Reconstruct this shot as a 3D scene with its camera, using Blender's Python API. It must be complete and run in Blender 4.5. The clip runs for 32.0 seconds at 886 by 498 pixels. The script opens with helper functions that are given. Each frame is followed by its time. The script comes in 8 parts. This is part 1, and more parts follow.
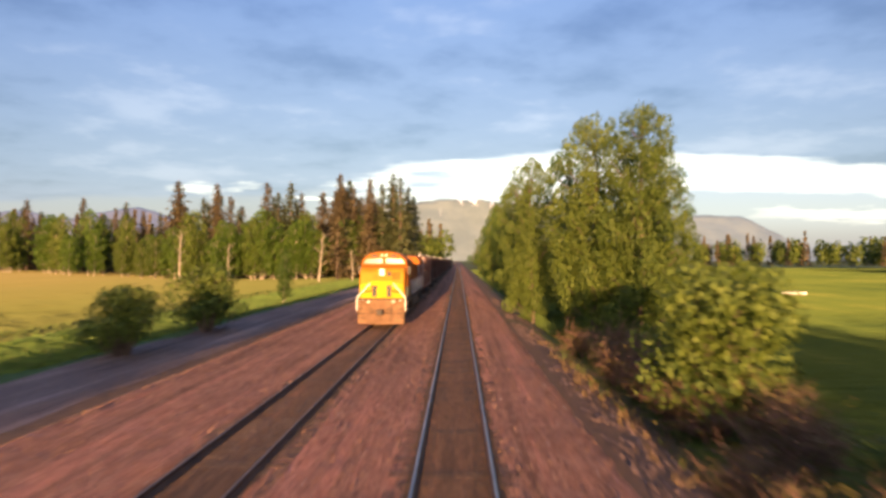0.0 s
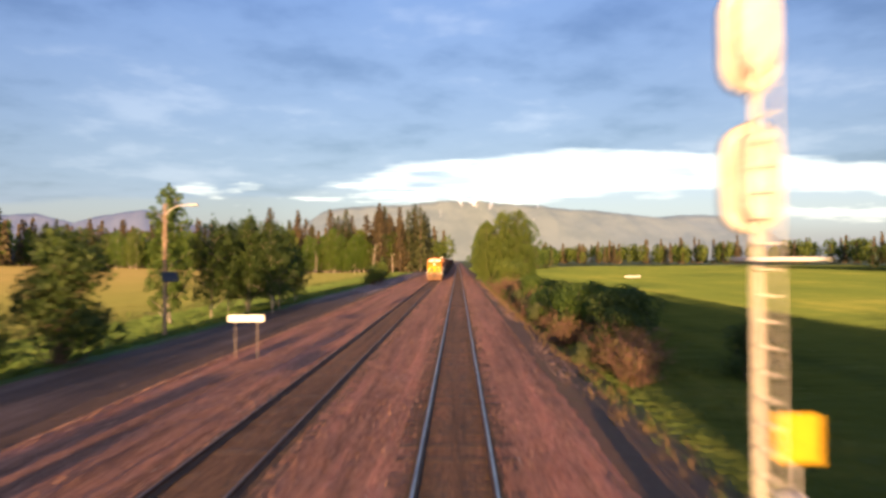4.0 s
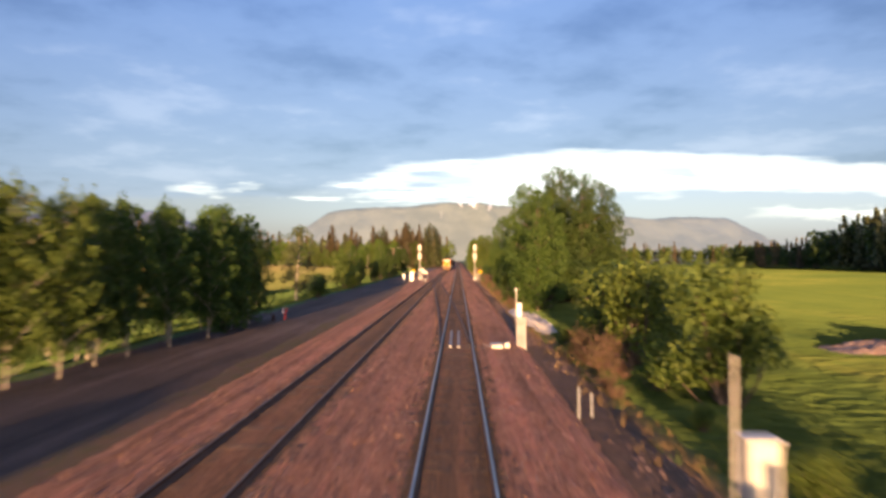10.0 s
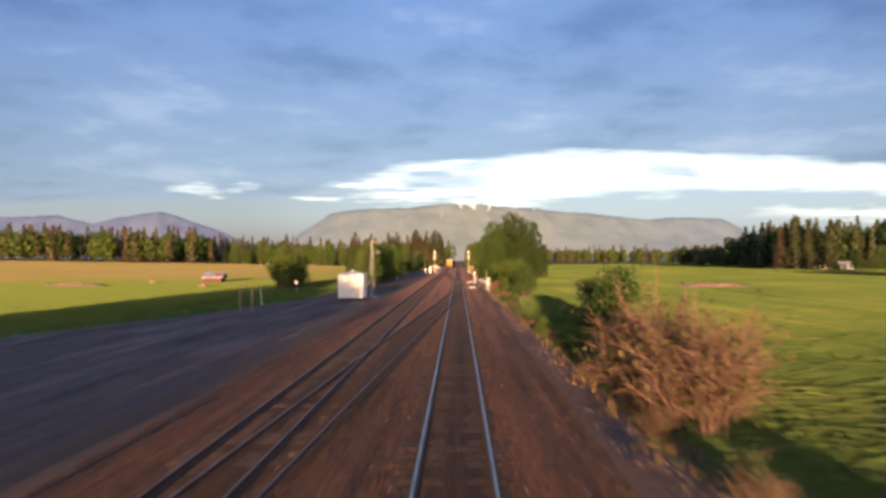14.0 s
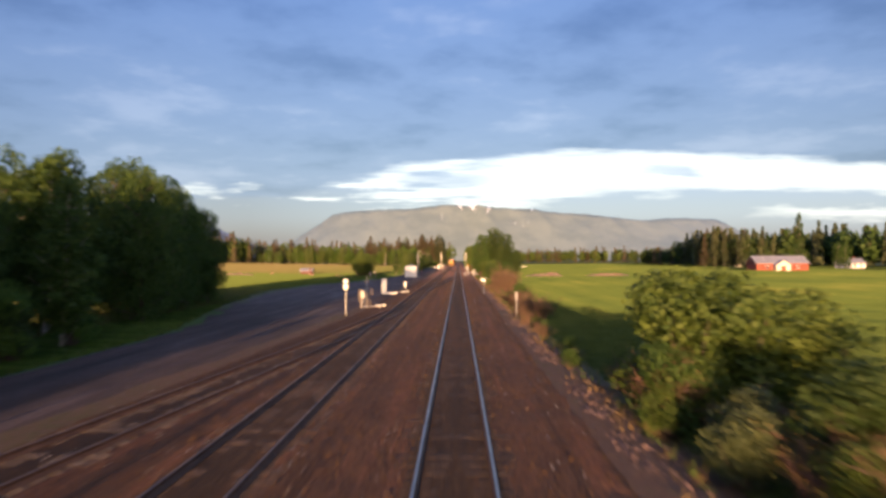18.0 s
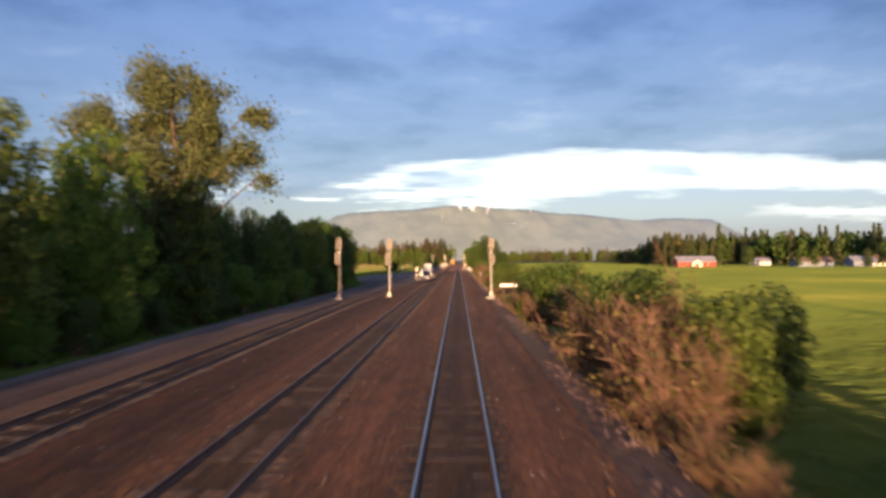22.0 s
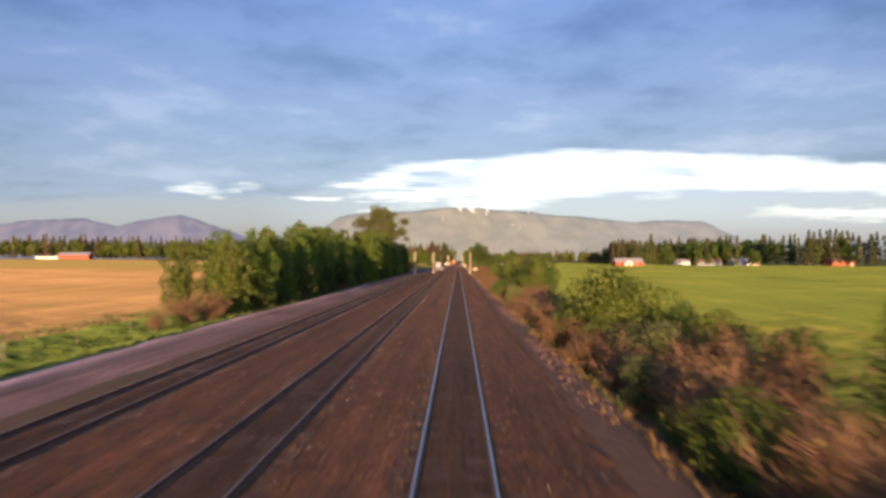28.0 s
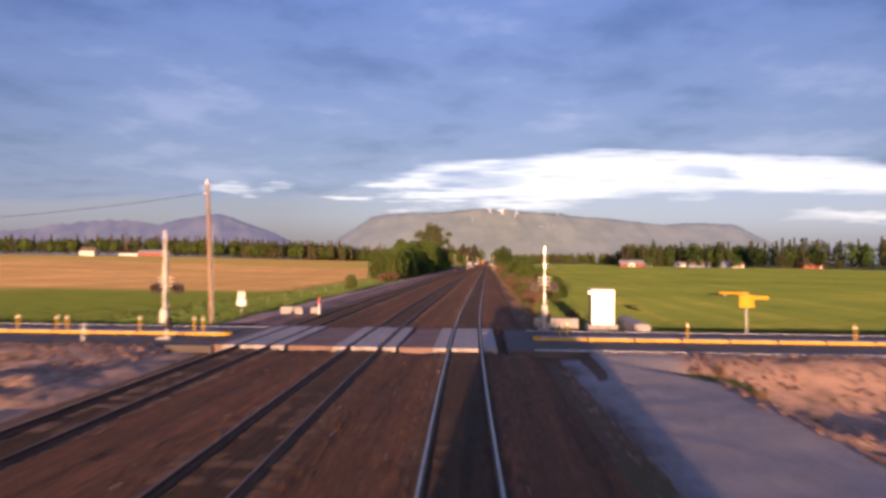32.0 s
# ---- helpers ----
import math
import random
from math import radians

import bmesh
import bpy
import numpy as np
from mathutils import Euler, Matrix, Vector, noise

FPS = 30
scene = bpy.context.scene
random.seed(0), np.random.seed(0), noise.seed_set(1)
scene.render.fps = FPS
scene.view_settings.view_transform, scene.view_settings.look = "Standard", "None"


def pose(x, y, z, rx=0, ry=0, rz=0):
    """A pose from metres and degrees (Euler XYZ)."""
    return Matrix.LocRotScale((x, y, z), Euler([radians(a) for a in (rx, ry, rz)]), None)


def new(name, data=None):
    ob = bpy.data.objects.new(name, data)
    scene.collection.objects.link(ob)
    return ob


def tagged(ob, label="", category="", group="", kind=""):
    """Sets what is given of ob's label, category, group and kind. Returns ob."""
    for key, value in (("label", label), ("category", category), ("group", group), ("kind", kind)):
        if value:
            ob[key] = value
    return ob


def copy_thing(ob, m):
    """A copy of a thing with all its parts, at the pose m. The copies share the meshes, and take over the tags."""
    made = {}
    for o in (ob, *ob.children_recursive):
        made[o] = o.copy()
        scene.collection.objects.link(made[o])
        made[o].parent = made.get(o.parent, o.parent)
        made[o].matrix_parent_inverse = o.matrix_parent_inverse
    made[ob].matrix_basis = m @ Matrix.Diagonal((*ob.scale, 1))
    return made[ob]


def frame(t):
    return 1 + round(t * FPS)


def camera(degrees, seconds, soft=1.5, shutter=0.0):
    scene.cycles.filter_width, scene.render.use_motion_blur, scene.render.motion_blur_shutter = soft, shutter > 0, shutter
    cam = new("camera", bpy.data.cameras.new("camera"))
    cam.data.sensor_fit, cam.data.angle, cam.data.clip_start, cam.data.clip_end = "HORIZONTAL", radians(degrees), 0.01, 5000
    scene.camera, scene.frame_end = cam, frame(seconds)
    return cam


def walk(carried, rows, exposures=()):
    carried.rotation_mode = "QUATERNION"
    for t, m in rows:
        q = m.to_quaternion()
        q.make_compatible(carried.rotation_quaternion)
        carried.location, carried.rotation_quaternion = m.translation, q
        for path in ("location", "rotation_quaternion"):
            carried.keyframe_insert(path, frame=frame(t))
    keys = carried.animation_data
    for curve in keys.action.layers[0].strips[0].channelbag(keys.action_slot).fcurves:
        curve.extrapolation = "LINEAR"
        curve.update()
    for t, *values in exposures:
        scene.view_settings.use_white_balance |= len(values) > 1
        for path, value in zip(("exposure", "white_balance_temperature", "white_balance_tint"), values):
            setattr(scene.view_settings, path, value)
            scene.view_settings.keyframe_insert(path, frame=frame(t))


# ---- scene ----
# ---------------------------------------------------------------- plan
# y runs along the line; rail tops lie at z = 0; the main track on which the viewer rides has x = 0
SPEED = 22.5
CURVE_Y, CURVE_R = -659.0, 1343.0


def bend(y):
    """Sideways place of the main track: straight, then a gentle curve."""
    d = np.minimum(np.asarray(y, float) - CURVE_Y, 0.0)
    return d * d / (2 * CURVE_R)


def bend_slope(y):
    return min(y - CURVE_Y, 0.0) / CURVE_R


def smooth(v, a, b):
    k = np.clip((np.asarray(v, float) - a) / (b - a), 0, 1)
    return k * k * (3 - 2 * k)


# ---------------------------------------------------------------- camera
LENS = 69.0
EYE_Z = 4.1
cam = camera(LENS, 32.0, soft=3.2, shutter=0.6)
# seconds, extra pitch, extra roll, extra yaw
SWAY = [(0, 0, 0, 0), (3, 0, 0.2, 0), (6, 0, 0.4, 0), (9, 0, 0.1, 0), (13, 0, 0.2, 0), (17, 0, 0.2, 0), (19, 0, 0.3, 0),
        (19.6, 0, 0.6, 0), (20.2, 0.1, 1.0, 0), (20.8, 0.1, 0.9, 0), (21.5, 0, 0.5, 0), (23, 0, 0.3, 0), (25, 0, 0.3, 0),
        (28, 0, 0.2, 0), (29, 0, 0.2, 0), (30, 0.1, -0.1, 0), (31, 0.1, -0.4, 0), (32, 0, -0.4, 0)]


def row(t):
    ts = [r[0] for r in SWAY]
    p, q, w = (float(np.interp(t, ts, [r[k] for r in SWAY])) for k in (1, 2, 3))
    y = -SPEED * t
    yaw = 1.36 + math.degrees(-bend_slope(y)) + w
    return t, pose(float(bend(y)) + 0.08 - 0.09 * float(smooth(t, 29.5, 31.5)), y, EYE_Z, 90 + 1.0 + p, q, yaw)


walk(cam, [row(k * 0.5) for k in range(65)],
     [(0, 1.78, 6950, 7), (3, 1.72, 6600, 5), (6, 1.70, 6750, 8), (9, 1.70, 6600, 7), (13, 1.48, 6250, 7), (16.5, 1.42, 6250, 9),
      (25, 1.5, 6300, 6), (29, 1.5, 6400, 12), (31, 1.3, 5900, 14), (32, 1.2, 6150, 23)])

# ---------------------------------------------------------------- sun and sky
SUN_EL, SUN_SIDE = 4.7, 2.3      # degrees above the horizon; degrees off the line of the track
sun = new("sun", bpy.data.lights.new("sun", "SUN"))
sun.data.energy, sun.data.angle, sun.data.color = 5.0, radians(0.6), (1.0, 0.56, 0.27)
sun_way = Vector((math.tan(radians(SUN_SIDE)), 1.0, -math.tan(radians(SUN_EL))))
sun.rotation_euler = sun_way.to_track_quat("-Z", "Y").to_euler()
sun.location = (0, -900, 80)


def math_node(nt, op, a, b=None, c=None, clamp=False):
    n = nt.nodes.new("ShaderNodeMath")
    n.operation, n.use_clamp = op, clamp
    for k, v in enumerate((a, b, c)):
        if v is None:
            continue
        if isinstance(v, (int, float)):
            n.inputs[k].default_value = v
        else:
            nt.links.new(v, n.inputs[k])
    return n.outputs[0]


def ramp(nt, fac, stops, ease="EASE"):
    n = nt.nodes.new("ShaderNodeValToRGB")
    n.color_ramp.interpolation = ease
    e = n.color_ramp.elements
    while len(e) < len(stops):
        e.new(0.5)
    for k, (p, col) in enumerate(stops):
        e[k].position = p
        e[k].color = (col, col, col, 1) if isinstance(col, (int, float)) else (*col, 1)
    nt.links.new(fac, n.inputs[0])
    return n.outputs[0]


def mixed(nt, fac, a, b, mode="MIX"):
    n = nt.nodes.new("ShaderNodeMix")
    n.data_type, n.blend_type = "RGBA", mode
    for sock, v in ((n.inputs[0], fac), (n.inputs[6], a), (n.inputs[7], b)):
        if isinstance(v, (int, float)):
            sock.default_value = v
        elif isinstance(v, tuple):
            sock.default_value = (*v, 1)
        else:
            nt.links.new(v, sock)
    return n.outputs[2]


def noise_node(nt, vec, scale, detail=4.0, rough=0.55, kind="noise"):
    if kind == "noise":
        n = nt.nodes.new("ShaderNodeTexNoise")
        n.inputs["Scale"].default_value, n.inputs["Detail"].default_value, n.inputs["Roughness"].default_value = scale, detail, rough
        out = n.outputs[0]
    else:
        n = nt.nodes.new("ShaderNodeTexVoronoi")
        n.inputs["Scale"].default_value = scale
        out = n.outputs[0 if kind == "cells" else 1]
    if vec is not None:
        nt.links.new(vec, n.inputs["Vector"])
    return out


def combine(nt, x, y, z):
    n = nt.nodes.new("ShaderNodeCombineXYZ")
    for k, v in enumerate((x, y, z)):
        if isinstance(v, (int, float)):
            n.inputs[k].default_value = v
        else:
            nt.links.new(v, n.inputs[k])
    return n.outputs[0]


world = bpy.data.worlds.new("world")
scene.world = world
world.use_nodes = True
wt = world.node_tree
wt.nodes.clear()
coord = wt.nodes.new("ShaderNodeTexCoord").outputs["Generated"]
sep = wt.nodes.new("ShaderNodeSeparateXYZ")
wt.links.new(coord, sep.inputs[0])
dx, dy, dz = sep.outputs
clear = wt.nodes.new("ShaderNodeTexSky")
clear.sky_type, clear.sun_disc = "NISHITA", False
clear.sun_elevation, clear.sun_rotation = radians(SUN_EL), radians(180 + SUN_SIDE)
# the cloud deck, seen from below: ripples on a level sheet
lift = math_node(wt, "ADD", math_node(wt, "MAXIMUM", dz, 0.0), 0.10)
deck = combine(wt, math_node(wt, "DIVIDE", dx, lift), math_node(wt, "DIVIDE", dy, lift), 0.0)
big = noise_node(wt, deck, 0.9, 5, 0.55)
fine = noise_node(wt, deck, 3.0, 6, 0.6)
cloud_mix = math_node(wt, "ADD", math_node(wt, "MULTIPLY", big, 0.75), math_node(wt, "MULTIPLY", fine, 0.25))
deck_low = ramp(wt, cloud_mix, [(0.36, (0.13, 0.21, 0.46)), (0.51, (0.26, 0.35, 0.63)), (0.64, (0.44, 0.51, 0.77))])
deck_high = ramp(wt, cloud_mix, [(0.36, (0.06, 0.14, 0.48)), (0.51, (0.17, 0.29, 0.70)), (0.64, (0.39, 0.49, 0.86))])
deck_col = mixed(wt, math_node(wt, "MULTIPLY", math_node(wt, "SUBTRACT", dz, 0.16), 4.5, clamp=True), deck_low, deck_high)
far_side = math_node(wt, "MULTIPLY_ADD", math_node(wt, "ABSOLUTE", math_node(wt, "DIVIDE", dx, math_node(wt, "MAXIMUM", math_node(wt, "ABSOLUTE", dy), 0.05))), 1.0, -0.12, clamp=True)
deck_col = mixed(wt, far_side, deck_col, (0.62, 0.68, 0.80), "MULTIPLY")
# the open strip under the deck's edge
side = math_node(wt, "DIVIDE", dx, math_node(wt, "MAXIMUM", math_node(wt, "ABSOLUTE", dy), 0.05))
tall = math_node(wt, "DIVIDE", dz, math_node(wt, "MAXIMUM", math_node(wt, "ABSOLUTE", dy), 0.05))
side01 = math_node(wt, "MULTIPLY_ADD", side, 0.5, 0.5, clamp=True)
edge = ramp(wt, side01, [(0.12, 0.10), (0.36, 0.108), (0.40, 0.128), (0.45, 0.146), (0.50, 0.161), (0.56, 0.169), (0.66, 0.171), (0.84, 0.146)], "LINEAR")
streak_v = combine(wt, math_node(wt, "MULTIPLY", side, 5.0), math_node(wt, "MULTIPLY", tall, 42.0), 0.3)
streak = noise_node(wt, streak_v, 1.0, 5, 0.6)
edge = math_node(wt, "ADD", edge, math_node(wt, "MULTIPLY", math_node(wt, "SUBTRACT", streak, 0.5), 0.045))
gap = math_node(wt, "MULTIPLY", math_node(wt, "SUBTRACT", edge, tall), 90.0, clamp=True)
low_haze = ramp(wt, math_node(wt, "MULTIPLY", tall, 4.0, clamp=True), [(0.10, (0.34, 0.41, 0.55)), (0.30, (0.48, 0.57, 0.76)), (0.50, (0.46, 0.56, 0.84))])
low_haze = mixed(wt, math_node(wt, "MULTIPLY_ADD", side, -3.5, -0.15, clamp=True), low_haze, (0.60, 0.60, 0.68), "MULTIPLY")
rag = math_node(wt, "MULTIPLY", math_node(wt, "SUBTRACT", streak, 0.5), 0.13)


def cloud_patch(cx, cz, rx, rz):
    """A ragged lens-shaped patch of the sky, one in its middle and nought outside."""
    u_ = math_node(wt, "POWER", math_node(wt, "ABSOLUTE", math_node(wt, "DIVIDE", math_node(wt, "SUBTRACT", side, cx), rx)), 2.0)
    w_ = math_node(wt, "POWER", math_node(wt, "ABSOLUTE", math_node(wt, "DIVIDE", math_node(wt, "SUBTRACT", math_node(wt, "ADD", tall, math_node(wt, "MULTIPLY", rag, 0.5)), cz), rz)), 2.0)
    return math_node(wt, "MULTIPLY", math_node(wt, "SUBTRACT", 1.0, math_node(wt, "ADD", u_, w_)), 1.3, clamp=True)


# the white cloud's lower edge, with the veil of blue haze under it; it frays towards the west
fray = noise_node(wt, combine(wt, math_node(wt, "MULTIPLY", side, 9.0), math_node(wt, "MULTIPLY", tall, 110.0), 1.7), 1.0, 5, 0.55)
west = math_node(wt, "MULTIPLY_ADD", side, -3.5, 0.75, clamp=True)
under = ramp(wt, side01, [(0.30, 0.112), (0.38, 0.097), (0.46, 0.090), (0.50, 0.076), (0.56, 0.080), (0.60, 0.094), (0.68, 0.101), (0.84, 0.096)], "LINEAR")
white = math_node(wt, "MULTIPLY", math_node(wt, "ADD", math_node(wt, "SUBTRACT", tall, under), math_node(wt, "MULTIPLY", rag, 0.5)), 60.0)
white = math_node(wt, "ADD", math_node(wt, "MINIMUM", white, 1.15), math_node(wt, "MULTIPLY", math_node(wt, "SUBTRACT", fray, 0.52), math_node(wt, "MULTIPLY_ADD", west, 5.5, 1.6)), clamp=True)
for cx, cz, rx, rz in ((-0.02, 0.126, 0.085, 0.013), (0.33, 0.132, 0.06, 0.008)):
    white = math_node(wt, "MULTIPLY", white, math_node(wt, "SUBTRACT", 1.0, math_node(wt, "MULTIPLY", cloud_patch(cx, cz, rx, rz), math_node(wt, "MULTIPLY", fray, 1.1))))
white = math_node(wt, "MAXIMUM", white, math_node(wt, "MULTIPLY", cloud_patch(0.64, 0.067, 0.21, 0.013), math_node(wt, "MULTIPLY_ADD", fray, 2.2, -0.35, clamp=True)))
strip_col = mixed(wt, white, low_haze, (1.25, 1.25, 1.27))
wisp = math_node(wt, "MAXIMUM", cloud_patch(-0.41, 0.112, 0.055, 0.006), cloud_patch(-0.335, 0.113, 0.035, 0.005))
deck_col = mixed(wt, math_node(wt, "MULTIPLY", wisp, math_node(wt, "MULTIPLY_ADD", fray, 3.0, -0.8, clamp=True)), deck_col, (0.95, 0.97, 1.05))
sky_col = mixed(wt, gap, deck_col, strip_col)
# bright warm air round the low sun, unseen behind the viewer, added as fill
toward = wt.nodes.new("ShaderNodeVectorMath")
toward.operation = "DOT_PRODUCT"
wt.links.new(coord, toward.inputs[0])
toward.inputs[1].default_value = -sun_way.normalized()
aureole = math_node(wt, "POWER", math_node(wt, "MAXIMUM", toward.outputs["Value"], 0.0), 5.0)
sky_col = mixed(wt, 1.0, sky_col, mixed(wt, aureole, (0.0, 0.0, 0.0), (2.2, 1.45, 0.85)), "ADD")
back1 = wt.nodes.new("ShaderNodeBackground")
back1.inputs["Strength"].default_value = 0.028
wt.links.new(clear.outputs[0], back1.inputs["Color"])
back2 = wt.nodes.new("ShaderNodeBackground")
back2.inputs["Strength"].default_value = 0.28
wt.links.new(sky_col, back2.inputs["Color"])
both = wt.nodes.new("ShaderNodeAddShader")
wt.links.new(back1.outputs[0], both.inputs[0])
wt.links.new(back2.outputs[0], both.inputs[1])
wout = wt.nodes.new("ShaderNodeOutputWorld")
wt.links.new(both.outputs[0], wout.inputs["Surface"])

# ---------------------------------------------------------------- materials


def blank(name, rough=0.8, metal=0.0):
    m = bpy.data.materials.new(name)
    m.use_nodes = True
    nt = m.node_tree
    b = nt.nodes["Principled BSDF"]
    b.inputs["Roughness"].default_value, b.inputs["Metallic"].default_value = rough, metal
    b.inputs["Specular IOR Level"].default_value = 0.3
    return m, nt, b


def where(nt):
    return nt.nodes.new("ShaderNodeTexCoord").outputs["Object"]


def bump(nt, b, height, strength, dist):
    n = nt.nodes.new("ShaderNodeBump")
    n.inputs["Strength"].default_value, n.inputs["Distance"].default_value = strength, dist
    nt.links.new(height, n.inputs["Height"])
    nt.links.new(n.outputs[0], b.inputs["Normal"])


def paint(name, dark, light, rough=0.7, metal=0.0, scale=3.0, grain=40.0, relief=0.15, vary=0.0):
    """A surface with stains at one scale, grain at another and a little relief."""
    m, nt, b = blank(name, rough, metal)
    v = where(nt)
    big_n, small_n = noise_node(nt, v, scale, 5), noise_node(nt, v, grain, 3)
    mixv = math_node(nt, "ADD", math_node(nt, "MULTIPLY", big_n, 0.65), math_node(nt, "MULTIPLY", small_n, 0.35))
    col = ramp(nt, mixv, [(0.32, dark), (0.68, light)])
    if vary:
        r = nt.nodes.new("ShaderNodeObjectInfo").outputs["Random"]
        col = mixed(nt, math_node(nt, "MULTIPLY", r, vary), col, tuple(c * 0.35 for c in dark))
    nt.links.new(col, b.inputs["Base Color"])
    bump(nt, b, small_n, relief, 0.02)
    return m


def grimy(nt, v, col):
    """The southern part of the line is dirtier: browner and darker stone."""
    s_ = nt.nodes.new("ShaderNodeSeparateXYZ")
    nt.links.new(v, s_.inputs[0])
    f = math_node(nt, "MULTIPLY_ADD", s_.outputs[1], -1 / 90.0, -200 / 90.0, clamp=True)
    col = mixed(nt, f, col, (0.41, 0.40, 0.25), "MULTIPLY")
    # the ballast about the siding is darker still
    old = math_node(nt, "MULTIPLY_ADD", s_.outputs[0], -0.4, -2.3, clamp=True)
    north = math_node(nt, "MULTIPLY_ADD", s_.outputs[1], 1 / 80.0, 600 / 80.0, clamp=True)
    return mixed(nt, math_node(nt, "MULTIPLY", math_node(nt, "MULTIPLY", f, old), math_node(nt, "MULTIPLY_ADD", north, 0.7, 0.3)), col, (0.52, 0.47, 0.40), "MULTIPLY")


def gravel(name, cols, scale, relief, dist, stain=(0.5, 0.5, 0.5), stain_amount=0.4, grime=False, fresh=False):
    m, nt, b = blank(name, 0.9)
    v = where(nt)
    cell_c = nt.nodes.new("ShaderNodeTexVoronoi")
    cell_c.inputs["Scale"].default_value = scale
    nt.links.new(v, cell_c.inputs["Vector"])
    rnd = nt.nodes.new("ShaderNodeSeparateColor")
    nt.links.new(cell_c.outputs["Color"], rnd.inputs[0])
    col = ramp(nt, rnd.outputs[0], [(k / (len(cols) - 1), c) for k, c in enumerate(cols)], "LINEAR")
    patch = noise_node(nt, v, 0.35, 5)
    col = mixed(nt, math_node(nt, "MULTIPLY", math_node(nt, "SUBTRACT", patch, 0.35), 2.2 * stain_amount, clamp=True), col, stain, "MULTIPLY")
    if grime:
        col = grimy(nt, v, col)
        st = nt.nodes.new("ShaderNodeSeparateXYZ")
        nt.links.new(v, st.inputs[0])
        streak = noise_node(nt, combine(nt, math_node(nt, "MULTIPLY", st.outputs[0], 1.5), math_node(nt, "MULTIPLY", st.outputs[1], 0.045), 7.0), 1.0, 5, 0.62)
        col = mixed(nt, 1.0, col, ramp(nt, streak, [(0.34, (0.55, 0.56, 0.50)), (0.5, (0.95, 0.96, 0.93)), (0.64, (1.38, 1.26, 1.28))]), "MULTIPLY")
    if fresh:
        # newer, paler gravel towards the road crossing
        s_ = nt.nodes.new("ShaderNodeSeparateXYZ")
        nt.links.new(v, s_.inputs[0])
        ruts = noise_node(nt, combine(nt, math_node(nt, "MULTIPLY", s_.outputs[0], 1.1), math_node(nt, "MULTIPLY", s_.outputs[1], 0.035), 0.0), 1.0, 5, 0.6)
        worn = noise_node(nt, combine(nt, math_node(nt, "MULTIPLY", s_.outputs[0], 0.3), math_node(nt, "MULTIPLY", s_.outputs[1], 0.09), 3.0), 1.0, 4, 0.6)
        marks = math_node(nt, "ADD", math_node(nt, "MULTIPLY", ruts, 0.6), math_node(nt, "MULTIPLY", worn, 0.4))
        col = mixed(nt, 1.0, col, ramp(nt, marks, [(0.36, (0.5, 0.48, 0.48)), (0.5, (0.9, 0.88, 0.88)), (0.63, (1.6, 1.6, 1.65))]), "MULTIPLY")
        # stretches of darker and paler gravel along the way
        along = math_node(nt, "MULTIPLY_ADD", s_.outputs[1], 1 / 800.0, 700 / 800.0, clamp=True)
        stretch_tone = ramp(nt, along, [(0.20, (1.0, 1.0, 1.0)), (0.26, (0.66, 0.60, 0.56)), (0.43, (0.66, 0.60, 0.56)), (0.47, (1.05, 0.96, 0.92)), (0.575, (1.05, 0.92, 0.86)), (0.61, (0.62, 0.55, 0.50)), (0.76, (0.66, 0.60, 0.56)), (0.84, (0.66, 0.58, 0.53)), (0.90, (1.6, 1.42, 1.34))], "LINEAR")
        col = mixed(nt, 1.0, col, stretch_tone, "MULTIPLY")
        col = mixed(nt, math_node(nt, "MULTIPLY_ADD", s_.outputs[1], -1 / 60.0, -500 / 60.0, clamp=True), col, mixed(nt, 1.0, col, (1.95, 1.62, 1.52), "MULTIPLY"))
    if fresh:
        rim = math_node(nt, "ADD", math_node(nt, "MULTIPLY_ADD", s_.outputs[0], -0.9, -14.6), math_node(nt, "MULTIPLY", marks, 1.2))
        rim = math_node(nt, "MULTIPLY", math_node(nt, "MULTIPLY", rim, 1.0, clamp=True), math_node(nt, "MULTIPLY_ADD", s_.outputs[1], -1 / 50.0, -390 / 50.0, clamp=True))
        col = mixed(nt, rim, col, mixed(nt, 1.0, col, (1.9, 2.1, 2.35), "MULTIPLY"))
    nt.links.new(col, b.inputs["Base Color"])
    domes = math_node(nt, "SUBTRACT", 1.0, cell_c.outputs["Distance"])
    bump(nt, b, math_node(nt, "ADD", domes, math_node(nt, "MULTIPLY", rnd.outputs[1], 0.5)), relief, dist)
    return m


BALLAST = gravel("pink_ballast", [(0.165, 0.071, 0.040), (0.26, 0.111, 0.064), (0.34, 0.147, 0.086), (0.44, 0.22, 0.138)], 14, 0.75, 0.035, (0.45, 0.41, 0.34), 0.5, True)
OILY = gravel("oily_track_bed", [(0.090, 0.044, 0.020), (0.165, 0.082, 0.037), (0.24, 0.122, 0.057)], 14, 0.8, 0.03, (0.5, 0.42, 0.34), 0.5, True)
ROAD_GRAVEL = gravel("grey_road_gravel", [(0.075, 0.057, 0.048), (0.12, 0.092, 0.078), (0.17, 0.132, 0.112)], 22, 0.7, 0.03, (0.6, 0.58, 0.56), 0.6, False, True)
DIRT = gravel("red_dirt", [(0.22, 0.14, 0.095), (0.33, 0.215, 0.15), (0.44, 0.30, 0.215)], 7, 0.9, 0.06, (0.6, 0.5, 0.42), 0.7)
PALE_SPOIL = gravel("pale_sandy_spoil", [(0.42, 0.39, 0.34), (0.54, 0.50, 0.45), (0.66, 0.62, 0.56)], 5, 0.9, 0.10, (0.6, 0.55, 0.5), 0.6)
CONCRETE = paint("concrete", (0.20, 0.19, 0.19), (0.34, 0.325, 0.315), 0.85, 0, 2.0, 30, 0.3)
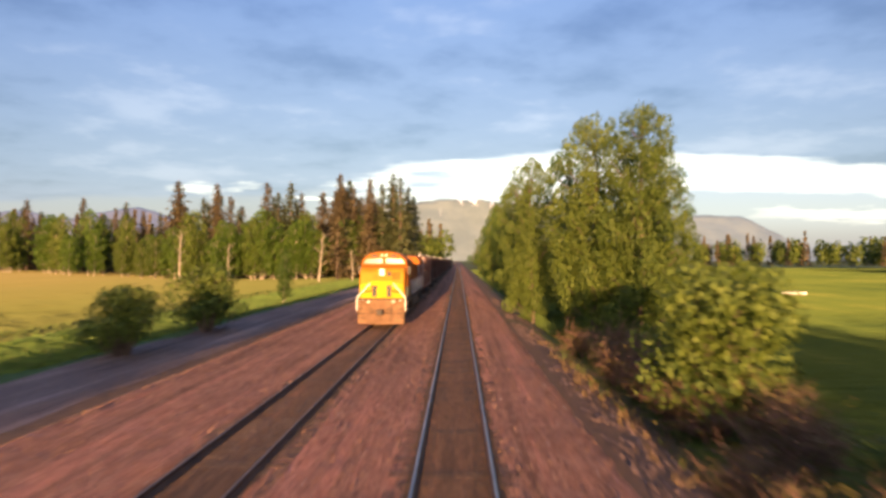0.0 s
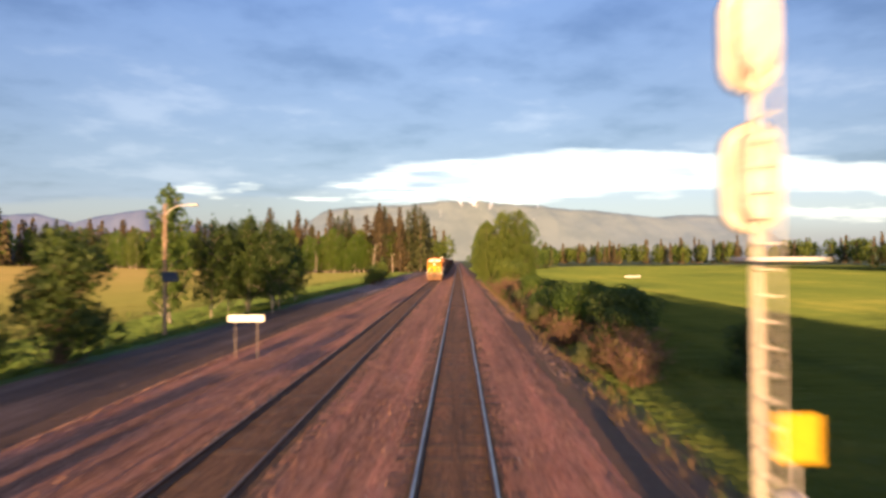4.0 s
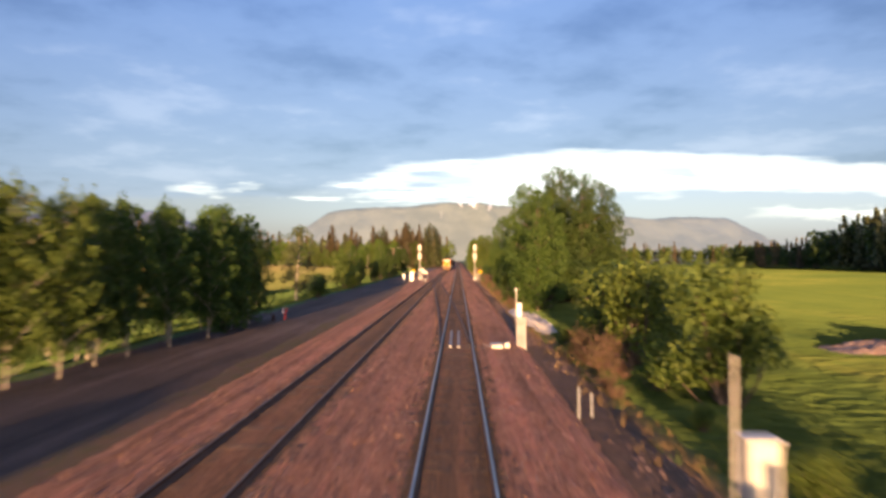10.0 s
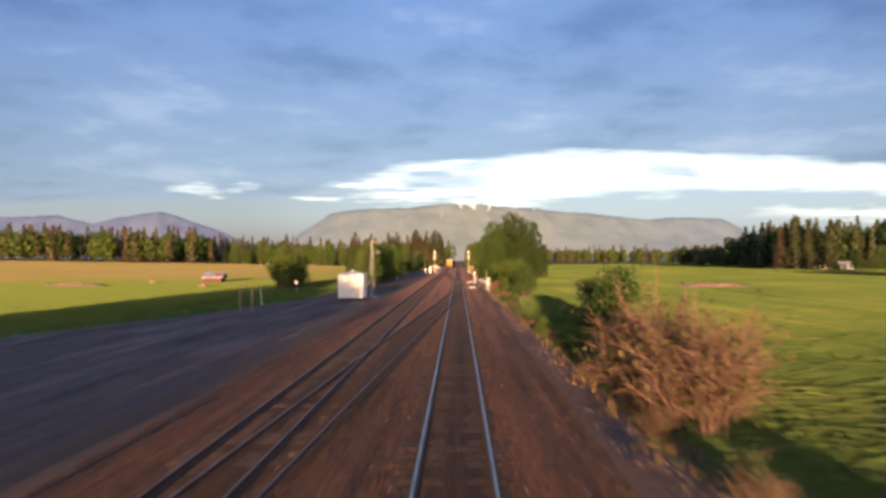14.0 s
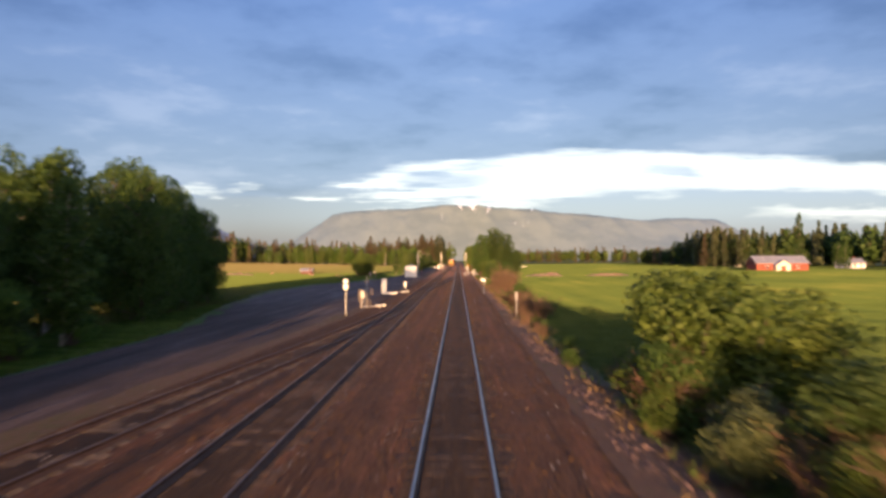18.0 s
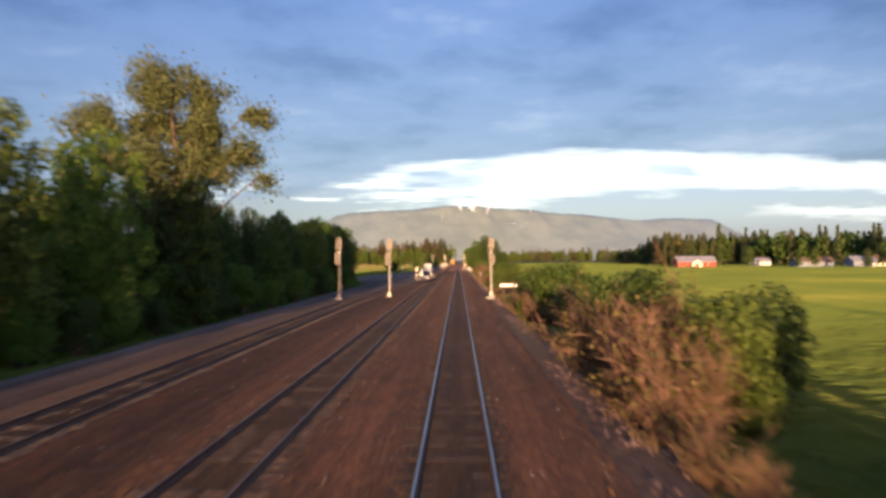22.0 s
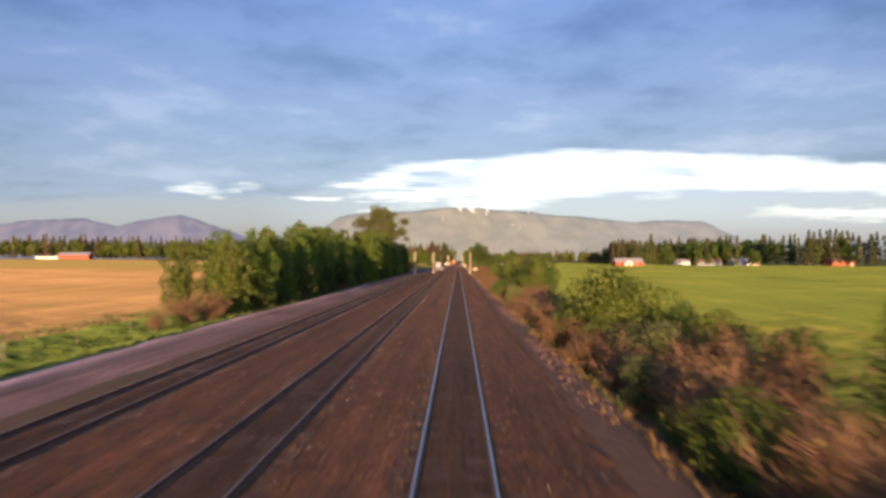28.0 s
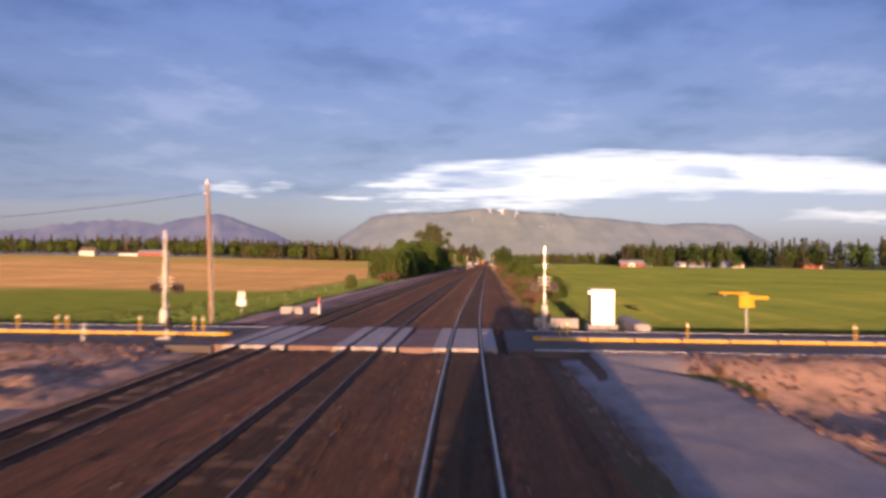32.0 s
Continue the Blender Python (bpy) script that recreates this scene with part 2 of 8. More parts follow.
DIRTY_ROAD = paint("dirty_brown_asphalt", (0.12, 0.08, 0.068), (0.2, 0.138, 0.118), 0.9, 0, 0.8, 50, 0.4)
ASPHALT = paint("asphalt", (0.06, 0.053, 0.05), (0.105, 0.094, 0.09), 0.85, 0, 0.6, 60, 0.4)
TIE_PALE = paint("bleached_tie_wood", (0.07, 0.055, 0.045), (0.26, 0.20, 0.16), 0.9, 0, 4.0, 30, 0.5, 0.6)
TIE_WOOD = paint("creosoted_wood", (0.035, 0.025, 0.02), (0.13, 0.09, 0.065), 0.85, 0, 4.0, 30, 0.5, 0.5)
RAIL_STEEL = paint("rusty_rail_side", (0.07, 0.04, 0.028), (0.14, 0.08, 0.05), 0.75, 0.2, 3.0, 40, 0.2)
RAIL_TOP = paint("polished_rail_top", (0.24, 0.23, 0.23), (0.38, 0.37, 0.36), 0.46, 1.0, 1.0, 20, 0.03)
RAIL_DULL = paint("worn_rail_top", (0.07, 0.05, 0.04), (0.15, 0.11, 0.085), 0.6, 0.15, 1.0, 20, 0.05)
BRIGHT_METAL = paint("bright_sheet_metal", (0.62, 0.57, 0.48), (0.78, 0.72, 0.62), 0.34, 0.8, 2.0, 25, 0.04)
SILVER = paint("aluminium_paint", (0.38, 0.36, 0.32), (0.56, 0.54, 0.48), 0.6, 0.1, 3.0, 30, 0.08)
WHITE = paint("white_paint", (0.66, 0.65, 0.62), (0.84, 0.83, 0.80), 0.5, 0, 1.5, 25, 0.08)
GALV = paint("galvanised_steel", (0.38, 0.39, 0.40), (0.62, 0.62, 0.62), 0.4, 0.6, 4.0, 50, 0.06)
BLACK = paint("black_paint", (0.012, 0.012, 0.012), (0.035, 0.033, 0.03), 0.55, 0, 3.0, 30, 0.08)
SIGNAL_GREY = paint("weathered_signal_hood", (0.11, 0.10, 0.10), (0.20, 0.18, 0.17), 0.6, 0, 3.0, 30, 0.08)
LENS_DARK = paint("dark_signal_lens", (0.02, 0.012, 0.012), (0.06, 0.04, 0.04), 0.12, 0, 3.0, 20, 0.0)
PLOUGH = paint("rusty_orange_plough", (0.10, 0.055, 0.028), (0.21, 0.118, 0.062), 0.8, 0, 2.0, 25, 0.2)
YELLOW = paint("yellow_paint", (0.38, 0.22, 0.005), (0.52, 0.32, 0.008), 0.75, 0, 2.0, 25, 0.06)
ORANGE = paint("orange_paint", (0.23, 0.066, 0.004), (0.33, 0.105, 0.007), 0.75, 0, 2.0, 25, 0.05)
NOSE = paint("amber_nose_paint", (0.31, 0.125, 0.006), (0.44, 0.19, 0.010), 0.7, 0, 2.0, 25, 0.05)
DARK_GREEN = paint("dark_green_paint", (0.02, 0.035, 0.02), (0.04, 0.06, 0.035), 0.45, 0, 2.0, 25, 0.05)
RED = paint("red_paint", (0.42, 0.035, 0.02), (0.58, 0.06, 0.035), 0.55, 0, 2.0, 25, 0.08)
BARN_RED = paint("barn_red_boards", (0.19, 0.05, 0.035), (0.30, 0.085, 0.055), 0.8, 0, 0.8, 12, 0.3)
RUST_RED = paint("faded_red_boards", (0.085, 0.032, 0.03), (0.14, 0.055, 0.045), 0.85, 0, 0.8, 12, 0.3)
CREAM = paint("cream_siding", (0.55, 0.50, 0.40), (0.72, 0.67, 0.56), 0.7, 0, 0.8, 12, 0.15)
SLATE = paint("slate_blue_siding", (0.12, 0.16, 0.24), (0.20, 0.25, 0.34), 0.7, 0, 0.8, 12, 0.15)
ROOF_GREY = paint("grey_sheet_roof", (0.22, 0.22, 0.24), (0.36, 0.36, 0.38), 0.5, 0.3, 0.7, 10, 0.1)
ROOF_PALE = paint("pale_galvanised_roof", (0.42, 0.43, 0.46), (0.60, 0.61, 0.64), 0.45, 0.3, 0.9, 14, 0.05)
ROOF_BROWN = paint("brown_shingle", (0.10, 0.075, 0.06), (0.18, 0.13, 0.10), 0.85, 0, 1.5, 14, 0.4)
GLASS = paint("dark_window_glass", (0.02, 0.025, 0.03), (0.05, 0.055, 0.06), 0.06, 0, 1.0, 8, 0.0)
# paler patches in the dark glass imitate glare
WINDSCREEN = paint("glaring_windscreen", (0.02, 0.024, 0.03), (0.12, 0.12, 0.125), 0.2, 0.1, 1.6, 8, 0.0)
POLE_WOOD = paint("weathered_pole", (0.16, 0.11, 0.08), (0.30, 0.22, 0.16), 0.85, 0, 1.5, 30, 0.4)
POST_WOOD = paint("grey_post_wood", (0.12, 0.10, 0.085), (0.24, 0.20, 0.17), 0.9, 0, 2.0, 30, 0.5)
RUST = paint("rusty_freight_car", (0.055, 0.032, 0.026), (0.12, 0.065, 0.05), 0.75, 0.1, 0.8, 14, 0.15, 0.6)
STEEL_DARK = paint("grimy_running_gear", (0.03, 0.026, 0.024), (0.075, 0.06, 0.05), 0.7, 0.3, 2.0, 30, 0.2)
ASPEN_BARK = paint("pale_birch_bark", (0.13, 0.11, 0.085), (0.44, 0.40, 0.33), 0.85, 0, 3.0, 14, 0.3)
BARK = paint("grey_brown_bark", (0.055, 0.042, 0.033), (0.15, 0.115, 0.09), 0.9, 0, 4.0, 20, 0.6)
STEEL_COACH = paint("stainless_coach_side", (0.42, 0.43, 0.45), (0.55, 0.56, 0.58), 0.35, 0.9, 0.6, 20, 0.03)


def foliage(name, dark, light, back=0.25):
    """Leaves: colour by clump, a little light let through."""
    m, nt, b = blank(name, 0.65)
    v = where(nt)
    rnd = nt.nodes.new("ShaderNodeNewGeometry").outputs["Random Per Island"]
    n = noise_node(nt, v, 0.7, 3)
    own = nt.nodes.new("ShaderNodeObjectInfo").outputs["Random"]
    f = math_node(nt, "ADD", math_node(nt, "MULTIPLY", rnd, 0.5), math_node(nt, "MULTIPLY", n, 0.35))
    f = math_node(nt, "ADD", f, math_node(nt, "MULTIPLY", own, 0.2))
    col = ramp(nt, f, [(0.2, dark), (0.85, light)])
    nt.links.new(col, b.inputs["Base Color"])
    tr = nt.nodes.new("ShaderNodeBsdfTranslucent")
    nt.links.new(col, tr.inputs["Color"])
    mx = nt.nodes.new("ShaderNodeMixShader")
    mx.inputs[0].default_value = back
    nt.links.new(b.outputs[0], mx.inputs[1])
    nt.links.new(tr.outputs[0], mx.inputs[2])
    nt.links.new(mx.outputs[0], nt.nodes["Material Output"].inputs["Surface"])
    return m


LEAF = foliage("summer_leaves", (0.033, 0.070, 0.012), (0.092, 0.148, 0.027), 0.42)
LEAF_WARM = foliage("yellow_green_leaves", (0.052, 0.086, 0.013), (0.125, 0.168, 0.030), 0.35)
LEAF_DARK = foliage("dark_leaves", (0.028, 0.055, 0.011), (0.070, 0.106, 0.023), 0.4)
# leaf colour raised to make up for sunlight missing on the tree belt
LEAF_BELT = foliage("brightened_green_leaves", (0.075, 0.145, 0.022), (0.165, 0.25, 0.044), 0.6)
LEAF_PALE = foliage("silver_green_leaves", (0.055, 0.074, 0.026), (0.12, 0.14, 0.054))
# needle colours lightened to stand in for haze over the far woods
NEEDLES = foliage("conifer_needles", (0.040, 0.055, 0.022), (0.092, 0.104, 0.042), 0.25)
NEEDLES_RUST = foliage("rusty_conifer_needles", (0.066, 0.056, 0.028), (0.135, 0.105, 0.055), 0.25)
TWIGS = foliage("red_brown_twigs", (0.085, 0.050, 0.037), (0.20, 0.116, 0.084), 0.0)
BRUSH_LEAF = foliage("bronze_green_leaves", (0.070, 0.066, 0.020), (0.155, 0.125, 0.042), 0.3)
GRASS = foliage("grass_blades", (0.032, 0.060, 0.010), (0.09, 0.125, 0.025), 0.25)
VERGE = foliage("verge_blades", (0.030, 0.072, 0.010), (0.085, 0.145, 0.022), 0.3)
DRY_GRASS = foliage("dry_grass_blades", (0.11, 0.07, 0.028), (0.22, 0.15, 0.065), 0.2)

# the ground: hay field on one side, green pasture on the other, dirt by the line
GROUND, nt, b = blank("fields_and_verges", 0.9)
v = where(nt)
sp = nt.nodes.new("ShaderNodeSeparateXYZ")
nt.links.new(v, sp.inputs[0])
gx, gy = sp.outputs[0], sp.outputs[1]
wob = math_node(nt, "MULTIPLY", math_node(nt, "SUBTRACT", noise_node(nt, v, 0.12, 4), 0.5), 6.0)
gxw = math_node(nt, "ADD", gx, wob)
patches, tufts = noise_node(nt, v, 0.03, 6, 0.6), noise_node(nt, v, 2.2, 5, 0.7)
rows_v = combine(nt, math_node(nt, "MULTIPLY", gx, 0.45), math_node(nt, "MULTIPLY", gy, 0.012), 0.0)
rows_n = noise_node(nt, rows_v, 1.0, 3)
far_f = math_node(nt, "ADD", math_node(nt, "MULTIPLY", patches, 0.6), math_node(nt, "MULTIPLY", tufts, 0.4))
green = ramp(nt, math_node(nt, "ADD", math_node(nt, "MULTIPLY", far_f, 0.7), math_node(nt, "MULTIPLY", rows_n, 0.3)),
             [(0.30, (0.026, 0.047, 0.005)), (0.50, (0.060, 0.082, 0.009)), (0.68, (0.108, 0.118, 0.016))])
gold = ramp(nt, far_f, [(0.32, (0.08, 0.075, 0.03)), (0.46, (0.17, 0.125, 0.066)), (0.66, (0.24, 0.165, 0.09))])
gold_soft = ramp(nt, far_f, [(0.32, (0.06, 0.072, 0.02)), (0.48, (0.12, 0.11, 0.045)), (0.66, (0.18, 0.145, 0.07))])
south = math_node(nt, "MULTIPLY_ADD", gy, -0.02, -8.0, clamp=True)
left_col = mixed(nt, south, gold_soft, gold)
wet = math_node(nt, "MULTIPLY", math_node(nt, "MULTIPLY_ADD", gy, -1 / 14.0, -618 / 14.0, clamp=True), math_node(nt, "MULTIPLY_ADD", gxw, 1 / 25.0, 85 / 25.0, clamp=True))
verge = ramp(nt, far_f, [(0.34, (0.03, 0.07, 0.010)), (0.62, (0.085, 0.14, 0.022))])
to_field = math_node(nt, "MULTIPLY", math_node(nt, "SUBTRACT", math_node(nt, "MULTIPLY", gxw, -1.0), 22.5), 0.35, clamp=True)
left_all = mixed(nt, math_node(nt, "MULTIPLY", to_field, math_node(nt, "SUBTRACT", 1.0, wet)), verge, left_col)
lush = math_node(nt, "MULTIPLY", math_node(nt, "MULTIPLY_ADD", gy, -1 / 14.0, -158 / 14.0, clamp=True), math_node(nt, "MULTIPLY_ADD", gy, 1 / 30.0, 310 / 30.0, clamp=True))
left_all = mixed(nt, math_node(nt, "MULTIPLY", lush, math_node(nt, "MULTIPLY_ADD", gxw, 1 / 25.0, 105 / 25.0, clamp=True)), left_all, verge)
right_side = math_node(nt, "MULTIPLY", gx, 1.0, clamp=True)
both_sides = mixed(nt, right_side, left_all, green)
soil = ramp(nt, far_f, [(0.36, (0.05, 0.032, 0.02)), (0.50, (0.12, 0.07, 0.042)), (0.64, (0.075, 0.07, 0.02))])
by_line = math_node(nt, "SUBTRACT", 1.0, math_node(nt, "MULTIPLY", math_node(nt, "SUBTRACT", math_node(nt, "ABSOLUTE", math_node(nt, "ADD", gxw, 4.5)), 10.2), 0.6, clamp=True))
nt.links.new(mixed(nt, by_line, both_sides, soil), b.inputs["Base Color"])
bump(nt, b, tufts, 1.0, 0.25)



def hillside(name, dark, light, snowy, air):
    """Far slopes; air is the haze in front of them, painted in as emission."""
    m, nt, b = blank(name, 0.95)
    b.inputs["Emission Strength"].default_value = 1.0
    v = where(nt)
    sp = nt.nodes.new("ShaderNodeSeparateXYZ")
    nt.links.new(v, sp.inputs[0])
    # the emitted haze turns bluer towards both flanks
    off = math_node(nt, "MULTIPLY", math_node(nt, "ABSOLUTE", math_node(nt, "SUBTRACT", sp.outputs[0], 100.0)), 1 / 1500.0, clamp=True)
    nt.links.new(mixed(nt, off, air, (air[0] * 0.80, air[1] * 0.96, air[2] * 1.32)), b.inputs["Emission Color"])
    rough_n = noise_node(nt, v, 0.006, 8, 0.6)
    gully_v = combine(nt, math_node(nt, "MULTIPLY", sp.outputs[0], 0.013), math_node(nt, "MULTIPLY", sp.outputs[1], 0.004), math_node(nt, "MULTIPLY", sp.outputs[2], 0.003))
    gully = noise_node(nt, gully_v, 1.0, 5, 0.6)
    col = ramp(nt, rough_n, [(0.35, dark), (0.62, light)])
    if snowy:
        high = math_node(nt, "MULTIPLY_ADD", sp.outputs[2], 0.0012, -0.375)
        snow_f = math_node(nt, "MULTIPLY", math_node(nt, "SUBTRACT", math_node(nt, "ADD", gully, high), 0.615), 16.0, clamp=True)
        snow_f = math_node(nt, "MULTIPLY", snow_f, math_node(nt, "MULTIPLY_ADD", math_node(nt, "ABSOLUTE", math_node(nt, "SUBTRACT", sp.outputs[0], 260.0)), -1 / 120.0, 3.2, clamp=True))
        col = mixed(nt, snow_f, col, (0.75, 0.75, 0.77))
    nt.links.new(col, b.inputs["Base Color"])
    bump(nt, b, rough_n, 0.2, 20.0)
    return m


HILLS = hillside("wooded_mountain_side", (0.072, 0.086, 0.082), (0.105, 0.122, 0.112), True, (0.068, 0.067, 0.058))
# the blue base colour of these hills holds haze too
HILLS_BLUE = hillside("haze_blue_hillside", (0.065, 0.08, 0.12), (0.09, 0.105, 0.14), False, (0.034, 0.037, 0.046))

# ---------------------------------------------------------------- mesh tools


class Geo:
    """Gathers boxes, tubes and sheets into one mesh."""

    def __init__(self):
        self.v, self.f, self.m = [], [], []

    def add(self, verts, faces, mat=0, at=None):
        n = len(self.v)
        self.v += [tuple(at @ Vector(p)) for p in verts] if at is not None else [tuple(p) for p in verts]
        self.f += [tuple(i + n for i in f) for f in faces]
        self.m += [mat] * len(faces)
        return self

    def box(self, x0, x1, y0, y1, z0, z1, mat=0, at=None, taper=0.0):
        t = taper
        vs = [(x0, y0, z0), (x1, y0, z0), (x1, y1, z0), (x0, y1, z0),
              (x0 + t, y0 + t, z1), (x1 - t, y0 + t, z1), (x1 - t, y1 - t, z1), (x0 + t, y1 - t, z1)]
        return self.add(vs, [(3, 2, 1, 0), (4, 5, 6, 7), (0, 1, 5, 4), (1, 2, 6, 5), (2, 3, 7, 6), (3, 0, 4, 7)], mat, at)

    def tube(self, a, b, r0, r1=None, n=8, mat=0, caps=True):
        r1 = r0 if r1 is None else r1
        a, b = Vector(a), Vector(b)
        d = (b - a).normalized()
        u = d.orthogonal().normalized()
        w = d.cross(u)
        vs = []
        for p, r in ((a, r0), (b, r1)):
            for k in range(n):
                g = 2 * math.pi * k / n
                vs.append(p + u * (r * math.cos(g)) + w * (r * math.sin(g)))
        fs = [(k, (k + 1) % n, n + (k + 1) % n, n + k) for k in range(n)]
        if caps:
            fs += [tuple(reversed(range(n))), tuple(range(n, 2 * n))]
        return self.add(vs, fs, mat)

    def prism(self, outline, y0, y1, mat=0, axis="y", at=None):
        """An outline in the x-z plane (or y-z for axis x) drawn out along the axis."""
        n = len(outline)
        vs = []
        for d in (y0, y1):
            for p, q in outline:
                vs.append((p, d, q) if axis == "y" else (d, p, q) if axis == "x" else (p, q, d))
        fs = [(k, (k + 1) % n, n + (k + 1) % n, n + k) for k in range(n)] + [tuple(reversed(range(n))), tuple(range(n, 2 * n))]
        return self.add(vs, fs, mat, at)

    def mesh(self, name, mats, bevel=0.0, smooth_it=False):
        me = bpy.data.meshes.new(name)
        me.from_pydata(self.v, [], self.f)
        for m in mats if isinstance(mats, (list, tuple)) else [mats]:
            me.materials.append(m)
        me.polygons.foreach_set("material_index", self.m)
        bm = bmesh.new()
        bm.from_mesh(me)
        bmesh.ops.recalc_face_normals(bm, faces=bm.faces)
        if bevel:
            bmesh.ops.bevel(bm, geom=bm.edges[:], offset=bevel, segments=1, affect="EDGES", profile=0.6, clamp_overlap=True)
        if smooth_it:
            for f in bm.faces:
                f.smooth = True
        bm.to_mesh(me)
        bm.free()
        return me


def part(name, geo, mats, parent, label="", bevel=0.0):
    ob = new(name, geo.mesh(name, mats, bevel) if isinstance(geo, Geo) else geo)
    ob.parent = parent
    if label:
        ob["label"] = label
    return ob


def thing(name, at, label, category, group="", kind="", turn=0.0):
    ob = new(name)
    ob.empty_display_size = 0.3
    ob.matrix_basis = pose(*at, 0, 0, turn)
    return tagged(ob, label, category, group, kind)


def fast_mesh(name, verts, faces, mats, idx=None):
    """verts and faces as arrays; all faces have the same number of corners."""
    verts, faces = np.asarray(verts, np.float32), np.asarray(faces, np.int32)
    me = bpy.data.meshes.new(name)
    k = faces.shape[1]
    me.vertices.add(len(verts))
    me.vertices.foreach_set("co", verts.ravel())
    me.loops.add(faces.size)
    me.loops.foreach_set("vertex_index", faces.ravel())
    me.polygons.add(len(faces))
    me.polygons.foreach_set("loop_start", np.arange(len(faces), dtype=np.int32) * k)
    for m in mats if isinstance(mats, (list, tuple)) else [mats]:
        me.materials.append(m)
    if idx is not None:
        me.polygons.foreach_set("material_index", np.asarray(idx, np.int32))
    me.update(calc_edges=True)
    return me


def sheet(name, xs, ys, zf, mat, shift=True):
    """A grid over xs (off the track's middle) and ys, with heights from zf."""
    gxs, gys = np.meshgrid(np.asarray(xs, float), np.asarray(ys, float))
    px = gxs + (bend(gys) if shift else 0.0)
    z = zf(px, gys)
    nx, ny = len(xs), len(ys)
    i = np.arange(nx * ny).reshape(ny, nx)
    faces = np.stack([i[:-1, :-1], i[:-1, 1:], i[1:, 1:], i[1:, :-1]], -1).reshape(-1, 4)
    me = fast_mesh(name, np.stack([px, gys, z], -1).reshape(-1, 3), faces, mat)
    me.polygons.foreach_set("use_smooth", np.ones(len(faces), bool))
    return me


def wavy(x, y, size, seed=0.0):
    """Cheap smooth ripples for arrays."""
    a, c = np.asarray(x) / size + seed, np.asarray(y) / size - seed
    return (np.sin(a * 1.7 + 1.3 * np.sin(c * 1.1 + seed)) + np.sin(c * 2.3 + 1.7 * np.sin(a * 0.9)) + np.sin((a + c) * 3.1 + seed) * 0.6) / 2.6


# ---------------------------------------------------------------- the lie of the land
ROAD_Y = (-690.0, -681.0)


def ground_z(x, y):
    x, y = np.asarray(x, float), np.asarray(y, float)
    s = x - bend(y)
    apron = smooth(-y, 690, 696) * 5.0
    right = -0.42 - 1.15 * smooth(s, 4.1 + apron, 6.9 + apron) + 1.0 * smooth(s, 25, 140)
    left = -0.40 - 0.35 * smooth(-s, 17.2, 19.8) + 0.020 * np.clip(-s - 60, 0, 430)
    z = np.where(s > 0, right, left)
    z = z + 0.07 * wavy(x, y, 3.1, 2.0) * smooth(np.abs(s + 4.5), 9.5, 14) + 0.2 * wavy(x, y, 26.0, 1.0) * smooth(np.abs(s + 4.5), 18, 60)
    mid = (ROAD_Y[0] + ROAD_Y[1]) / 2
    k = 1 - smooth(np.abs(y - mid), 5.2, 10.5)
    return z * (1 - k) + k * np.where(np.abs(s + 4.5) < 10, -0.42, -0.14)


def gz(x, y):
    return float(ground_z(x, y))


xs = np.concatenate([-np.geomspace(4800, 70, 34), np.linspace(-66, -24, 22), np.linspace(-22, 22, 89), np.linspace(24, 66, 22), np.geomspace(70, 4800, 34)])
ys = np.concatenate([-np.geomspace(3000, 800, 12), np.linspace(-790, 150, 300), np.geomspace(156, 4900, 50)])
ground = tagged(new("ground", sheet("ground", xs, ys, ground_z, GROUND, False)), "hay field and green pasture with grassy verges", "ground", kind="structure")


SIDING_Y = np.arange(-900.0, -300.0, 2.0)
SIDING_S = np.interp(SIDING_Y, [-600, -560, -520, -470, -440, -420, -400, -388, -375, -365, -355, -345], [-10.1, -10.15, -10.45, -11.0, -11.2, -10.9, -9.8, -8.6, -7.2, -6.1, -5.2, -4.75])
SIDING_S = np.convolve(np.pad(SIDING_S, 8, mode="edge"), np.hanning(17) / np.hanning(17).sum(), "valid")


def siding(y):
    """How far the siding lies off the main track."""
    return np.interp(y, SIDING_Y, SIDING_S)


def swing(y):
    """Where the siding bulges outwards, the bed does too."""
    return np.maximum(-siding(y) - 10.1, 0.0)


def bed_left(y):
    """How far the ballast reaches on the siding's side."""
    return 9.2 + 3.7 * smooth(-np.asarray(y, float), 335, 425) + swing(y) + 2.5 * smooth(y, -150, -60)


def cross_a(y):
    return bend(y) - 4.75 * smooth(y, -205, -72) * 0.6 - 4.75 * 0.4 * np.clip((np.asarray(y, float) + 195) / 117, 0, 1)


def cross_b(y):
    return bend(y) - 4.75 * (0.6 * smooth(-np.asarray(y, float), 218, 325) + 0.4 * np.clip((-np.asarray(y, float) - 225) / 92, 0, 1))


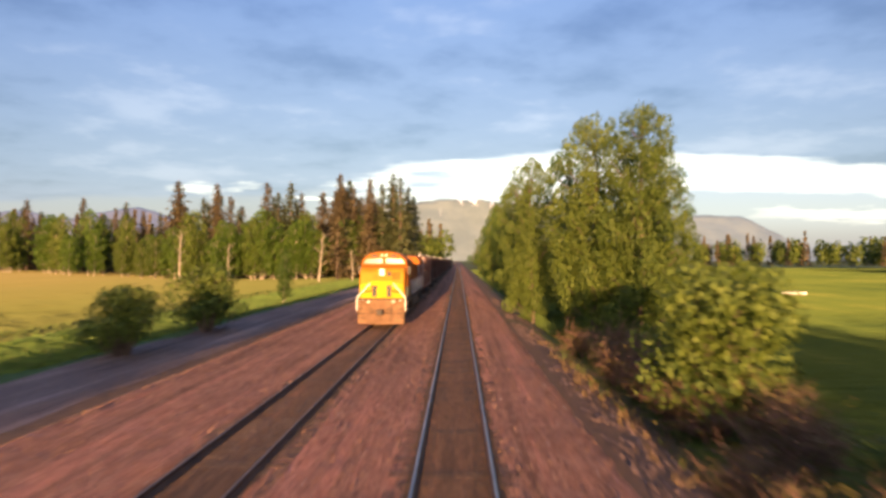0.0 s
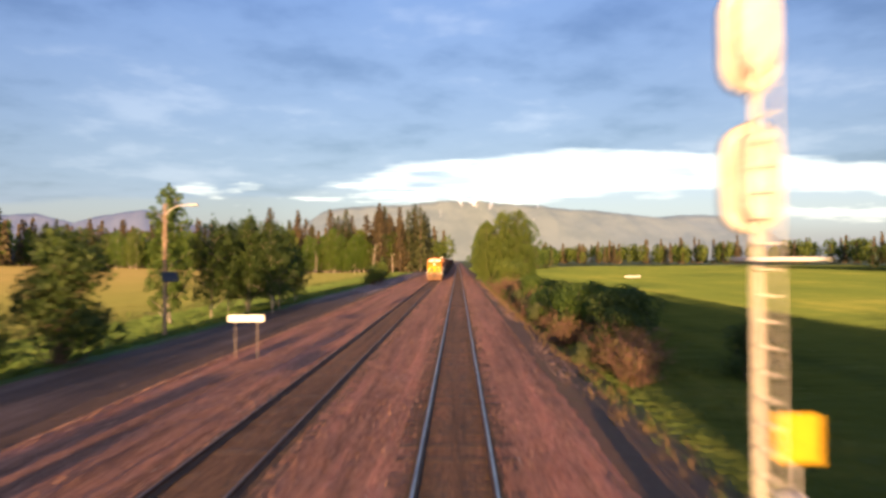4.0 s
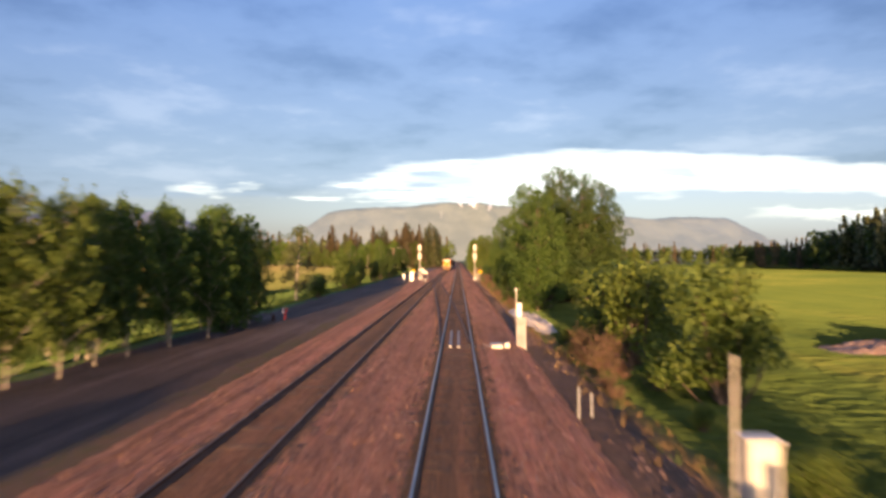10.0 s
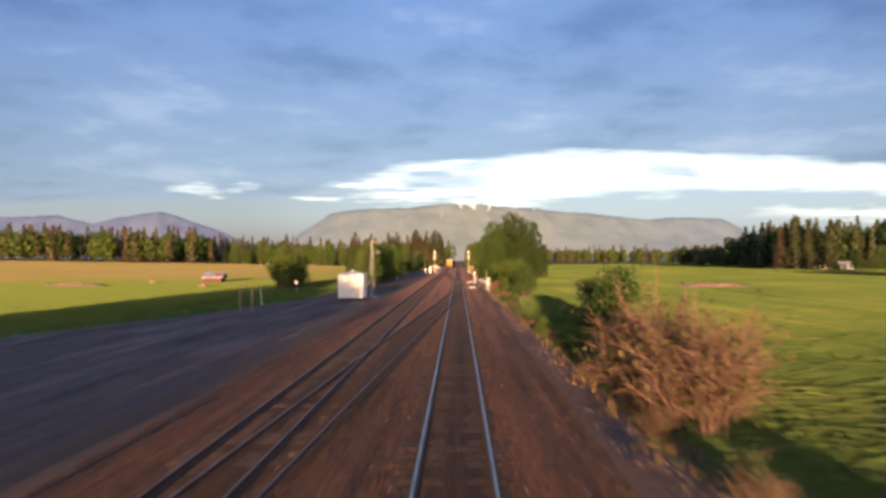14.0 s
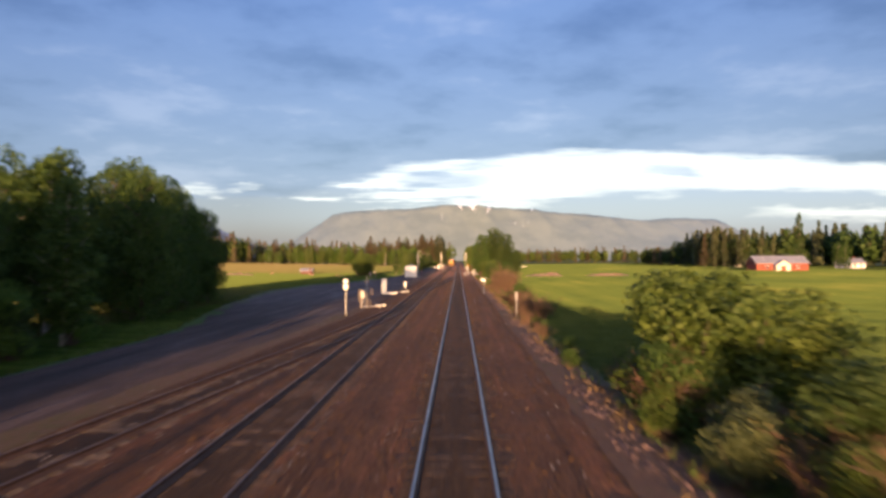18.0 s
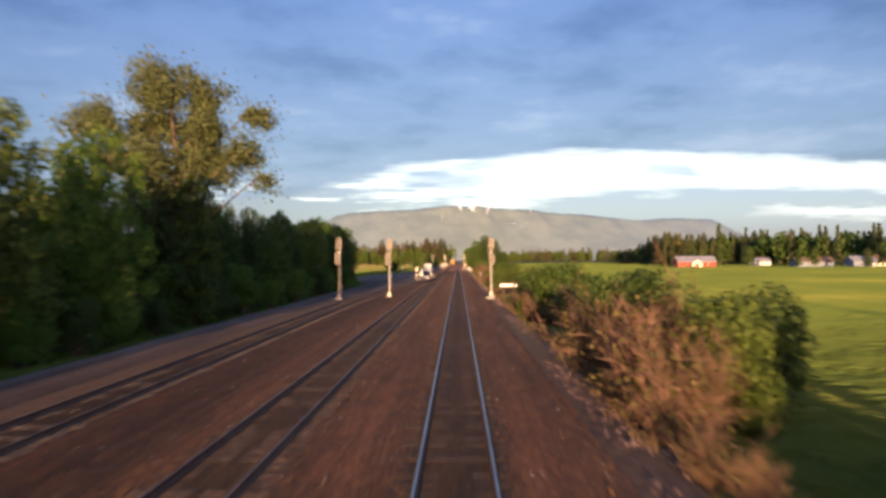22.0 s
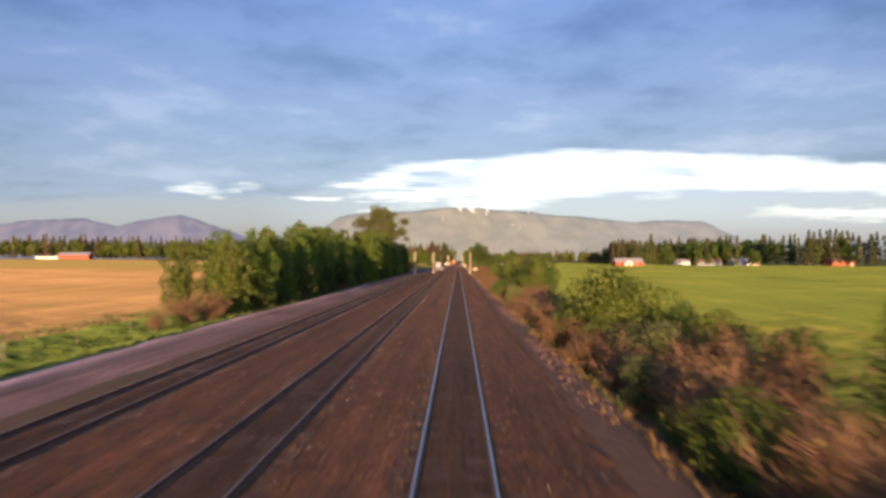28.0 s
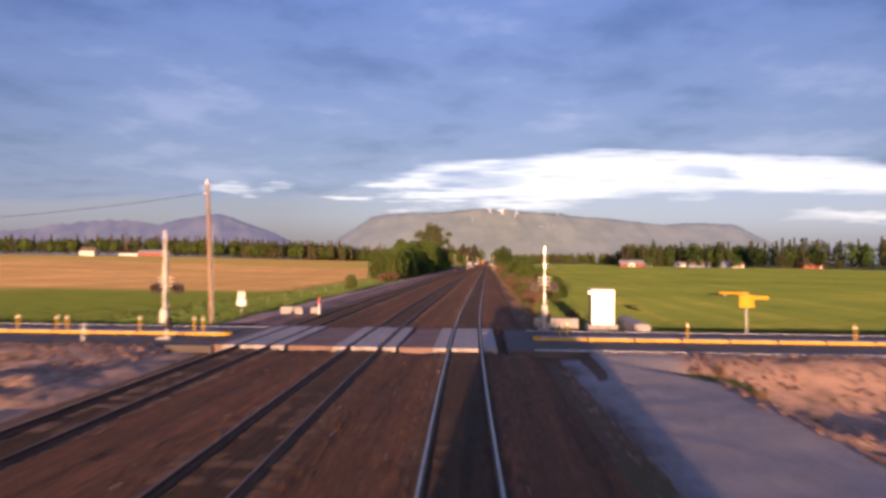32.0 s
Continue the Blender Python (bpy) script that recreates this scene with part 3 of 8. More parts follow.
def bed_sheet():
    ks = np.linspace(0, 1, 64)
    ys2 = np.concatenate([np.linspace(-860, -722, 70), np.linspace(-720, 110, 1700), np.linspace(112, 620, 250)])
    k2, y2 = np.meshgrid(ks, ys2)
    lo, hi = -bed_left(y2), 3.95
    s = lo + (hi - lo) * k2
    z = -0.155 - 0.45 * smooth(s, 2.9, 3.95) - 0.42 * (1 - smooth(s, lo, lo + 2.0)) + 0.008 * wavy(s, y2, 2.9)
    # a low windrow left by the grader along the outer edge
    z = z + 0.16 * np.exp(-((s - lo - 1.5) / 0.28) ** 2) * smooth(y2, -95, -70) * (0.75 + 0.35 * wavy(y2, y2 * 0, 1.3, 4))
    z = z - 0.06 * np.exp(-((s + 2.4) / 0.8) ** 2)
    # loose stone lies uneven, but for the strips under the rails
    r = np.random.default_rng(19)
    clear_ = np.minimum(np.abs(s), np.abs(s + 4.75))
    clear_ = np.minimum(clear_, np.where(y2 < -352, np.abs(s - siding(y2)), 9.0))
    for fx, y_lo, y_hi in ((cross_a, -192, -80), (cross_b, -314, -228)):
        clear_ = np.minimum(clear_, np.where((y2 > y_lo) & (y2 < y_hi), np.abs(s + bend(y2) - fx(y2)), 9.0))
    z = z + r.normal(0, 0.017, z.shape) * smooth(clear_, 1.0, 1.4) - 0.075 * (1 - smooth(clear_, 0.80, 1.02))
    z = z - 0.4 * ((y2 > -690.3) & (y2 < -680.7))
    px = s + bend(y2) + r.normal(0, 0.05, z.shape)
    i = np.arange(k2.size).reshape(k2.shape)
    faces = np.stack([i[:-1, :-1], i[:-1, 1:], i[1:, 1:], i[1:, :-1]], -1).reshape(-1, 4)
    return fast_mesh("ballast_bed", np.stack([px, y2, z], -1).reshape(-1, 3), faces, BALLAST)


tagged(new("ballast_bed", bed_sheet()), "raised bed of pinkish crushed stone ballast under the tracks", "ballast", kind="structure")

# the service road beside the line, widening into a gravel yard


def road_inner(y):
    return -9.1 - 3.8 * smooth(-np.asarray(y, float), 335, 425) - swing(y) - 2.5 * smooth(y, -150, -60)


def road_outer(y):
    yy = np.asarray(y, float)
    return np.interp(yy, [-480, -400, -366, -350, -335, -300, -274, -264, -251, -223, -207, 640], [-17.4, -18.6, -18.8, -22, -25, -30.5, -29, -25.7, -22.8, -17.6, -16.8, -16.8]) + 0.35 * wavy(yy, yy * 0, 9.0)


ys3 = np.concatenate([np.linspace(-678, 140, 410), np.linspace(150, 640, 50)])


def road_sheet():
    ks = np.linspace(0, 1, 25)
    k2, y2 = np.meshgrid(ks, ys3)
    inner, outer = road_inner(y2), road_outer(y2)
    s = inner + (outer - inner) * k2
    px = s + bend(y2)
    edge_dip = 0.08 * (np.abs(k2 - 0.5) * 2) ** 6
    z = ground_z(px, y2) + 0.05 - edge_dip + 0.025 * wavy(s, y2 * 0.2, 0.6)
    i = np.arange(k2.size).reshape(k2.shape)
    faces = np.stack([i[:-1, :-1], i[:-1, 1:], i[1:, 1:], i[1:, :-1]], -1).reshape(-1, 4)
    me = fast_mesh("service_road", np.stack([px, y2, z], -1).reshape(-1, 3), faces, ROAD_GRAVEL)
    me.polygons.foreach_set("use_smooth", np.ones(len(faces), bool))
    return me


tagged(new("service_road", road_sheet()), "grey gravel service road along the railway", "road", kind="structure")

# ---------------------------------------------------------------- tracks
RAIL_OUT = [(-0.075, -0.17), (0.075, -0.17), (0.075, -0.155), (0.012, -0.12), (0.012, -0.045), (0.036, -0.03), (0.036, 0.0), (-0.036, 0.0), (-0.036, -0.03), (-0.012, -0.045), (-0.012, -0.12), (-0.075, -0.155)]


def rail_mesh(path, off, top=RAIL_TOP):
    """A rail along path(y) -> x, set off by off."""
    yv, fx = path
    xv = fx(yv)
    sl = np.gradient(xv, yv)
    nn = 1 / np.sqrt(1 + sl * sl)
    m = len(RAIL_OUT)
    verts = np.zeros((len(yv), m, 3))
    for k, (p, q) in enumerate(RAIL_OUT):
        verts[:, k, 0] = xv + (off + p) * nn
        verts[:, k, 1] = yv - (off + p) * sl * nn
        verts[:, k, 2] = q
    i = np.arange(len(yv) * m).reshape(len(yv), m)
    j = np.roll(i, -1, 1)
    faces = np.stack([i[:-1], j[:-1], j[1:], i[1:]], -1).reshape(-1, 4)
    idx = np.tile(np.arange(m) == 6, len(yv) - 1).astype(np.int32)
    return fast_mesh("rail", verts.reshape(-1, 3), faces, [RAIL_STEEL, top], idx)


def track(name, y0, y1, fx, label, ties=True, keep=None, wood=TIE_WOOD, top=RAIL_DULL):
    n = max(int(abs(y1 - y0) / 3.0), 8)
    yv = np.linspace(y0, y1, n)
    t = thing(name, (0, 0, 0), label, "railway track", kind="structure")
    for off in (-0.755, 0.755):
        part("rail", rail_mesh((yv, fx), off, top), None, t)
    # the dark bed between and beside the rails
    xv = fx(yv)
    vs, fs = [], []
    for k, (yy, xx) in enumerate(zip(yv, xv)):
        for s_, z_ in ((-1.02, -0.205), (-0.86, -0.172), (0, -0.150), (0.86, -0.172), (1.02, -0.205)):
            vs.append((xx + s_, yy, z_))
    for k in range(n - 1):
        for q in range(4):
            a = 5 * k + q
            fs.append((a, a + 1, a + 6, a + 5))
    part("oily_bed", fast_mesh("oily_bed", vs, fs, OILY), None, t, "dark oil-stained stone between the rails")
    if ties:
        tie = Geo().box(-1.3, 1.3, -0.115, 0.115, -0.35, -0.155).mesh("tie", wood, 0.012)
        step = 0.53
        count = int(abs(y1 - y0) / step)
        rest_v, rest_f = [], []
        base = np.array([(-1.3, -.115), (1.3, -.115), (1.3, .115), (-1.3, .115)])
        made = 0
        for k in range(count):
            yy = min(y0, y1) + k * step
            xx = float(fx(np.array([yy]))[0])
            if keep and keep[0] <= yy <= keep[1] and made < 300:
                o = part("tie", tie, None, t)
                o.matrix_basis = pose(xx + random.uniform(-.03, .03), yy, random.uniform(-.012, .003), 0, random.uniform(-.3, .3), random.uniform(-1, 1) + math.degrees(-bend_slope(yy)))
                made += 1
            else:
                n0 = len(rest_v)
                jz, jr = random.uniform(-.168, -.15), random.uniform(-.02, .02)
                for (p, q) in base:
                    rest_v.append((xx + p, yy + q + p * jr, jz))
                for (p, q) in base:
                    rest_v.append((xx + p, yy + q + p * jr, -0.3))
                rest_f += [(n0, n0 + 1, n0 + 2, n0 + 3), (n0, n0 + 4, n0 + 5, n0 + 1), (n0 + 2, n0 + 6, n0 + 7, n0 + 3), (n0, n0 + 3, n0 + 7, n0 + 4), (n0 + 1, n0 + 5, n0 + 6, n0 + 2)]
        if rest_v:
            o = part("ties", fast_mesh("ties", rest_v, rest_f, wood), None, t)
            o["kind"] = "stuff"
    return t


def main_x(y):
    return bend(y)


def second_x(y):
    return bend(y) - 4.75


def siding_x(y):
    return bend(y) + siding(y)


track("railway_track", -860, 620, main_x, "main railway track with polished rails on wooden ties", keep=(-700, -600), top=RAIL_TOP)
track("railway_track", -860, 620, second_x, "second main track with rails on wooden ties", keep=(-700, -600))
track("railway_track", -860, -352, siding_x, "siding track with worn wooden ties", keep=(-690, -560), wood=TIE_PALE)
track("railway_crossover", -192, -80, cross_a, "crossover track between the two main tracks", ties=False)
track("railway_crossover", -314, -228, cross_b, "crossover track between the two main tracks", ties=False)

# ---------------------------------------------------------------- plants
rng = np.random.default_rng(7)


def cards(centres, normals, size, r, tall=1.0):
    """Leaf clumps: small three-cornered leaves at the centres."""
    n = len(centres)
    nrm = normals + r.normal(0, 0.55, (n, 3))
    nrm /= np.linalg.norm(nrm, axis=1)[:, None]
    up = r.normal(0, 1, (n, 3))
    u = np.cross(nrm, up)
    u /= np.linalg.norm(u, axis=1)[:, None]
    w = np.cross(nrm, u)
    sz = (size * r.uniform(0.55, 1.3, n))[:, None]
    q = np.stack([centres - u * sz - w * sz * 0.5, centres + u * sz * 0.7 - w * sz * 0.6 + nrm * sz * 0.25, centres + w * sz * 0.95 + u * sz * 0.2], 1)
    return q.reshape(-1, 3)


def lobes_cloud(lobes, n, r):
    """Points near the skins of ellipsoid lobes (x, y, z, rx, rz), and their outward ways."""
    lob = np.asarray(lobes, float)
    weight = lob[:, 3] ** 2 * 1.0
    pick = r.choice(len(lob), n, p=weight / weight.sum())
    d = r.normal(0, 1, (n, 3))
    d /= np.linalg.norm(d, axis=1)[:, None]
    rad = r.uniform(0.45, 1.06, n) ** 0.5
    L = lob[pick]
    p = L[:, :3] + d * np.stack([L[:, 3], L[:, 3], L[:, 4]], 1) * rad[:, None]
    return p, d


def limb_geo(g, a, b, r0, r1, sides=6, wob=0.0, r=None):
    if wob and r is not None:
        m = (Vector(a) + Vector(b)) / 2 + Vector(r.normal(0, wob, 3))
        g.tube(a, m, r0, (r0 + r1) / 2, sides, caps=False)
        g.tube(m, b, (r0 + r1) / 2, r1, sides, caps=False)
    else:
        g.tube(a, b, r0, r1, sides, caps=False)


def crown_mesh(quads, mat, name="crown"):
    n = len(quads) // 3
    return fast_mesh(name, quads, np.arange(n * 3).reshape(n, 3), mat)


def broad_tree(seed, n=2300, base=0.26, spread=0.30, narrow=False, leaf=0.26, thick=0.19):
    """A leafy tree 10 m high: trunk with limbs, and a crown of lobes. Returns the two meshes."""
    r = np.random.default_rng(seed)
    g, lobes = Geo(), []
    top = 9.2
    bendx, bendy = r.normal(0, 0.25, 2)
    limb_geo(g, (0, 0, -0.4), (bendx * 0.4, bendy * 0.4, 4.0), thick, thick * 0.7, 7, 0.08, r)
    limb_geo(g, (bendx * 0.4, bendy * 0.4, 4.0), (bendx, bendy, top - 0.6), thick * 0.7, 0.03, 6, 0.15, r)
    count = 24 if not narrow else 20
    for k in range(count):
        h = base * 10 + (top - base * 10) * (k + 0.5) / count
        f = (h / 10 - base) / (1 - base)
        reach = spread * 10 * (0.62 + 0.75 * math.sin(math.pi * min(1.0, f * 0.9 + 0.12))) * 0.62 * r.uniform(0.65, 1.25)
        ang = k * 2.4 + r.uniform(-0.5, 0.5)
        end = (bendx * f + reach * math.cos(ang), bendy * f + reach * math.sin(ang), h + reach * r.uniform(0.1, 0.45))
        limb_geo(g, (bendx * f, bendy * f, h - 0.5), end, 0.055, 0.015, 4, 0.12, r)
        size = r.uniform(0.62, 1.2) * (1.15 - 0.4 * f) * (spread / 0.3) * 1.0
        lobes.append((*end, size, size * r.uniform(0.7, 1.05)))
        lobes.append((end[0] * 0.45, end[1] * 0.45, end[2] + 0.2, size * 0.9, size * 0.9))
    lobes.append((bendx, bendy, top, 0.7 * spread / 0.3, 0.9))
    p, d = lobes_cloud(lobes, n, r)
    return g, p, d, leaf, r


def dome_tree(seed, n=16000, base=0.05, wide=3.1, leaf=0.10, thick=0.19, swell=0.42):
    """A full-crowned tree 10 m high: an egg-shaped crown built of many leafy bulges on limbs."""
    r = np.random.default_rng(seed)
    g, lobes = Geo(), []
    bx_, by_ = r.normal(0, 0.2, 2)
    limb_geo(g, (0, 0, -0.4), (bx_, by_, 4.2), thick, thick * 0.7, 7, 0.08, r)
    limb_geo(g, (bx_, by_, 4.2), (bx_ * 1.5, by_ * 1.5, 9.2), thick * 0.7, 0.03, 6, 0.15, r)
    lean = r.uniform(0, 6.28)
    for k in range(78):
        f = ((k + r.uniform(0, 1)) / 78) ** 0.85
        h = base * 10 + (9.55 - base * 10) * f
        full = (0.62 + 0.38 * math.sin(math.pi * f / (2 * swell))) if f < swell else (1 - ((f - swell) / (1.04 - swell)) ** 2.3) ** 0.62
        reach = wide * full * (1 + 0.12 * math.cos(2 * (k * 2.4 - lean)))
        ang = k * 2.4 + r.uniform(-0.6, 0.6)
        q = reach * r.uniform(0.62, 1.0)
        end = (bx_ + q * math.cos(ang), by_ + q * math.sin(ang), h)
        if k % 3 == 0:
            limb_geo(g, (bx_, by_, max(h - 0.9 - 0.25 * q, 0.4)), end, 0.05, 0.012, 4, 0.12, r)
        size = r.uniform(0.42, 0.86) * (wide / 3.1) * (1.12 - 0.35 * f)
        lobes.append((*end, size, size * r.uniform(0.6, 0.95)))
    for k in range(12):
        f = (k + 0.5) / 12
        lobes.append((bx_, by_, base * 10 + 8.6 * f, 0.55 * wide * math.sin(math.pi * min(1.0, f * 0.9 + 0.1)) + 0.15, 0.7))
    lobes.append((bx_ * 1.5, by_ * 1.5, 9.45, 0.42, 0.55))
    p, d = lobes_cloud(lobes, n, r)
    p[:, 2] = np.maximum(p[:, 2], 0.1)
    return g, p, d, leaf, r


def cottonwood(seed, n=46000, leaf=0.060):
    """An old cottonwood 10 m high: a leaning trunk whose heavy limbs carry separate masses of leaves."""
    r = np.random.default_rng(seed)
    g, lobes = Geo(), []
    limb_geo(g, (0, 0, -0.4), (0.1, 0, 3.2), 0.24, 0.17, 8, 0.08, r)
    limb_geo(g, (0.1, 0, 3.2), (-0.1, 0, 9.0), 0.16, 0.03, 7, 0.2, r)
    # masses of the crown: sideways, along the line, height, radius
    for x, y, z, size in ((-0.3, 0.0, 8.6, 1.40), (0.9, 0.5, 8.3, 0.95), (-2.6, -0.4, 7.5, 0.95), (-1.3, -0.6, 6.3, 1.65), (-0.5, -0.9, 4.6, 0.95), (0.8, 0.2, 5.8, 1.20), (0.3, 1.4, 7.0, 1.30),
                          (-1.6, 1.2, 7.6, 1.10), (2.7, 0.1, 7.6, 0.62), (2.4, -0.2, 6.2, 0.85), (3.1, 0.0, 5.2, 0.42), (1.2, -0.5, 7.2, 0.80), (-0.2, 0.8, 4.4, 1.10)):
        limb_geo(g, (0.05, 0, max(2.6, z - 2.2)), (x * 0.8, y * 0.8, z - 0.1), 0.07, 0.02, 5, 0.16, r)
        for k in range(14):
            way = r.normal(0, 1, 3)
            way = way / np.linalg.norm(way) * size * r.uniform(0.25, 0.80)
            tip = (x + way[0], y + way[1], z + way[2] * 0.85)
            if k % 4 == 0:
                limb_geo(g, (x * 0.8, y * 0.8, z - 0.1), tip, 0.025, 0.008, 4, 0.1, r)
            part_size = size * r.uniform(0.26, 0.50)
            lobes.append((*tip, part_size, part_size * r.uniform(0.6, 0.9)))
    p, d = lobes_cloud(lobes, n, r)
    p = p + r.normal(0, 1, p.shape) * (np.abs(r.normal(0, 0.17, (n, 1))))
    return g, p, d, leaf, r


def conifer_tree(seed, n=2000, spread=0.23):
    r = np.random.default_rng(seed)
    g = Geo()
    limb_geo(g, (0, 0, -0.4), (0, 0, 9.9), 0.16, 0.015, 6)
    levels = 30
    ps, ds = [], []
    for k in range(levels):
        h = 1.0 + 8.8 * k / levels
        reach = spread * 10 * (1 - (h / 10.2)) ** 1.05 * r.uniform(0.55, 1.3) + 0.05
        for q in range(7):
            ang = r.uniform(0, 2 * math.pi)
            ln = reach * r.uniform(0.6, 1.15)
            cnt = max(2, int(n / levels / 7))
            f = r.uniform(0.1, 1, cnt)
            p = np.stack([np.cos(ang) * ln * f, np.sin(ang) * ln * f, h - 0.35 * ln * f + r.normal(0, 0.06, cnt)], 1)
            p[:, :2] += r.normal(0, 0.07, (cnt, 2))
            ps.append(p)
            ds.append(np.tile([math.cos(ang) * 0.5, math.sin(ang) * 0.5, 0.9], (cnt, 1)))
    allp = np.concatenate(ps)
    return g, allp, np.concatenate(ds), 0.20 * (1.05 - 0.07 * allp[:, 2]), r


def dome_bush(seed, n=4200, leaf=0.07):
    """A bush 3 m high and about as wide, leafy to the ground."""
    r = np.random.default_rng(seed)
    g, lobes = Geo(), []
    for k in range(24):
        ang, rad = r.uniform(0, 6.28), r.uniform(0.15, 1.1)
        h = r.uniform(0.7, 2.5) * (1.15 - 0.35 * rad)
        end = (rad * math.cos(ang), rad * math.sin(ang), h)
        limb_geo(g, (end[0] * 0.15, end[1] * 0.15, -0.2), end, 0.035, 0.01, 4, 0.1, r)
        sz = r.uniform(0.4, 0.75)
        lobes.append((*end, sz, sz * r.uniform(0.7, 1.1)))
    p, d = lobes_cloud(lobes, n, r)
    p[:, 2] = np.maximum(p[:, 2], 0.05)
    return g, p, d, leaf, r


def twig_bush(seed, stems=24):
    """A many-stemmed bush 2 m high: stems, a dense haze of fine twigs, and a few small leaves. Three meshes."""
    r = np.random.default_rng(seed)
    g = Geo()
    a_, b_ = [], []
    for k in range(stems):
        ang, lean = r.uniform(0, 6.28), abs(r.normal(0, 0.42))
        foot = np.array([math.cos(ang), math.sin(ang), 0]) * r.uniform(0, 0.4)
        way = np.array([math.cos(ang) * lean, math.sin(ang) * lean, 1.0])
        way /= np.linalg.norm(way)
        ln = r.uniform(1.2, 2.05) * (1 - 0.22 * lean)
        tip = foot + way * ln * 0.8
        g.tube(foot, tip, 0.013, 0.005, 4, caps=False)
        for q in range(9):
            c = foot + (tip - foot) * r.uniform(0.25, 1.0)
            w2 = way * 0.7 + r.normal(0, 0.5, 3)
            w2[2] = abs(w2[2]) * 0.8
            e = c + w2 * r.uniform(0.25, 0.5)
            a_.append(c), b_.append(e)
            for _ in range(9):
                c3 = c + (e - c) * r.uniform(0.15, 1)
                a_.append(c3), b_.append(c3 + (w2 + r.normal(0, 0.6, 3)) * r.uniform(0.12, 0.30))
    a_, b_ = np.array(a_), np.array(b_)
    u = np.cross(b_ - a_, r.normal(0, 1, a_.shape))
    u *= (r.uniform(0.005, 0.011, len(a_)) / (np.linalg.norm(u, axis=1) + 1e-6))[:, None]
    slivers = np.stack([a_ - u, a_ + u, b_], 1).reshape(-1, 3)
    pick = r.choice(len(b_), 900, replace=False)
    leaves = cards(b_[pick] + r.normal(0, 0.05, (900, 3)), r.normal(0, 1, (900, 3)), 0.045, r)
    return g.mesh("branchwork", TWIGS), crown_mesh(slivers, TWIGS, "twig_mass"), crown_mesh(leaves, BRUSH_LEAF, "leaf_haze")


STOCK = {}


def stock(kind, variant, mat_key):
    """The shared meshes of one kind of plant."""
    key = (kind, variant, mat_key)
    if key in STOCK:
        return STOCK[key]
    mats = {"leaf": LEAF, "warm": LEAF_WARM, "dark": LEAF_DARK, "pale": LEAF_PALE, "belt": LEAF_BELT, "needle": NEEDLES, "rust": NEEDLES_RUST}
    seed = 100 + variant * 13 + len(kind)
    bark = BARK
    if kind == "broad":
        g, p, d, lf, r = dome_tree(seed, 26000, 0.04, 3.0, 0.078)
    elif kind == "belt":
        g, p, d, lf, r = dome_tree(seed + 5, 9500, 0.03, 3.0, 0.13)
    elif kind == "aspen":
        g, p, d, lf, r = dome_tree(seed, 6500, 0.12, 1.75, 0.12, 0.12, 0.35)
        bark = ASPEN_BARK
    elif kind == "sparse":
        g, p, d, lf, r = broad_tree(seed, 4600, 0.12, 0.22, True, 0.11)
        bark = ASPEN_BARK
    elif kind == "cotton":
        g, p, d, lf, r = cottonwood(seed)
    elif kind == "clump":
        g, p, d, lf, r = dome_tree(seed + 2, 9000, 0.17, 2.4, 0.105, 0.085, 0.4)
        bark = ASPEN_BARK
    elif kind == "grove":
        g, p, d, lf, r = dome_tree(seed, 4600, 0.10, 2.2, 0.14, 0.12, 0.35)
        bark = ASPEN_BARK
    elif kind == "conifer":
        g, p, d, lf, r = conifer_tree(seed, 2700)
    elif kind == "bush":
        g, p, d, lf, r = dome_bush(seed)
    trunk = g.mesh("trunk", bark, 0, True)
    crown = crown_mesh(cards(p, d, lf, r), mats[mat_key])
    STOCK[key] = (trunk, crown)
    return STOCK[key]


NATURAL = {"broad": 10.0, "aspen": 10.0, "sparse": 10.0, "cotton": 10.0, "grove": 10.0, "belt": 10.0, "clump": 10.0, "conifer": 10.0, "bush": 3.0}
WORDS = {"clump": ("tree", "tree"), "belt": ("tree", "tree"), "broad": ("tree", "tree"), "aspen": ("tree", "tree"), "sparse": ("tree", "tree"), "cotton": ("tree", "tree"), "grove": ("tree", "tree"),
         "conifer": ("conifer", "tree"), "bush": ("bush", "bush")}


def plant(kind, x, y, h, wide=1.0, mat="leaf", label="", group="", variant=None):
    """A plant of height h; wide stretches it sideways against its natural shape."""
    vnt = int(rng.integers(0, 3)) if variant is None else variant
    trunk, crown = stock(kind, vnt, mat)
    k = h / NATURAL[kind]
    name, cat = WORDS[kind]
    x = x + float(bend(y))
    t = new(name)
    t.empty_display_size = 0.3
    t.matrix_basis = pose(x, y, gz(x, y), 0, 0, float(rng.uniform(0, 360))) @ Matrix.Diagonal((k * wide, k * wide, k, 1))
    tagged(t, label, cat, group)
    a, c = new("trunk" if kind != "bush" else "stem", trunk), new("crown", crown)
    a.parent = c.parent = t
    return t


TWIG_STOCK = []


def brush(x, y, h, wide=1.0, group="brown brush along the bank"):
    if not TWIG_STOCK:
        for s in range(4):
            TWIG_STOCK.append(twig_bush(500 + s))
    k = h / 2.0
    x = x + float(bend(y))
    t = new("brush")
    t.empty_display_size = 0.3
    for nm, me in zip(("branchwork", "twig_mass", "leaf_haze"), TWIG_STOCK[int(rng.integers(0, 4))]):
        o = new(nm, me)
        o.parent = t
        o["kind"] = "stuff"
    t.matrix_basis = pose(x, y, gz(x, y) - 0.05, 0, 0, float(rng.uniform(0, 360))) @ Matrix.Diagonal((k * wide, k * wide, k, 1))
    return tagged(t, "leafless reddish brown brush on the embankment slope", "brush", group)


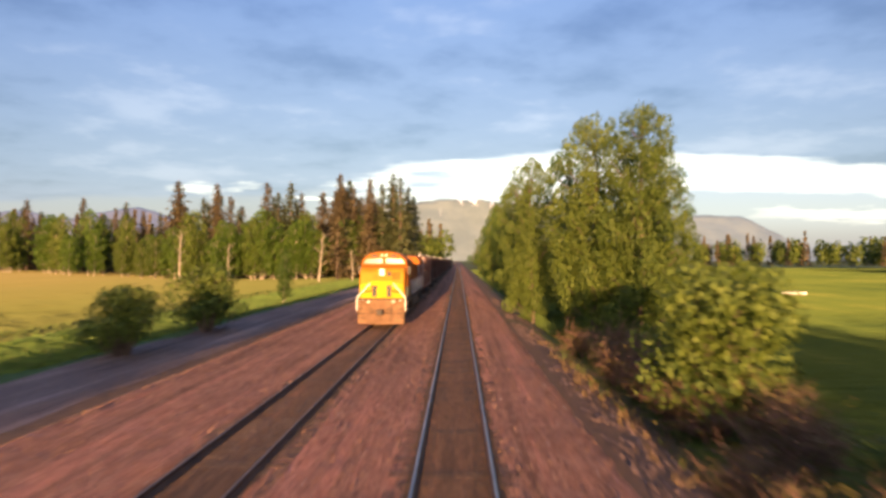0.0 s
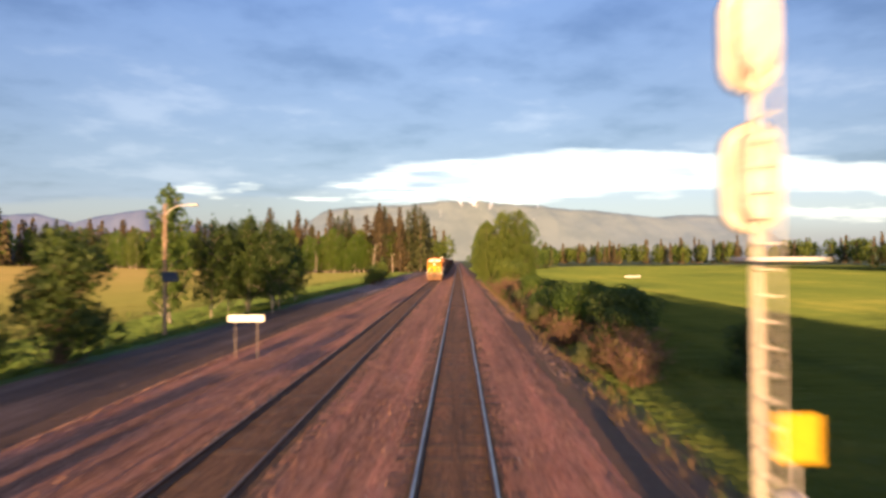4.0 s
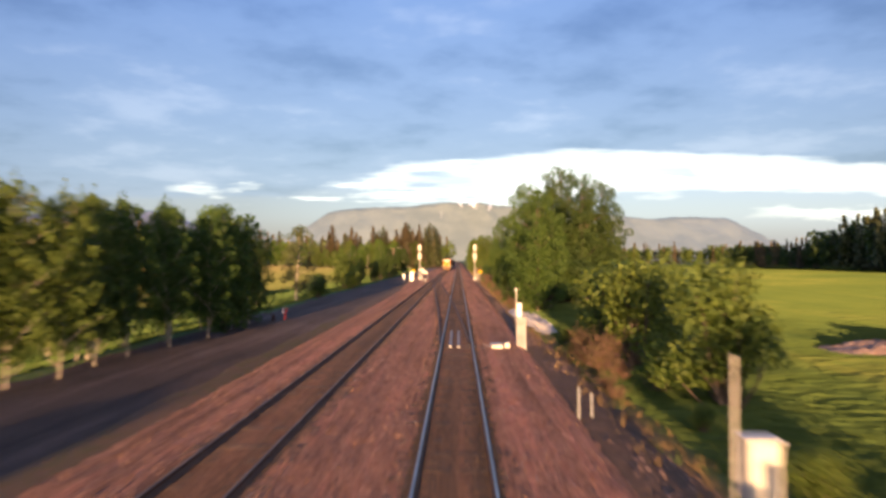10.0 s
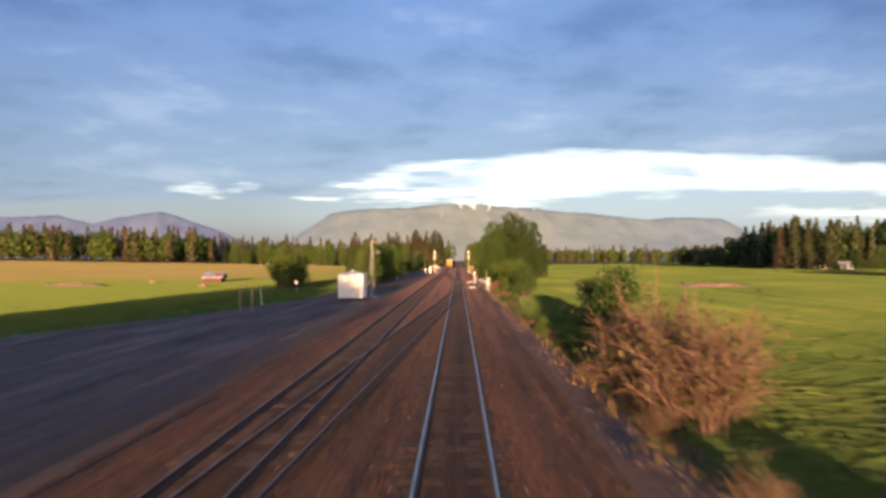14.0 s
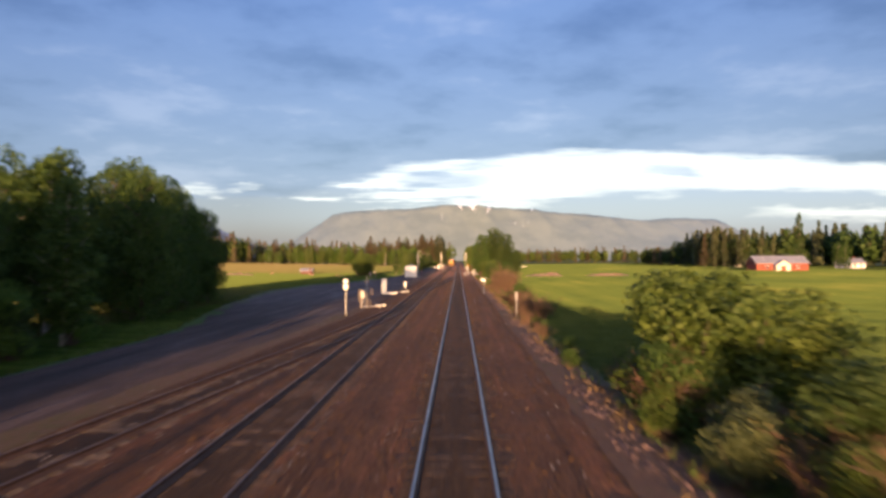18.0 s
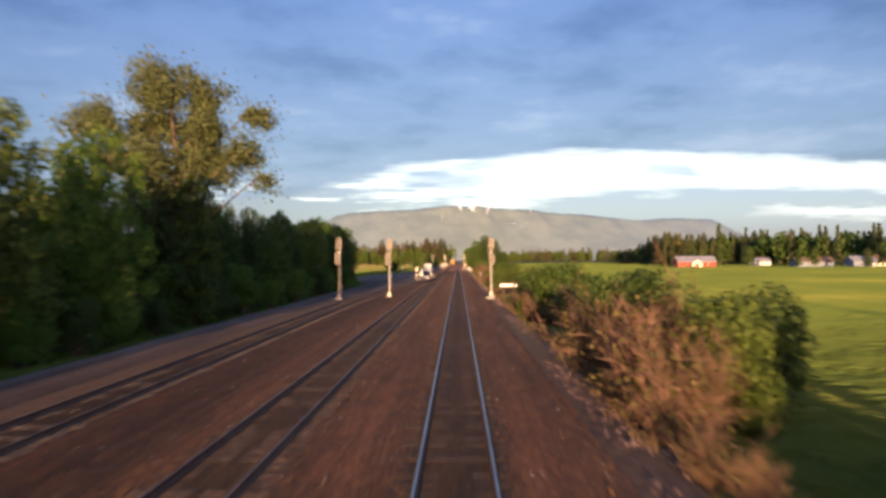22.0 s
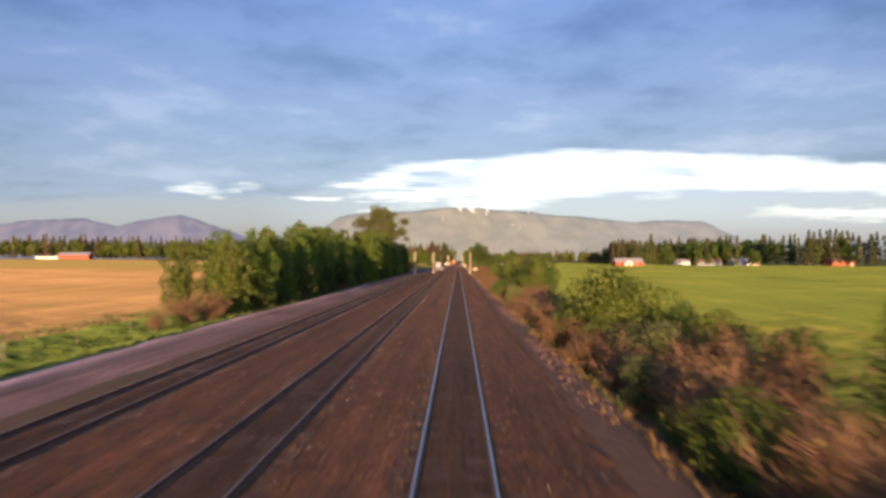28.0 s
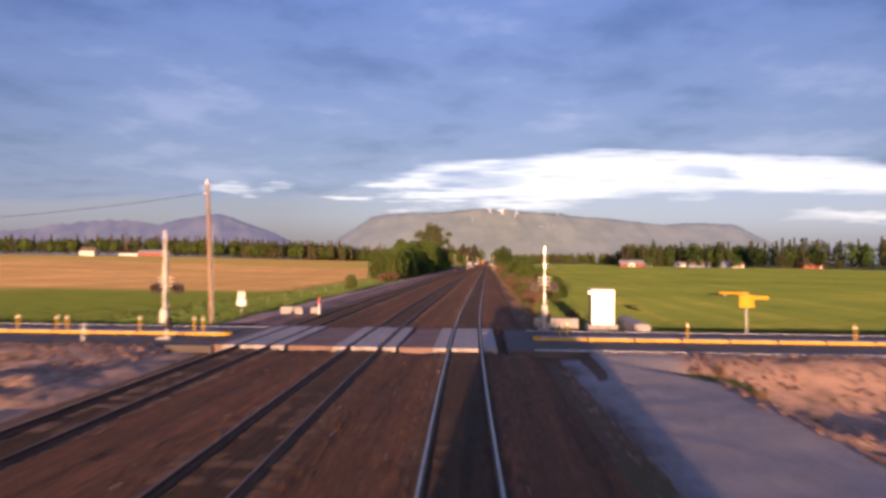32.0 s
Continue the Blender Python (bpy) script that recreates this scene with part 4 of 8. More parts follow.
ASPEN_L = "slender green tree with pale trunk beside the gravel road"
BROAD_L = "full leafy green tree on the embankment slope"
BUSH_L = "leafy green bush beside the railway"

# big trees beside the main track, far part first
for x, y, h, w, m in ((9.7, 46, 16.3, 0.72, "warm"), (12.2, 43, 16.4, 0.7, "warm"), (6.8, 58, 15, 0.6, "warm"), (10.5, 62, 17, 0.6, "leaf"), (15.0, 50, 15, 0.6, "leaf"),
                      (7.5, 80, 16, 0.62, "warm"), (8.5, 100, 17, 0.62, "leaf"), (8.0, 125, 17, 0.62, "warm"), (9, 150, 18, 0.62, "leaf"), (10, 185, 18, 0.65, "leaf"), (10, 225, 18, 0.65, "warm"),
                      (8.6, -101, 14.4, 0.62, "leaf"), (11.5, -104, 12.0, 0.6, "dark")):
    plant("broad", x, y, h, w, m, BROAD_L)
for x, y, h, w in ((10.5, -131, 17.0, 0.8), (13.5, -124, 17.5, 0.75), (15.8, -128, 20.0, 0.85), (14.5, -119, 12.5, 0.8), (17.5, -134, 18.0, 0.8), (20.5, -131, 17.0, 0.8), (8.8, -153.5, 13.4, 0.92)):
    plant("broad", x, y, h, w, "leaf" if y < -150 or x < 11 else "dark", BROAD_L)
for x, y, h in ((11.5, -107, 11.0), (14.5, -104.5, 11.2), (17.5, -102, 11.4), (20.6, -103.5, 11.0), (24, -101, 11.0), (27.5, -103, 10.5), (12.0, -98, 9.5)):
    plant("broad", x, y, h, 0.9, "dark" if int(x) % 2 else "leaf", BROAD_L)
for x, y, h in ((16, -100, 12.0), (19, -101, 12.6), (22.5, -99, 12.2)):
    plant("sparse", x, y, h, 1.0, "leaf", "thin open-crowned tree beside the pasture")
# willows and bushes on the pasture's side


def bush_row(places):
    for x, y, h, w, m in places:
        plant("bush", x, y, h, w, m, BUSH_L)


bush_row(((9.8, -190, 6.3, 1.0, "warm"), (11.6, -186, 6.4, 1.0, "warm"), (10.6, -181, 6.0, 1.0, "warm"), (10.2, -218, 4.8, 1.05, "leaf"), (8.6, -197, 2.2, 1.1, "leaf"), (10.4, -200, 5.6, 1.0, "warm"), (10.2, -184, 5.6, 1.0, "leaf"), (11.8, -260, 4.6, 1.0, "dark"), (9.4, -275, 5.2, 0.9, "leaf"), (8.2, -382, 5.3, 1.15, "warm"), (10.3, -381, 5.2, 1.1, "warm"), (6.9, -384, 3.0, 1.0, "leaf"), (7.9, -387, 2.4, 1.0, "pale"), (9.4, -390, 3.8, 1.0, "dark"), (8.4, -438, 5.8, 1.0, "leaf"), (10.0, -434, 5.4, 1.0, "leaf"), (12.5, -381, 5.0, 1.1, "warm"), (14.6, -386, 4.6, 1.1, "leaf"), (11.3, -392, 3.4, 1.4, "dark"), (11.8, -436, 5.0, 1.0, "leaf")))
bush_row(((9.4, -430, 4.4, 1.0, "warm"), (11.2, -431, 5.0, 1.05, "leaf"), (13.2, -433, 4.6, 1.1, "warm"), (8.6, -426, 3.6, 1.0, "leaf"), (12.0, -427, 4.2, 1.05, "leaf"), (7.4, -464, 5.4, 0.9, "leaf"), (8.8, -466, 5.2, 1.0, "dark"), (10.5, -472, 5.2, 1.0, "dark"), (8.2, -474, 5.0, 0.9, "warm"), (9.6, -524, 4.4, 1.0, "leaf"), (11.4, -519, 4.8, 1.0, "dark"), (9.4, -540, 6.2, 0.95, "dark"), (12.0, -536, 5.6, 1.0, "leaf"), (8.4, 21, 5.6, 1.0, "warm"), (9.9, 24, 6.2, 1.0, "warm"), (9.4, 12.5, 2.6, 1.2, "dark"), (11.0, 12, 2.2, 1.2, "leaf"), (9.0, -10, 4.3, 1.0, "leaf"), (10.4, -12, 3.4, 1.0, "leaf"), (11.6, -14, 3.3, 1.1, "dark")))
bush_row(((9.0, -5, 4.0, 1.0, "leaf"), (8.8, 8, 2.4, 1.1, "dark"), (10.2, -28, 2.6, 1.0, "warm"), (11.8, -31, 2.8, 1.0, "leaf"), (9.6, -35, 3.2, 1.0, "warm"), (8.6, -39, 4.2, 1.0, "dark"), (10.2, -41, 4.4, 1.0, "leaf"), (11.8, -45, 4.4, 1.0, "leaf"), (8.2, -45, 4.0, 1.0, "leaf"), (9.6, -51, 4.2, 1.1, "dark"), (7.4, -33, 3.2, 1.0, "leaf"), (13.5, -60, 3.0, 1.0, "dark"), (9.4, -111, 4.6, 1.0, "leaf"), (11.2, -113, 5.2, 1.0, "dark"), (13.4, -115, 5.6, 1.0, "leaf"), (15.8, -116, 5.6, 1.0, "dark"), (10.2, -117, 4.0, 1.0, "leaf"), (9.0, -140, 5.2, 1.0, "leaf"), (10.6, -138, 6.0, 1.0, "leaf"), (12.4, -141, 6.0, 1.0, "dark")))
bush_row(((14.5, -139, 6.4, 1.0, "leaf"), (16.8, -141, 6.0, 1.1, "dark"), (11.4, -145, 4.6, 1.0, "leaf"), (7.4, -129, 4.6, 1.0, "dark"), (8.4, -123, 5.2, 1.0, "dark"), (9.8, -136, 5.4, 1.0, "dark"), (12.5, -131, 5.0, 1.1, "dark"), (7.2, -148, 4.2, 1.0, "dark"), (10.4, -150, 5.0, 1.0, "dark"), (8.6, -98, 4.6, 1.0, "dark"), (10.8, -97, 4.4, 1.1, "dark"), (8.6, -55, 3.4, 1.0, "dark"), (10.5, -50, 4.2, 1.0, "dark")))
for x, y, h in ((9.6, -515, 7.6), (8.9, -516.5, 5.6), (9.7, -524.6, 6.2), (11.5, -532, 6.8), (13.0, -536, 6.4), (10.5, -546, 6.0)):
    plant("aspen", x, y, h, 1.15, "leaf" if h > 6.3 else "warm", "young green tree growing out of the brush")
# brush belt on the embankment: from, to, inner and outer edge, height range, pieces, share of leafy bushes
BELTS = [(-62, 38, 6.4, 9.6, 1.8, 3.6, 64, 0.3), (-163, -85, 5.4, 7.6, 1.2, 2.4, 27, 0.3), (-245, -178, 6.2, 8.2, 1.0, 1.9, 16, 0.35), (-302, -262, 5.7, 7.6, 0.9, 2.0, 18, 0.4), (-318, -302, 6.2, 10.0, 0.8, 1.5, 10, 0.5), (-345, -318, 6.2, 8.4, 1.8, 3.2, 15, 0.3), (-412, -376, 6.2, 9.0, 1.8, 3.2, 18, 0.45)]
BELTS += [(-443, -415, 6.0, 9.2, 2.0, 4.0, 20, 0.42), (-476, -463, 6.2, 9.6, 2.0, 4.0, 11, 0.42), (-486, -445, 5.3, 6.3, 0.5, 1.1, 16, 0.35), (-493, -486, 6.8, 9.6, 1.8, 2.6, 9, 0.1), (-512, -493, 5.2, 6.3, 0.5, 1.1, 9, 0.3), (-532, -512, 5.8, 8.2, 1.0, 2.2, 14, 0.35), (-560, -530, 5.8, 10.8, 2.2, 4.6, 28, 0.35), (-628, -560, 6.0, 9.2, 2.0, 3.8, 62, 0.25)]
for y0, y1, s0, s1, h0, h1, n, share in BELTS:
    for k in range(n):
        y = y0 + (y1 - y0) * (k + rng.uniform(0, 1)) / n
        f = rng.uniform(0, 1)
        x = s0 + (s1 - s0) * f
        h = rng.uniform(h0, h1) * (0.6 + 0.5 * f)
        if rng.uniform() < share:
            plant("bush", x, y, h, 1.0, ("leaf", "warm", "warm", "pale")[int(rng.integers(0, 4))], BUSH_L, "bushes along the bank")
        else:
            brush(x, y, min(h, 1.4 + 0.35 * h), 1.2)



def brush_row(places):
    for x, y, h in places:
        brush(x, y, h, 0.9)


brush_row(((7.8, -7, 3.0), (8.3, -6.4, 2.8), (7.5, 3.6, 3.6), (7.2, 8, 3.3), (8.0, 0, 3.2), (6.3, -474, 4.6), (7.0, -472, 5.0), (6.6, -476, 4.0), (6.0, -466, 4.4), (7.2, -489, 2.6), (8.0, -488, 2.6), (8.9, -490, 2.4), (5.6, -480, 1.6), (6.4, -481, 1.8), (9.7, -534, 3.0), (8.8, -533, 3.0), (7.6, -527, 2.2), (6.6, -534, 1.8), (7.8, -184, 1.6), (7.3, -188, 1.8), (7.8, -191.5, 2.2), (7.0, -193, 1.7), (6.8, -384, 2.8), (8.6, -393, 2.6), (7.0, -142, 2.4), (8.2, -145, 3.0)))
brush_row(((7.6, -139, 2.8), (7.0, -434, 3.0), (7.6, -431, 3.4), (8.4, -434, 4.2), (6.6, -438, 2.6), (9.6, -437, 4.4), (7.4, -291, 4.6), (8.4, -289, 4.9), (6.9, -287, 3.8), (8.0, -294, 4.4), (9.2, -292, 4.4)))
for x, y, h, w in ((6.9, -635.6, 2.8, 0.62), (7.6, -637, 2.4, 0.6), (6.9, -629.5, 2.2, 0.7), (9.8, -654, 1.2, 1.0), (7.5, -623.5, 3.3, 0.7), (7.0, -618, 3.6, 0.75), (7.0, -612, 3.3, 0.75), (10.7, -607.5, 3.6, 1.0), (11.2, -600.5, 3.2, 1.0), (13.6, -610.0, 2.8, 1.0)):
    brush(x, y, h, w)
for x, y, h, m in ((9.9, -588, 5.2, "warm"), (8.9, -591, 5.2, "warm"), (10.8, -591.5, 4.8, "warm"), (12.4, -593.2, 3.6, "leaf"), (12.9, -598, 3.5, "warm"), (13.3, -604, 3.3, "leaf"), (11.9, -617.7, 3.2, "warm"), (12.8, -621.5, 2.6, "leaf"), (10.9, -629.6, 2.2, "warm")):
    plant("bush", x, y, h, 1.05, m, BUSH_L, "bushes along the bank")
plant("aspen", 10.0, -615.3, 4.9, 0.9, "leaf", "young green tree growing out of the brush")
for k in range(9):
    plant("bush", -21.5 - rng.uniform(0, 7), -520 - 5.2 * k, rng.uniform(3, 4.4), 1.1, "dark", "dark leafy undergrowth at the edge of the tree belt", "undergrowth by the siding")
for x, y, h in ((150, -122, 9), (166, -124, 11), (170, -168, 9), (176, -172, 10), (165, -178, 7), (181, -206, 9), (186, -222, 11), (198, -190, 12), (172, -110, 12), (156, -58, 9), (162, -64, 10), (149, -72, 8), (138, -132, 7), (196, -205, 10)):
    plant("grove", x, y, h, 1.1, ("leaf", "dark")[int(x) % 2], "leafy tree standing among the farm houses", "trees among the houses")
for x, y, h in ((149, -26, 25), (153, -30, 22), (146, -20, 21), (157, -24, 24), (161, -30, 20), (172, -14, 24), (179, -22, 25), (176, 30, 26), (172, 44, 27), (178, 52, 25), (168, 36, 23), (182, 40, 26)):
    plant("conifer", x, y, h, 1.2, ("rust", "needle")[int(x) % 2], "tall conifer at the edge of the wood beyond the pasture", "conifers beyond the pasture")
plant("aspen", 155, -108, 26, 0.5, "dark", "tall narrow poplar beside the red barn")
plant("conifer", 230, -202, 25, 1.5, "needle", "broad dark spruce behind the farm houses")
# trees and bushes beside the service road
for x, y, h, w in ((-15.8, 30, 3.7, 1.3), (-15.6, 40, 4.1, 1.4)):
    plant("bush", x, y, h, w, "warm", BUSH_L)
for x, y, h, w in ( (-17.5, -91, 4.4, 0.9), (-17.5, -62, 6.0, 0.9), (-19.2, -66, 5.6, 0.9), (-19, -118, 7.0, 0.75), (-17, -122, 4.0, 1.0), (-18.5, -105, 5.0, 0.9)):
    plant("bush", x, y, h, w, "warm" if y < -100 else "dark", BUSH_L)
for x, y, h, w in ((-17, -147, 2.8, 1.2), (-21, -129, 3.2, 1.2)):
    plant("bush", x, y, h, w, "leaf", BUSH_L)
for x, y, h, w, m in ((-19, 70, 6, 0.9, "leaf"), (-22, -41, 10.8, 0.9, "leaf"), (-18, -115, 7.4, 1.0, "leaf"),
                      
                      (-16.2, -203, 7.6, 0.9, "warm"), (-16.8, -196, 7.6, 0.9, "warm"), (-17.4, -202, 7.4, 0.9, "leaf"), (-20.5, -193, 8.0, 0.9, "dark"), (-21, -158, 6.2, 0.8, "pale")):
    plant("aspen", x, y, h, w, m, ASPEN_L)
for x, y, h, w in ((-15.8, -35, 8.0, 0.85), (-18.6, -33, 8.8, 0.9), (-17.0, -29, 7.8, 0.85), (-19.4, -31, 8.4, 0.9), (-17.8, -20, 6.2, 1.0), (-18.6, -25, 7.8, 0.9), (-20.8, -36, 8.4, 0.9), (-21.5, -30, 8.6, 0.9)):
    plant("clump", x, y, h, w * 1.2, "leaf" if y > -30 else "dark", "leafy tree with a pale trunk beside the gravel road")
for x, y, h, m in ((-14.8, -195.5, 7.4, "leaf"), (-16.6, -196.5, 7.6, "warm"), (-15.4, -190, 7.6, "leaf"), (-17.0, -191.5, 7.8, "warm"), (-14.4, -192, 7.6, "leaf"), (-14.0, -188, 7.4, "leaf"), (-14.2, -183.5, 7.4, "warm"), (-14.2, -180, 7.0, "warm"), (-15.8, -178, 6.8, "leaf"), (-16.4, -183, 7.4, "leaf"), (-16.2, -188, 7.6, "dark"), (-17.6, -193, 7.4, "leaf"), (-15.2, -203, 7.4, "warm"), (-14.9, -198, 7.4, "warm"), (-14.6, -201, 7.2, "warm"), (-15.6, -205.5, 7.2, "warm")):
    plant("clump", x - 0.4, y, h, 0.82, m, ASPEN_L)
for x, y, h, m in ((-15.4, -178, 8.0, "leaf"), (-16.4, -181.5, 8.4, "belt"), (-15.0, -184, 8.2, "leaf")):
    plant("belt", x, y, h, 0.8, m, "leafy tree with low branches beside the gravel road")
plant("sparse", -18.0, -153.5, 8.6, 1.1, "pale", "airy young tree with a pale trunk beside the gravel road")
# the dense belt of trees past the siding
for k in range(112):
    y = -357 - 209 * (k + rng.uniform(0, 1)) / 112
    depth = rng.uniform(0, 1)
    x = -19.2 - 2.2 * float(smooth(y, -420, -365)) - (1.5 + 10.5 * float(smooth(y, -572, -505))) * depth
    h = rng.uniform(8.6, 13.8) * (0.86 + 0.22 * depth)
    if y < -455:
        tall = float(np.interp(y, [-572, -545, -531, -511, -494, -478, -455], [7.4, 9.8, 11.4, 10.4, 11.8, 12.6, 12.8]))
        h = tall * (rng.uniform(0.92, 1.06) if k % (2 if y > -485 else 3) == 0 else rng.uniform(0.60, 0.80))
    if y > -366:
        x, h = x - 2.0, rng.uniform(11, 13)
    elif y > -383:
        h = rng.uniform(8.8, 10.2)
    elif y > -410:
        h = rng.uniform(10.2, 12.0)
    kind = "aspen" if rng.uniform() < 0.4 else "belt"
    # the southern stretch takes the brightened leaves, to look sunlit
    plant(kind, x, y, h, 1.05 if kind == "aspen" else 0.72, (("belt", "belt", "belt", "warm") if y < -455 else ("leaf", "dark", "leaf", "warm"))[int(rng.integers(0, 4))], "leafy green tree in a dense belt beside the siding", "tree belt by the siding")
for k in range(46):
    y = -366 - 206 * (k + rng.uniform(0, 1)) / 46
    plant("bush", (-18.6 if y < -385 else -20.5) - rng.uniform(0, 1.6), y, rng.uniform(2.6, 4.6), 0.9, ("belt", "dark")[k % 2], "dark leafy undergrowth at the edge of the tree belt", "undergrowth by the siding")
for x, y, h, w in ((-28.6, -332, 11.0, 0.85), (-31, -335, 13.0, 0.85), (-33.5, -331, 15.0, 0.8), (-34.5, -338, 16.0, 0.8), (-37.5, -334, 15.5, 0.8), (-31, -328.5, 11.0, 0.7), (-28.4, -338, 11.0, 0.85), (-41, -338, 14.5, 0.85), (-27.4, -344, 12.0, 0.8), (-31, -347, 14.0, 0.85), (-26.5, -350, 12.5, 0.85), (-24.6, -355, 12.4, 0.8), (-35, -350, 14.0, 0.85)):
    plant("broad", x, y, h, w, "leaf" if w > 0.75 else "dark", "full leafy tree at the end of the tree belt", "tree belt by the siding")
for k in range(34):
    y = -392 - 178 * (k + rng.uniform(0, 1)) / 34
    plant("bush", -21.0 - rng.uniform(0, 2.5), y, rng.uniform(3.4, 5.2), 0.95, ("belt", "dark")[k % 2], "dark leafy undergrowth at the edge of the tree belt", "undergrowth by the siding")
t = plant("cotton", -21.7, -446, 21.0, 1.0, "pale", "tall old cottonwood with a broad silvery crown", variant=2)
t.matrix_basis = pose(-21.7, -446, gz(-21.7, -446)) @ Matrix.Diagonal((2.3, 2.1, 2.1, 1))
for x, y, h in ((-28.2, -201, 6.2), (-30.4, -202, 7.0), (-32.2, -199.5, 6.4), (-29.6, -197.6, 6.8), (-31.2, -197.4, 7.2)):
    plant("bush", x, y, h, 0.8, "warm", "round many-stemmed willow standing in the field", "willow clump in the field")
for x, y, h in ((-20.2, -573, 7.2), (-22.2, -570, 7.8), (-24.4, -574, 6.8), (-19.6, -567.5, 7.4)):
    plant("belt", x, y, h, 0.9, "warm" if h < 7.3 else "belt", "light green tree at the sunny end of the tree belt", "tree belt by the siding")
for x, y, h in ((-19.6, -579, 3.0), (-20.6, -582, 2.4), (-21.6, -580, 2.6), (-20.8, -586, 1.6)):
    brush(x, y, h, 1.0, "brush at the end of the tree belt")
plant("bush", -19.0, -586.5, 1.3, 1.1, "leaf", BUSH_L)
plant("bush", -18.3, -627.5, 2.5, 0.95, "warm", BUSH_L)



def dead_tree(x, y, h, seed):
    """A bare pale snag with a few broken limbs."""
    r = np.random.default_rng(seed)
    t = thing("dead_tree", (x, y, gz(x, y)), "bare dead birch with a pale trunk at the wood's edge", "tree", "dead birches")
    g = Geo()
    top = Vector((r.normal(0, 0.05) * h, r.normal(0, 0.03) * h, h))
    limb_geo(g, (0, 0, -0.4), top, 0.022 * h, 0.005 * h, 7, 0.1, r)
    part("trunk", g, ASPEN_BARK, t)
    for k in range(9):
        f = 0.3 + 0.65 * k / 9
        a = top * f
        ang = k * 2.4
        ln = h * r.uniform(0.08, 0.2)
        g = Geo()
        limb_geo(g, a, a + Vector((math.cos(ang) * ln, math.sin(ang) * ln, ln * 0.8)), 0.006 * h, 0.002 * h, 5, 0.08, r)
        part("limb", g, ASPEN_BARK, t)
    return t


for x, y, h, sd in ((-62, 142, 11.5, 1), (-52, 145, 8.5, 2), (-31, 143, 11.0, 3), (-24, 146, 7.5, 4)):
    dead_tree(x, y, h, sd)

# woods beyond the fields
LINES = [(((-22, 185), (-36, 158), (-60, 150), (-110, 165), (-175, 190), (-260, 210)), 215, 0.45, 21, "tall mixed wood beyond the hay field")]
for pts, n, cone, height, lab in LINES:
    for k in range(n):
        f = (k + rng.uniform(0, 1)) / n * (len(pts) - 1)
        i = min(int(f), len(pts) - 2)
        px = pts[i][0] + (pts[i + 1][0] - pts[i][0]) * (f - i)
        py = pts[i][1] + (pts[i + 1][1] - pts[i][1]) * (f - i)
        back = rng.uniform(0, 1)
        if back > (0.5 if px > -75 else 0.66):
            plant("conifer", px + rng.normal(0, 3), py + 10 + 26 * back, height * (1.0 if px > -75 else 0.84) * rng.uniform(0.85, 1.4), rng.uniform(1.2, 1.8), "rust" if rng.uniform() < 0.55 else "needle", "tall dark conifer in the wood beyond the field", lab)
        else:
            # brighter leaf colours stand in for haze over this distant wood
            plant("grove", px + rng.normal(0, 3), py + 24 * back, height * rng.uniform(0.42, 0.86), rng.uniform(0.85, 1.35), ("belt", "warm", "belt", "warm")[int(rng.integers(0, 4))], "pale-trunked tree at the edge of the wood", lab)
for x, y, h in ((-15, 168, 27), (-17.5, 174, 29), (-14, 182, 26), (-20, 170, 26), (-24, 176, 28), (-19, 186, 28), (-28, 172, 25), (-23, 165, 23), (-33, 180, 30), (-30, 160, 22), (-13.5, 196, 25), (-16, 205, 24)):
    plant("conifer", x, y, h, 1.25, "needle" if x > -22 else "rust", "tall dark spruce close to the railway", "spruces by the railway")


def far_wood(name, pts, depth, n, h0, h1, cone, label, leaf_mat, needle_mat):
    """A distant wood as one body of many small trees."""
    r = np.random.default_rng(len(name) + n)
    pts = np.asarray(pts, float)
    qs = []
    idx = []
    for k in range(n):
        f = (k + r.uniform(0, 1)) / n * (len(pts) - 1)
        i = min(int(f), len(pts) - 2)
        p = pts[i] + (pts[i + 1] - pts[i]) * (f - i)
        d = pts[i + 1] - pts[i]
        nrm = np.array([-d[1], d[0]]) / (np.linalg.norm(d) + 1e-6)
        b = r.uniform(0, 1)
        x, y = p + nrm * depth * b + r.normal(0, 2, 2)
        z = gz(x, y)
        h = r.uniform(h0, h1)
        if r.uniform() < cone:
            h *= 1.15
            cnt = 150
            lv = r.uniform(0.08, 1, cnt)
            ang = r.uniform(0, 6.28, cnt)
            rad = 0.15 * h * (1 - lv) ** 0.85 + 0.15
            c = np.stack([x + np.cos(ang) * rad * 0.7, y + np.sin(ang) * rad * 0.7, z + lv * h], 1)
            q = cards(c, np.stack([np.cos(ang), np.sin(ang), lv * 0 + 0.5], 1), h * 0.042, r)
            idx += [1] * cnt
        else:
            cnt = 150
            dd = r.normal(0, 1, (cnt, 3))
            dd /= np.linalg.norm(dd, axis=1)[:, None]
            w = h * r.uniform(0.2, 0.3)
            c = np.array([x, y, z + h * 0.55]) + dd * np.array([w, w, h * 0.43]) * r.uniform(0.6, 1, (cnt, 1))
            q = cards(c, dd, h * 0.06, r)
            idx += [0] * cnt
        qs.append(q)
    qs = np.concatenate(qs)
    me = fast_mesh(name, qs, np.arange(len(qs)).reshape(-1, 3), [leaf_mat, needle_mat], idx)
    return tagged(new(name, me), label, "wood", kind="stuff")


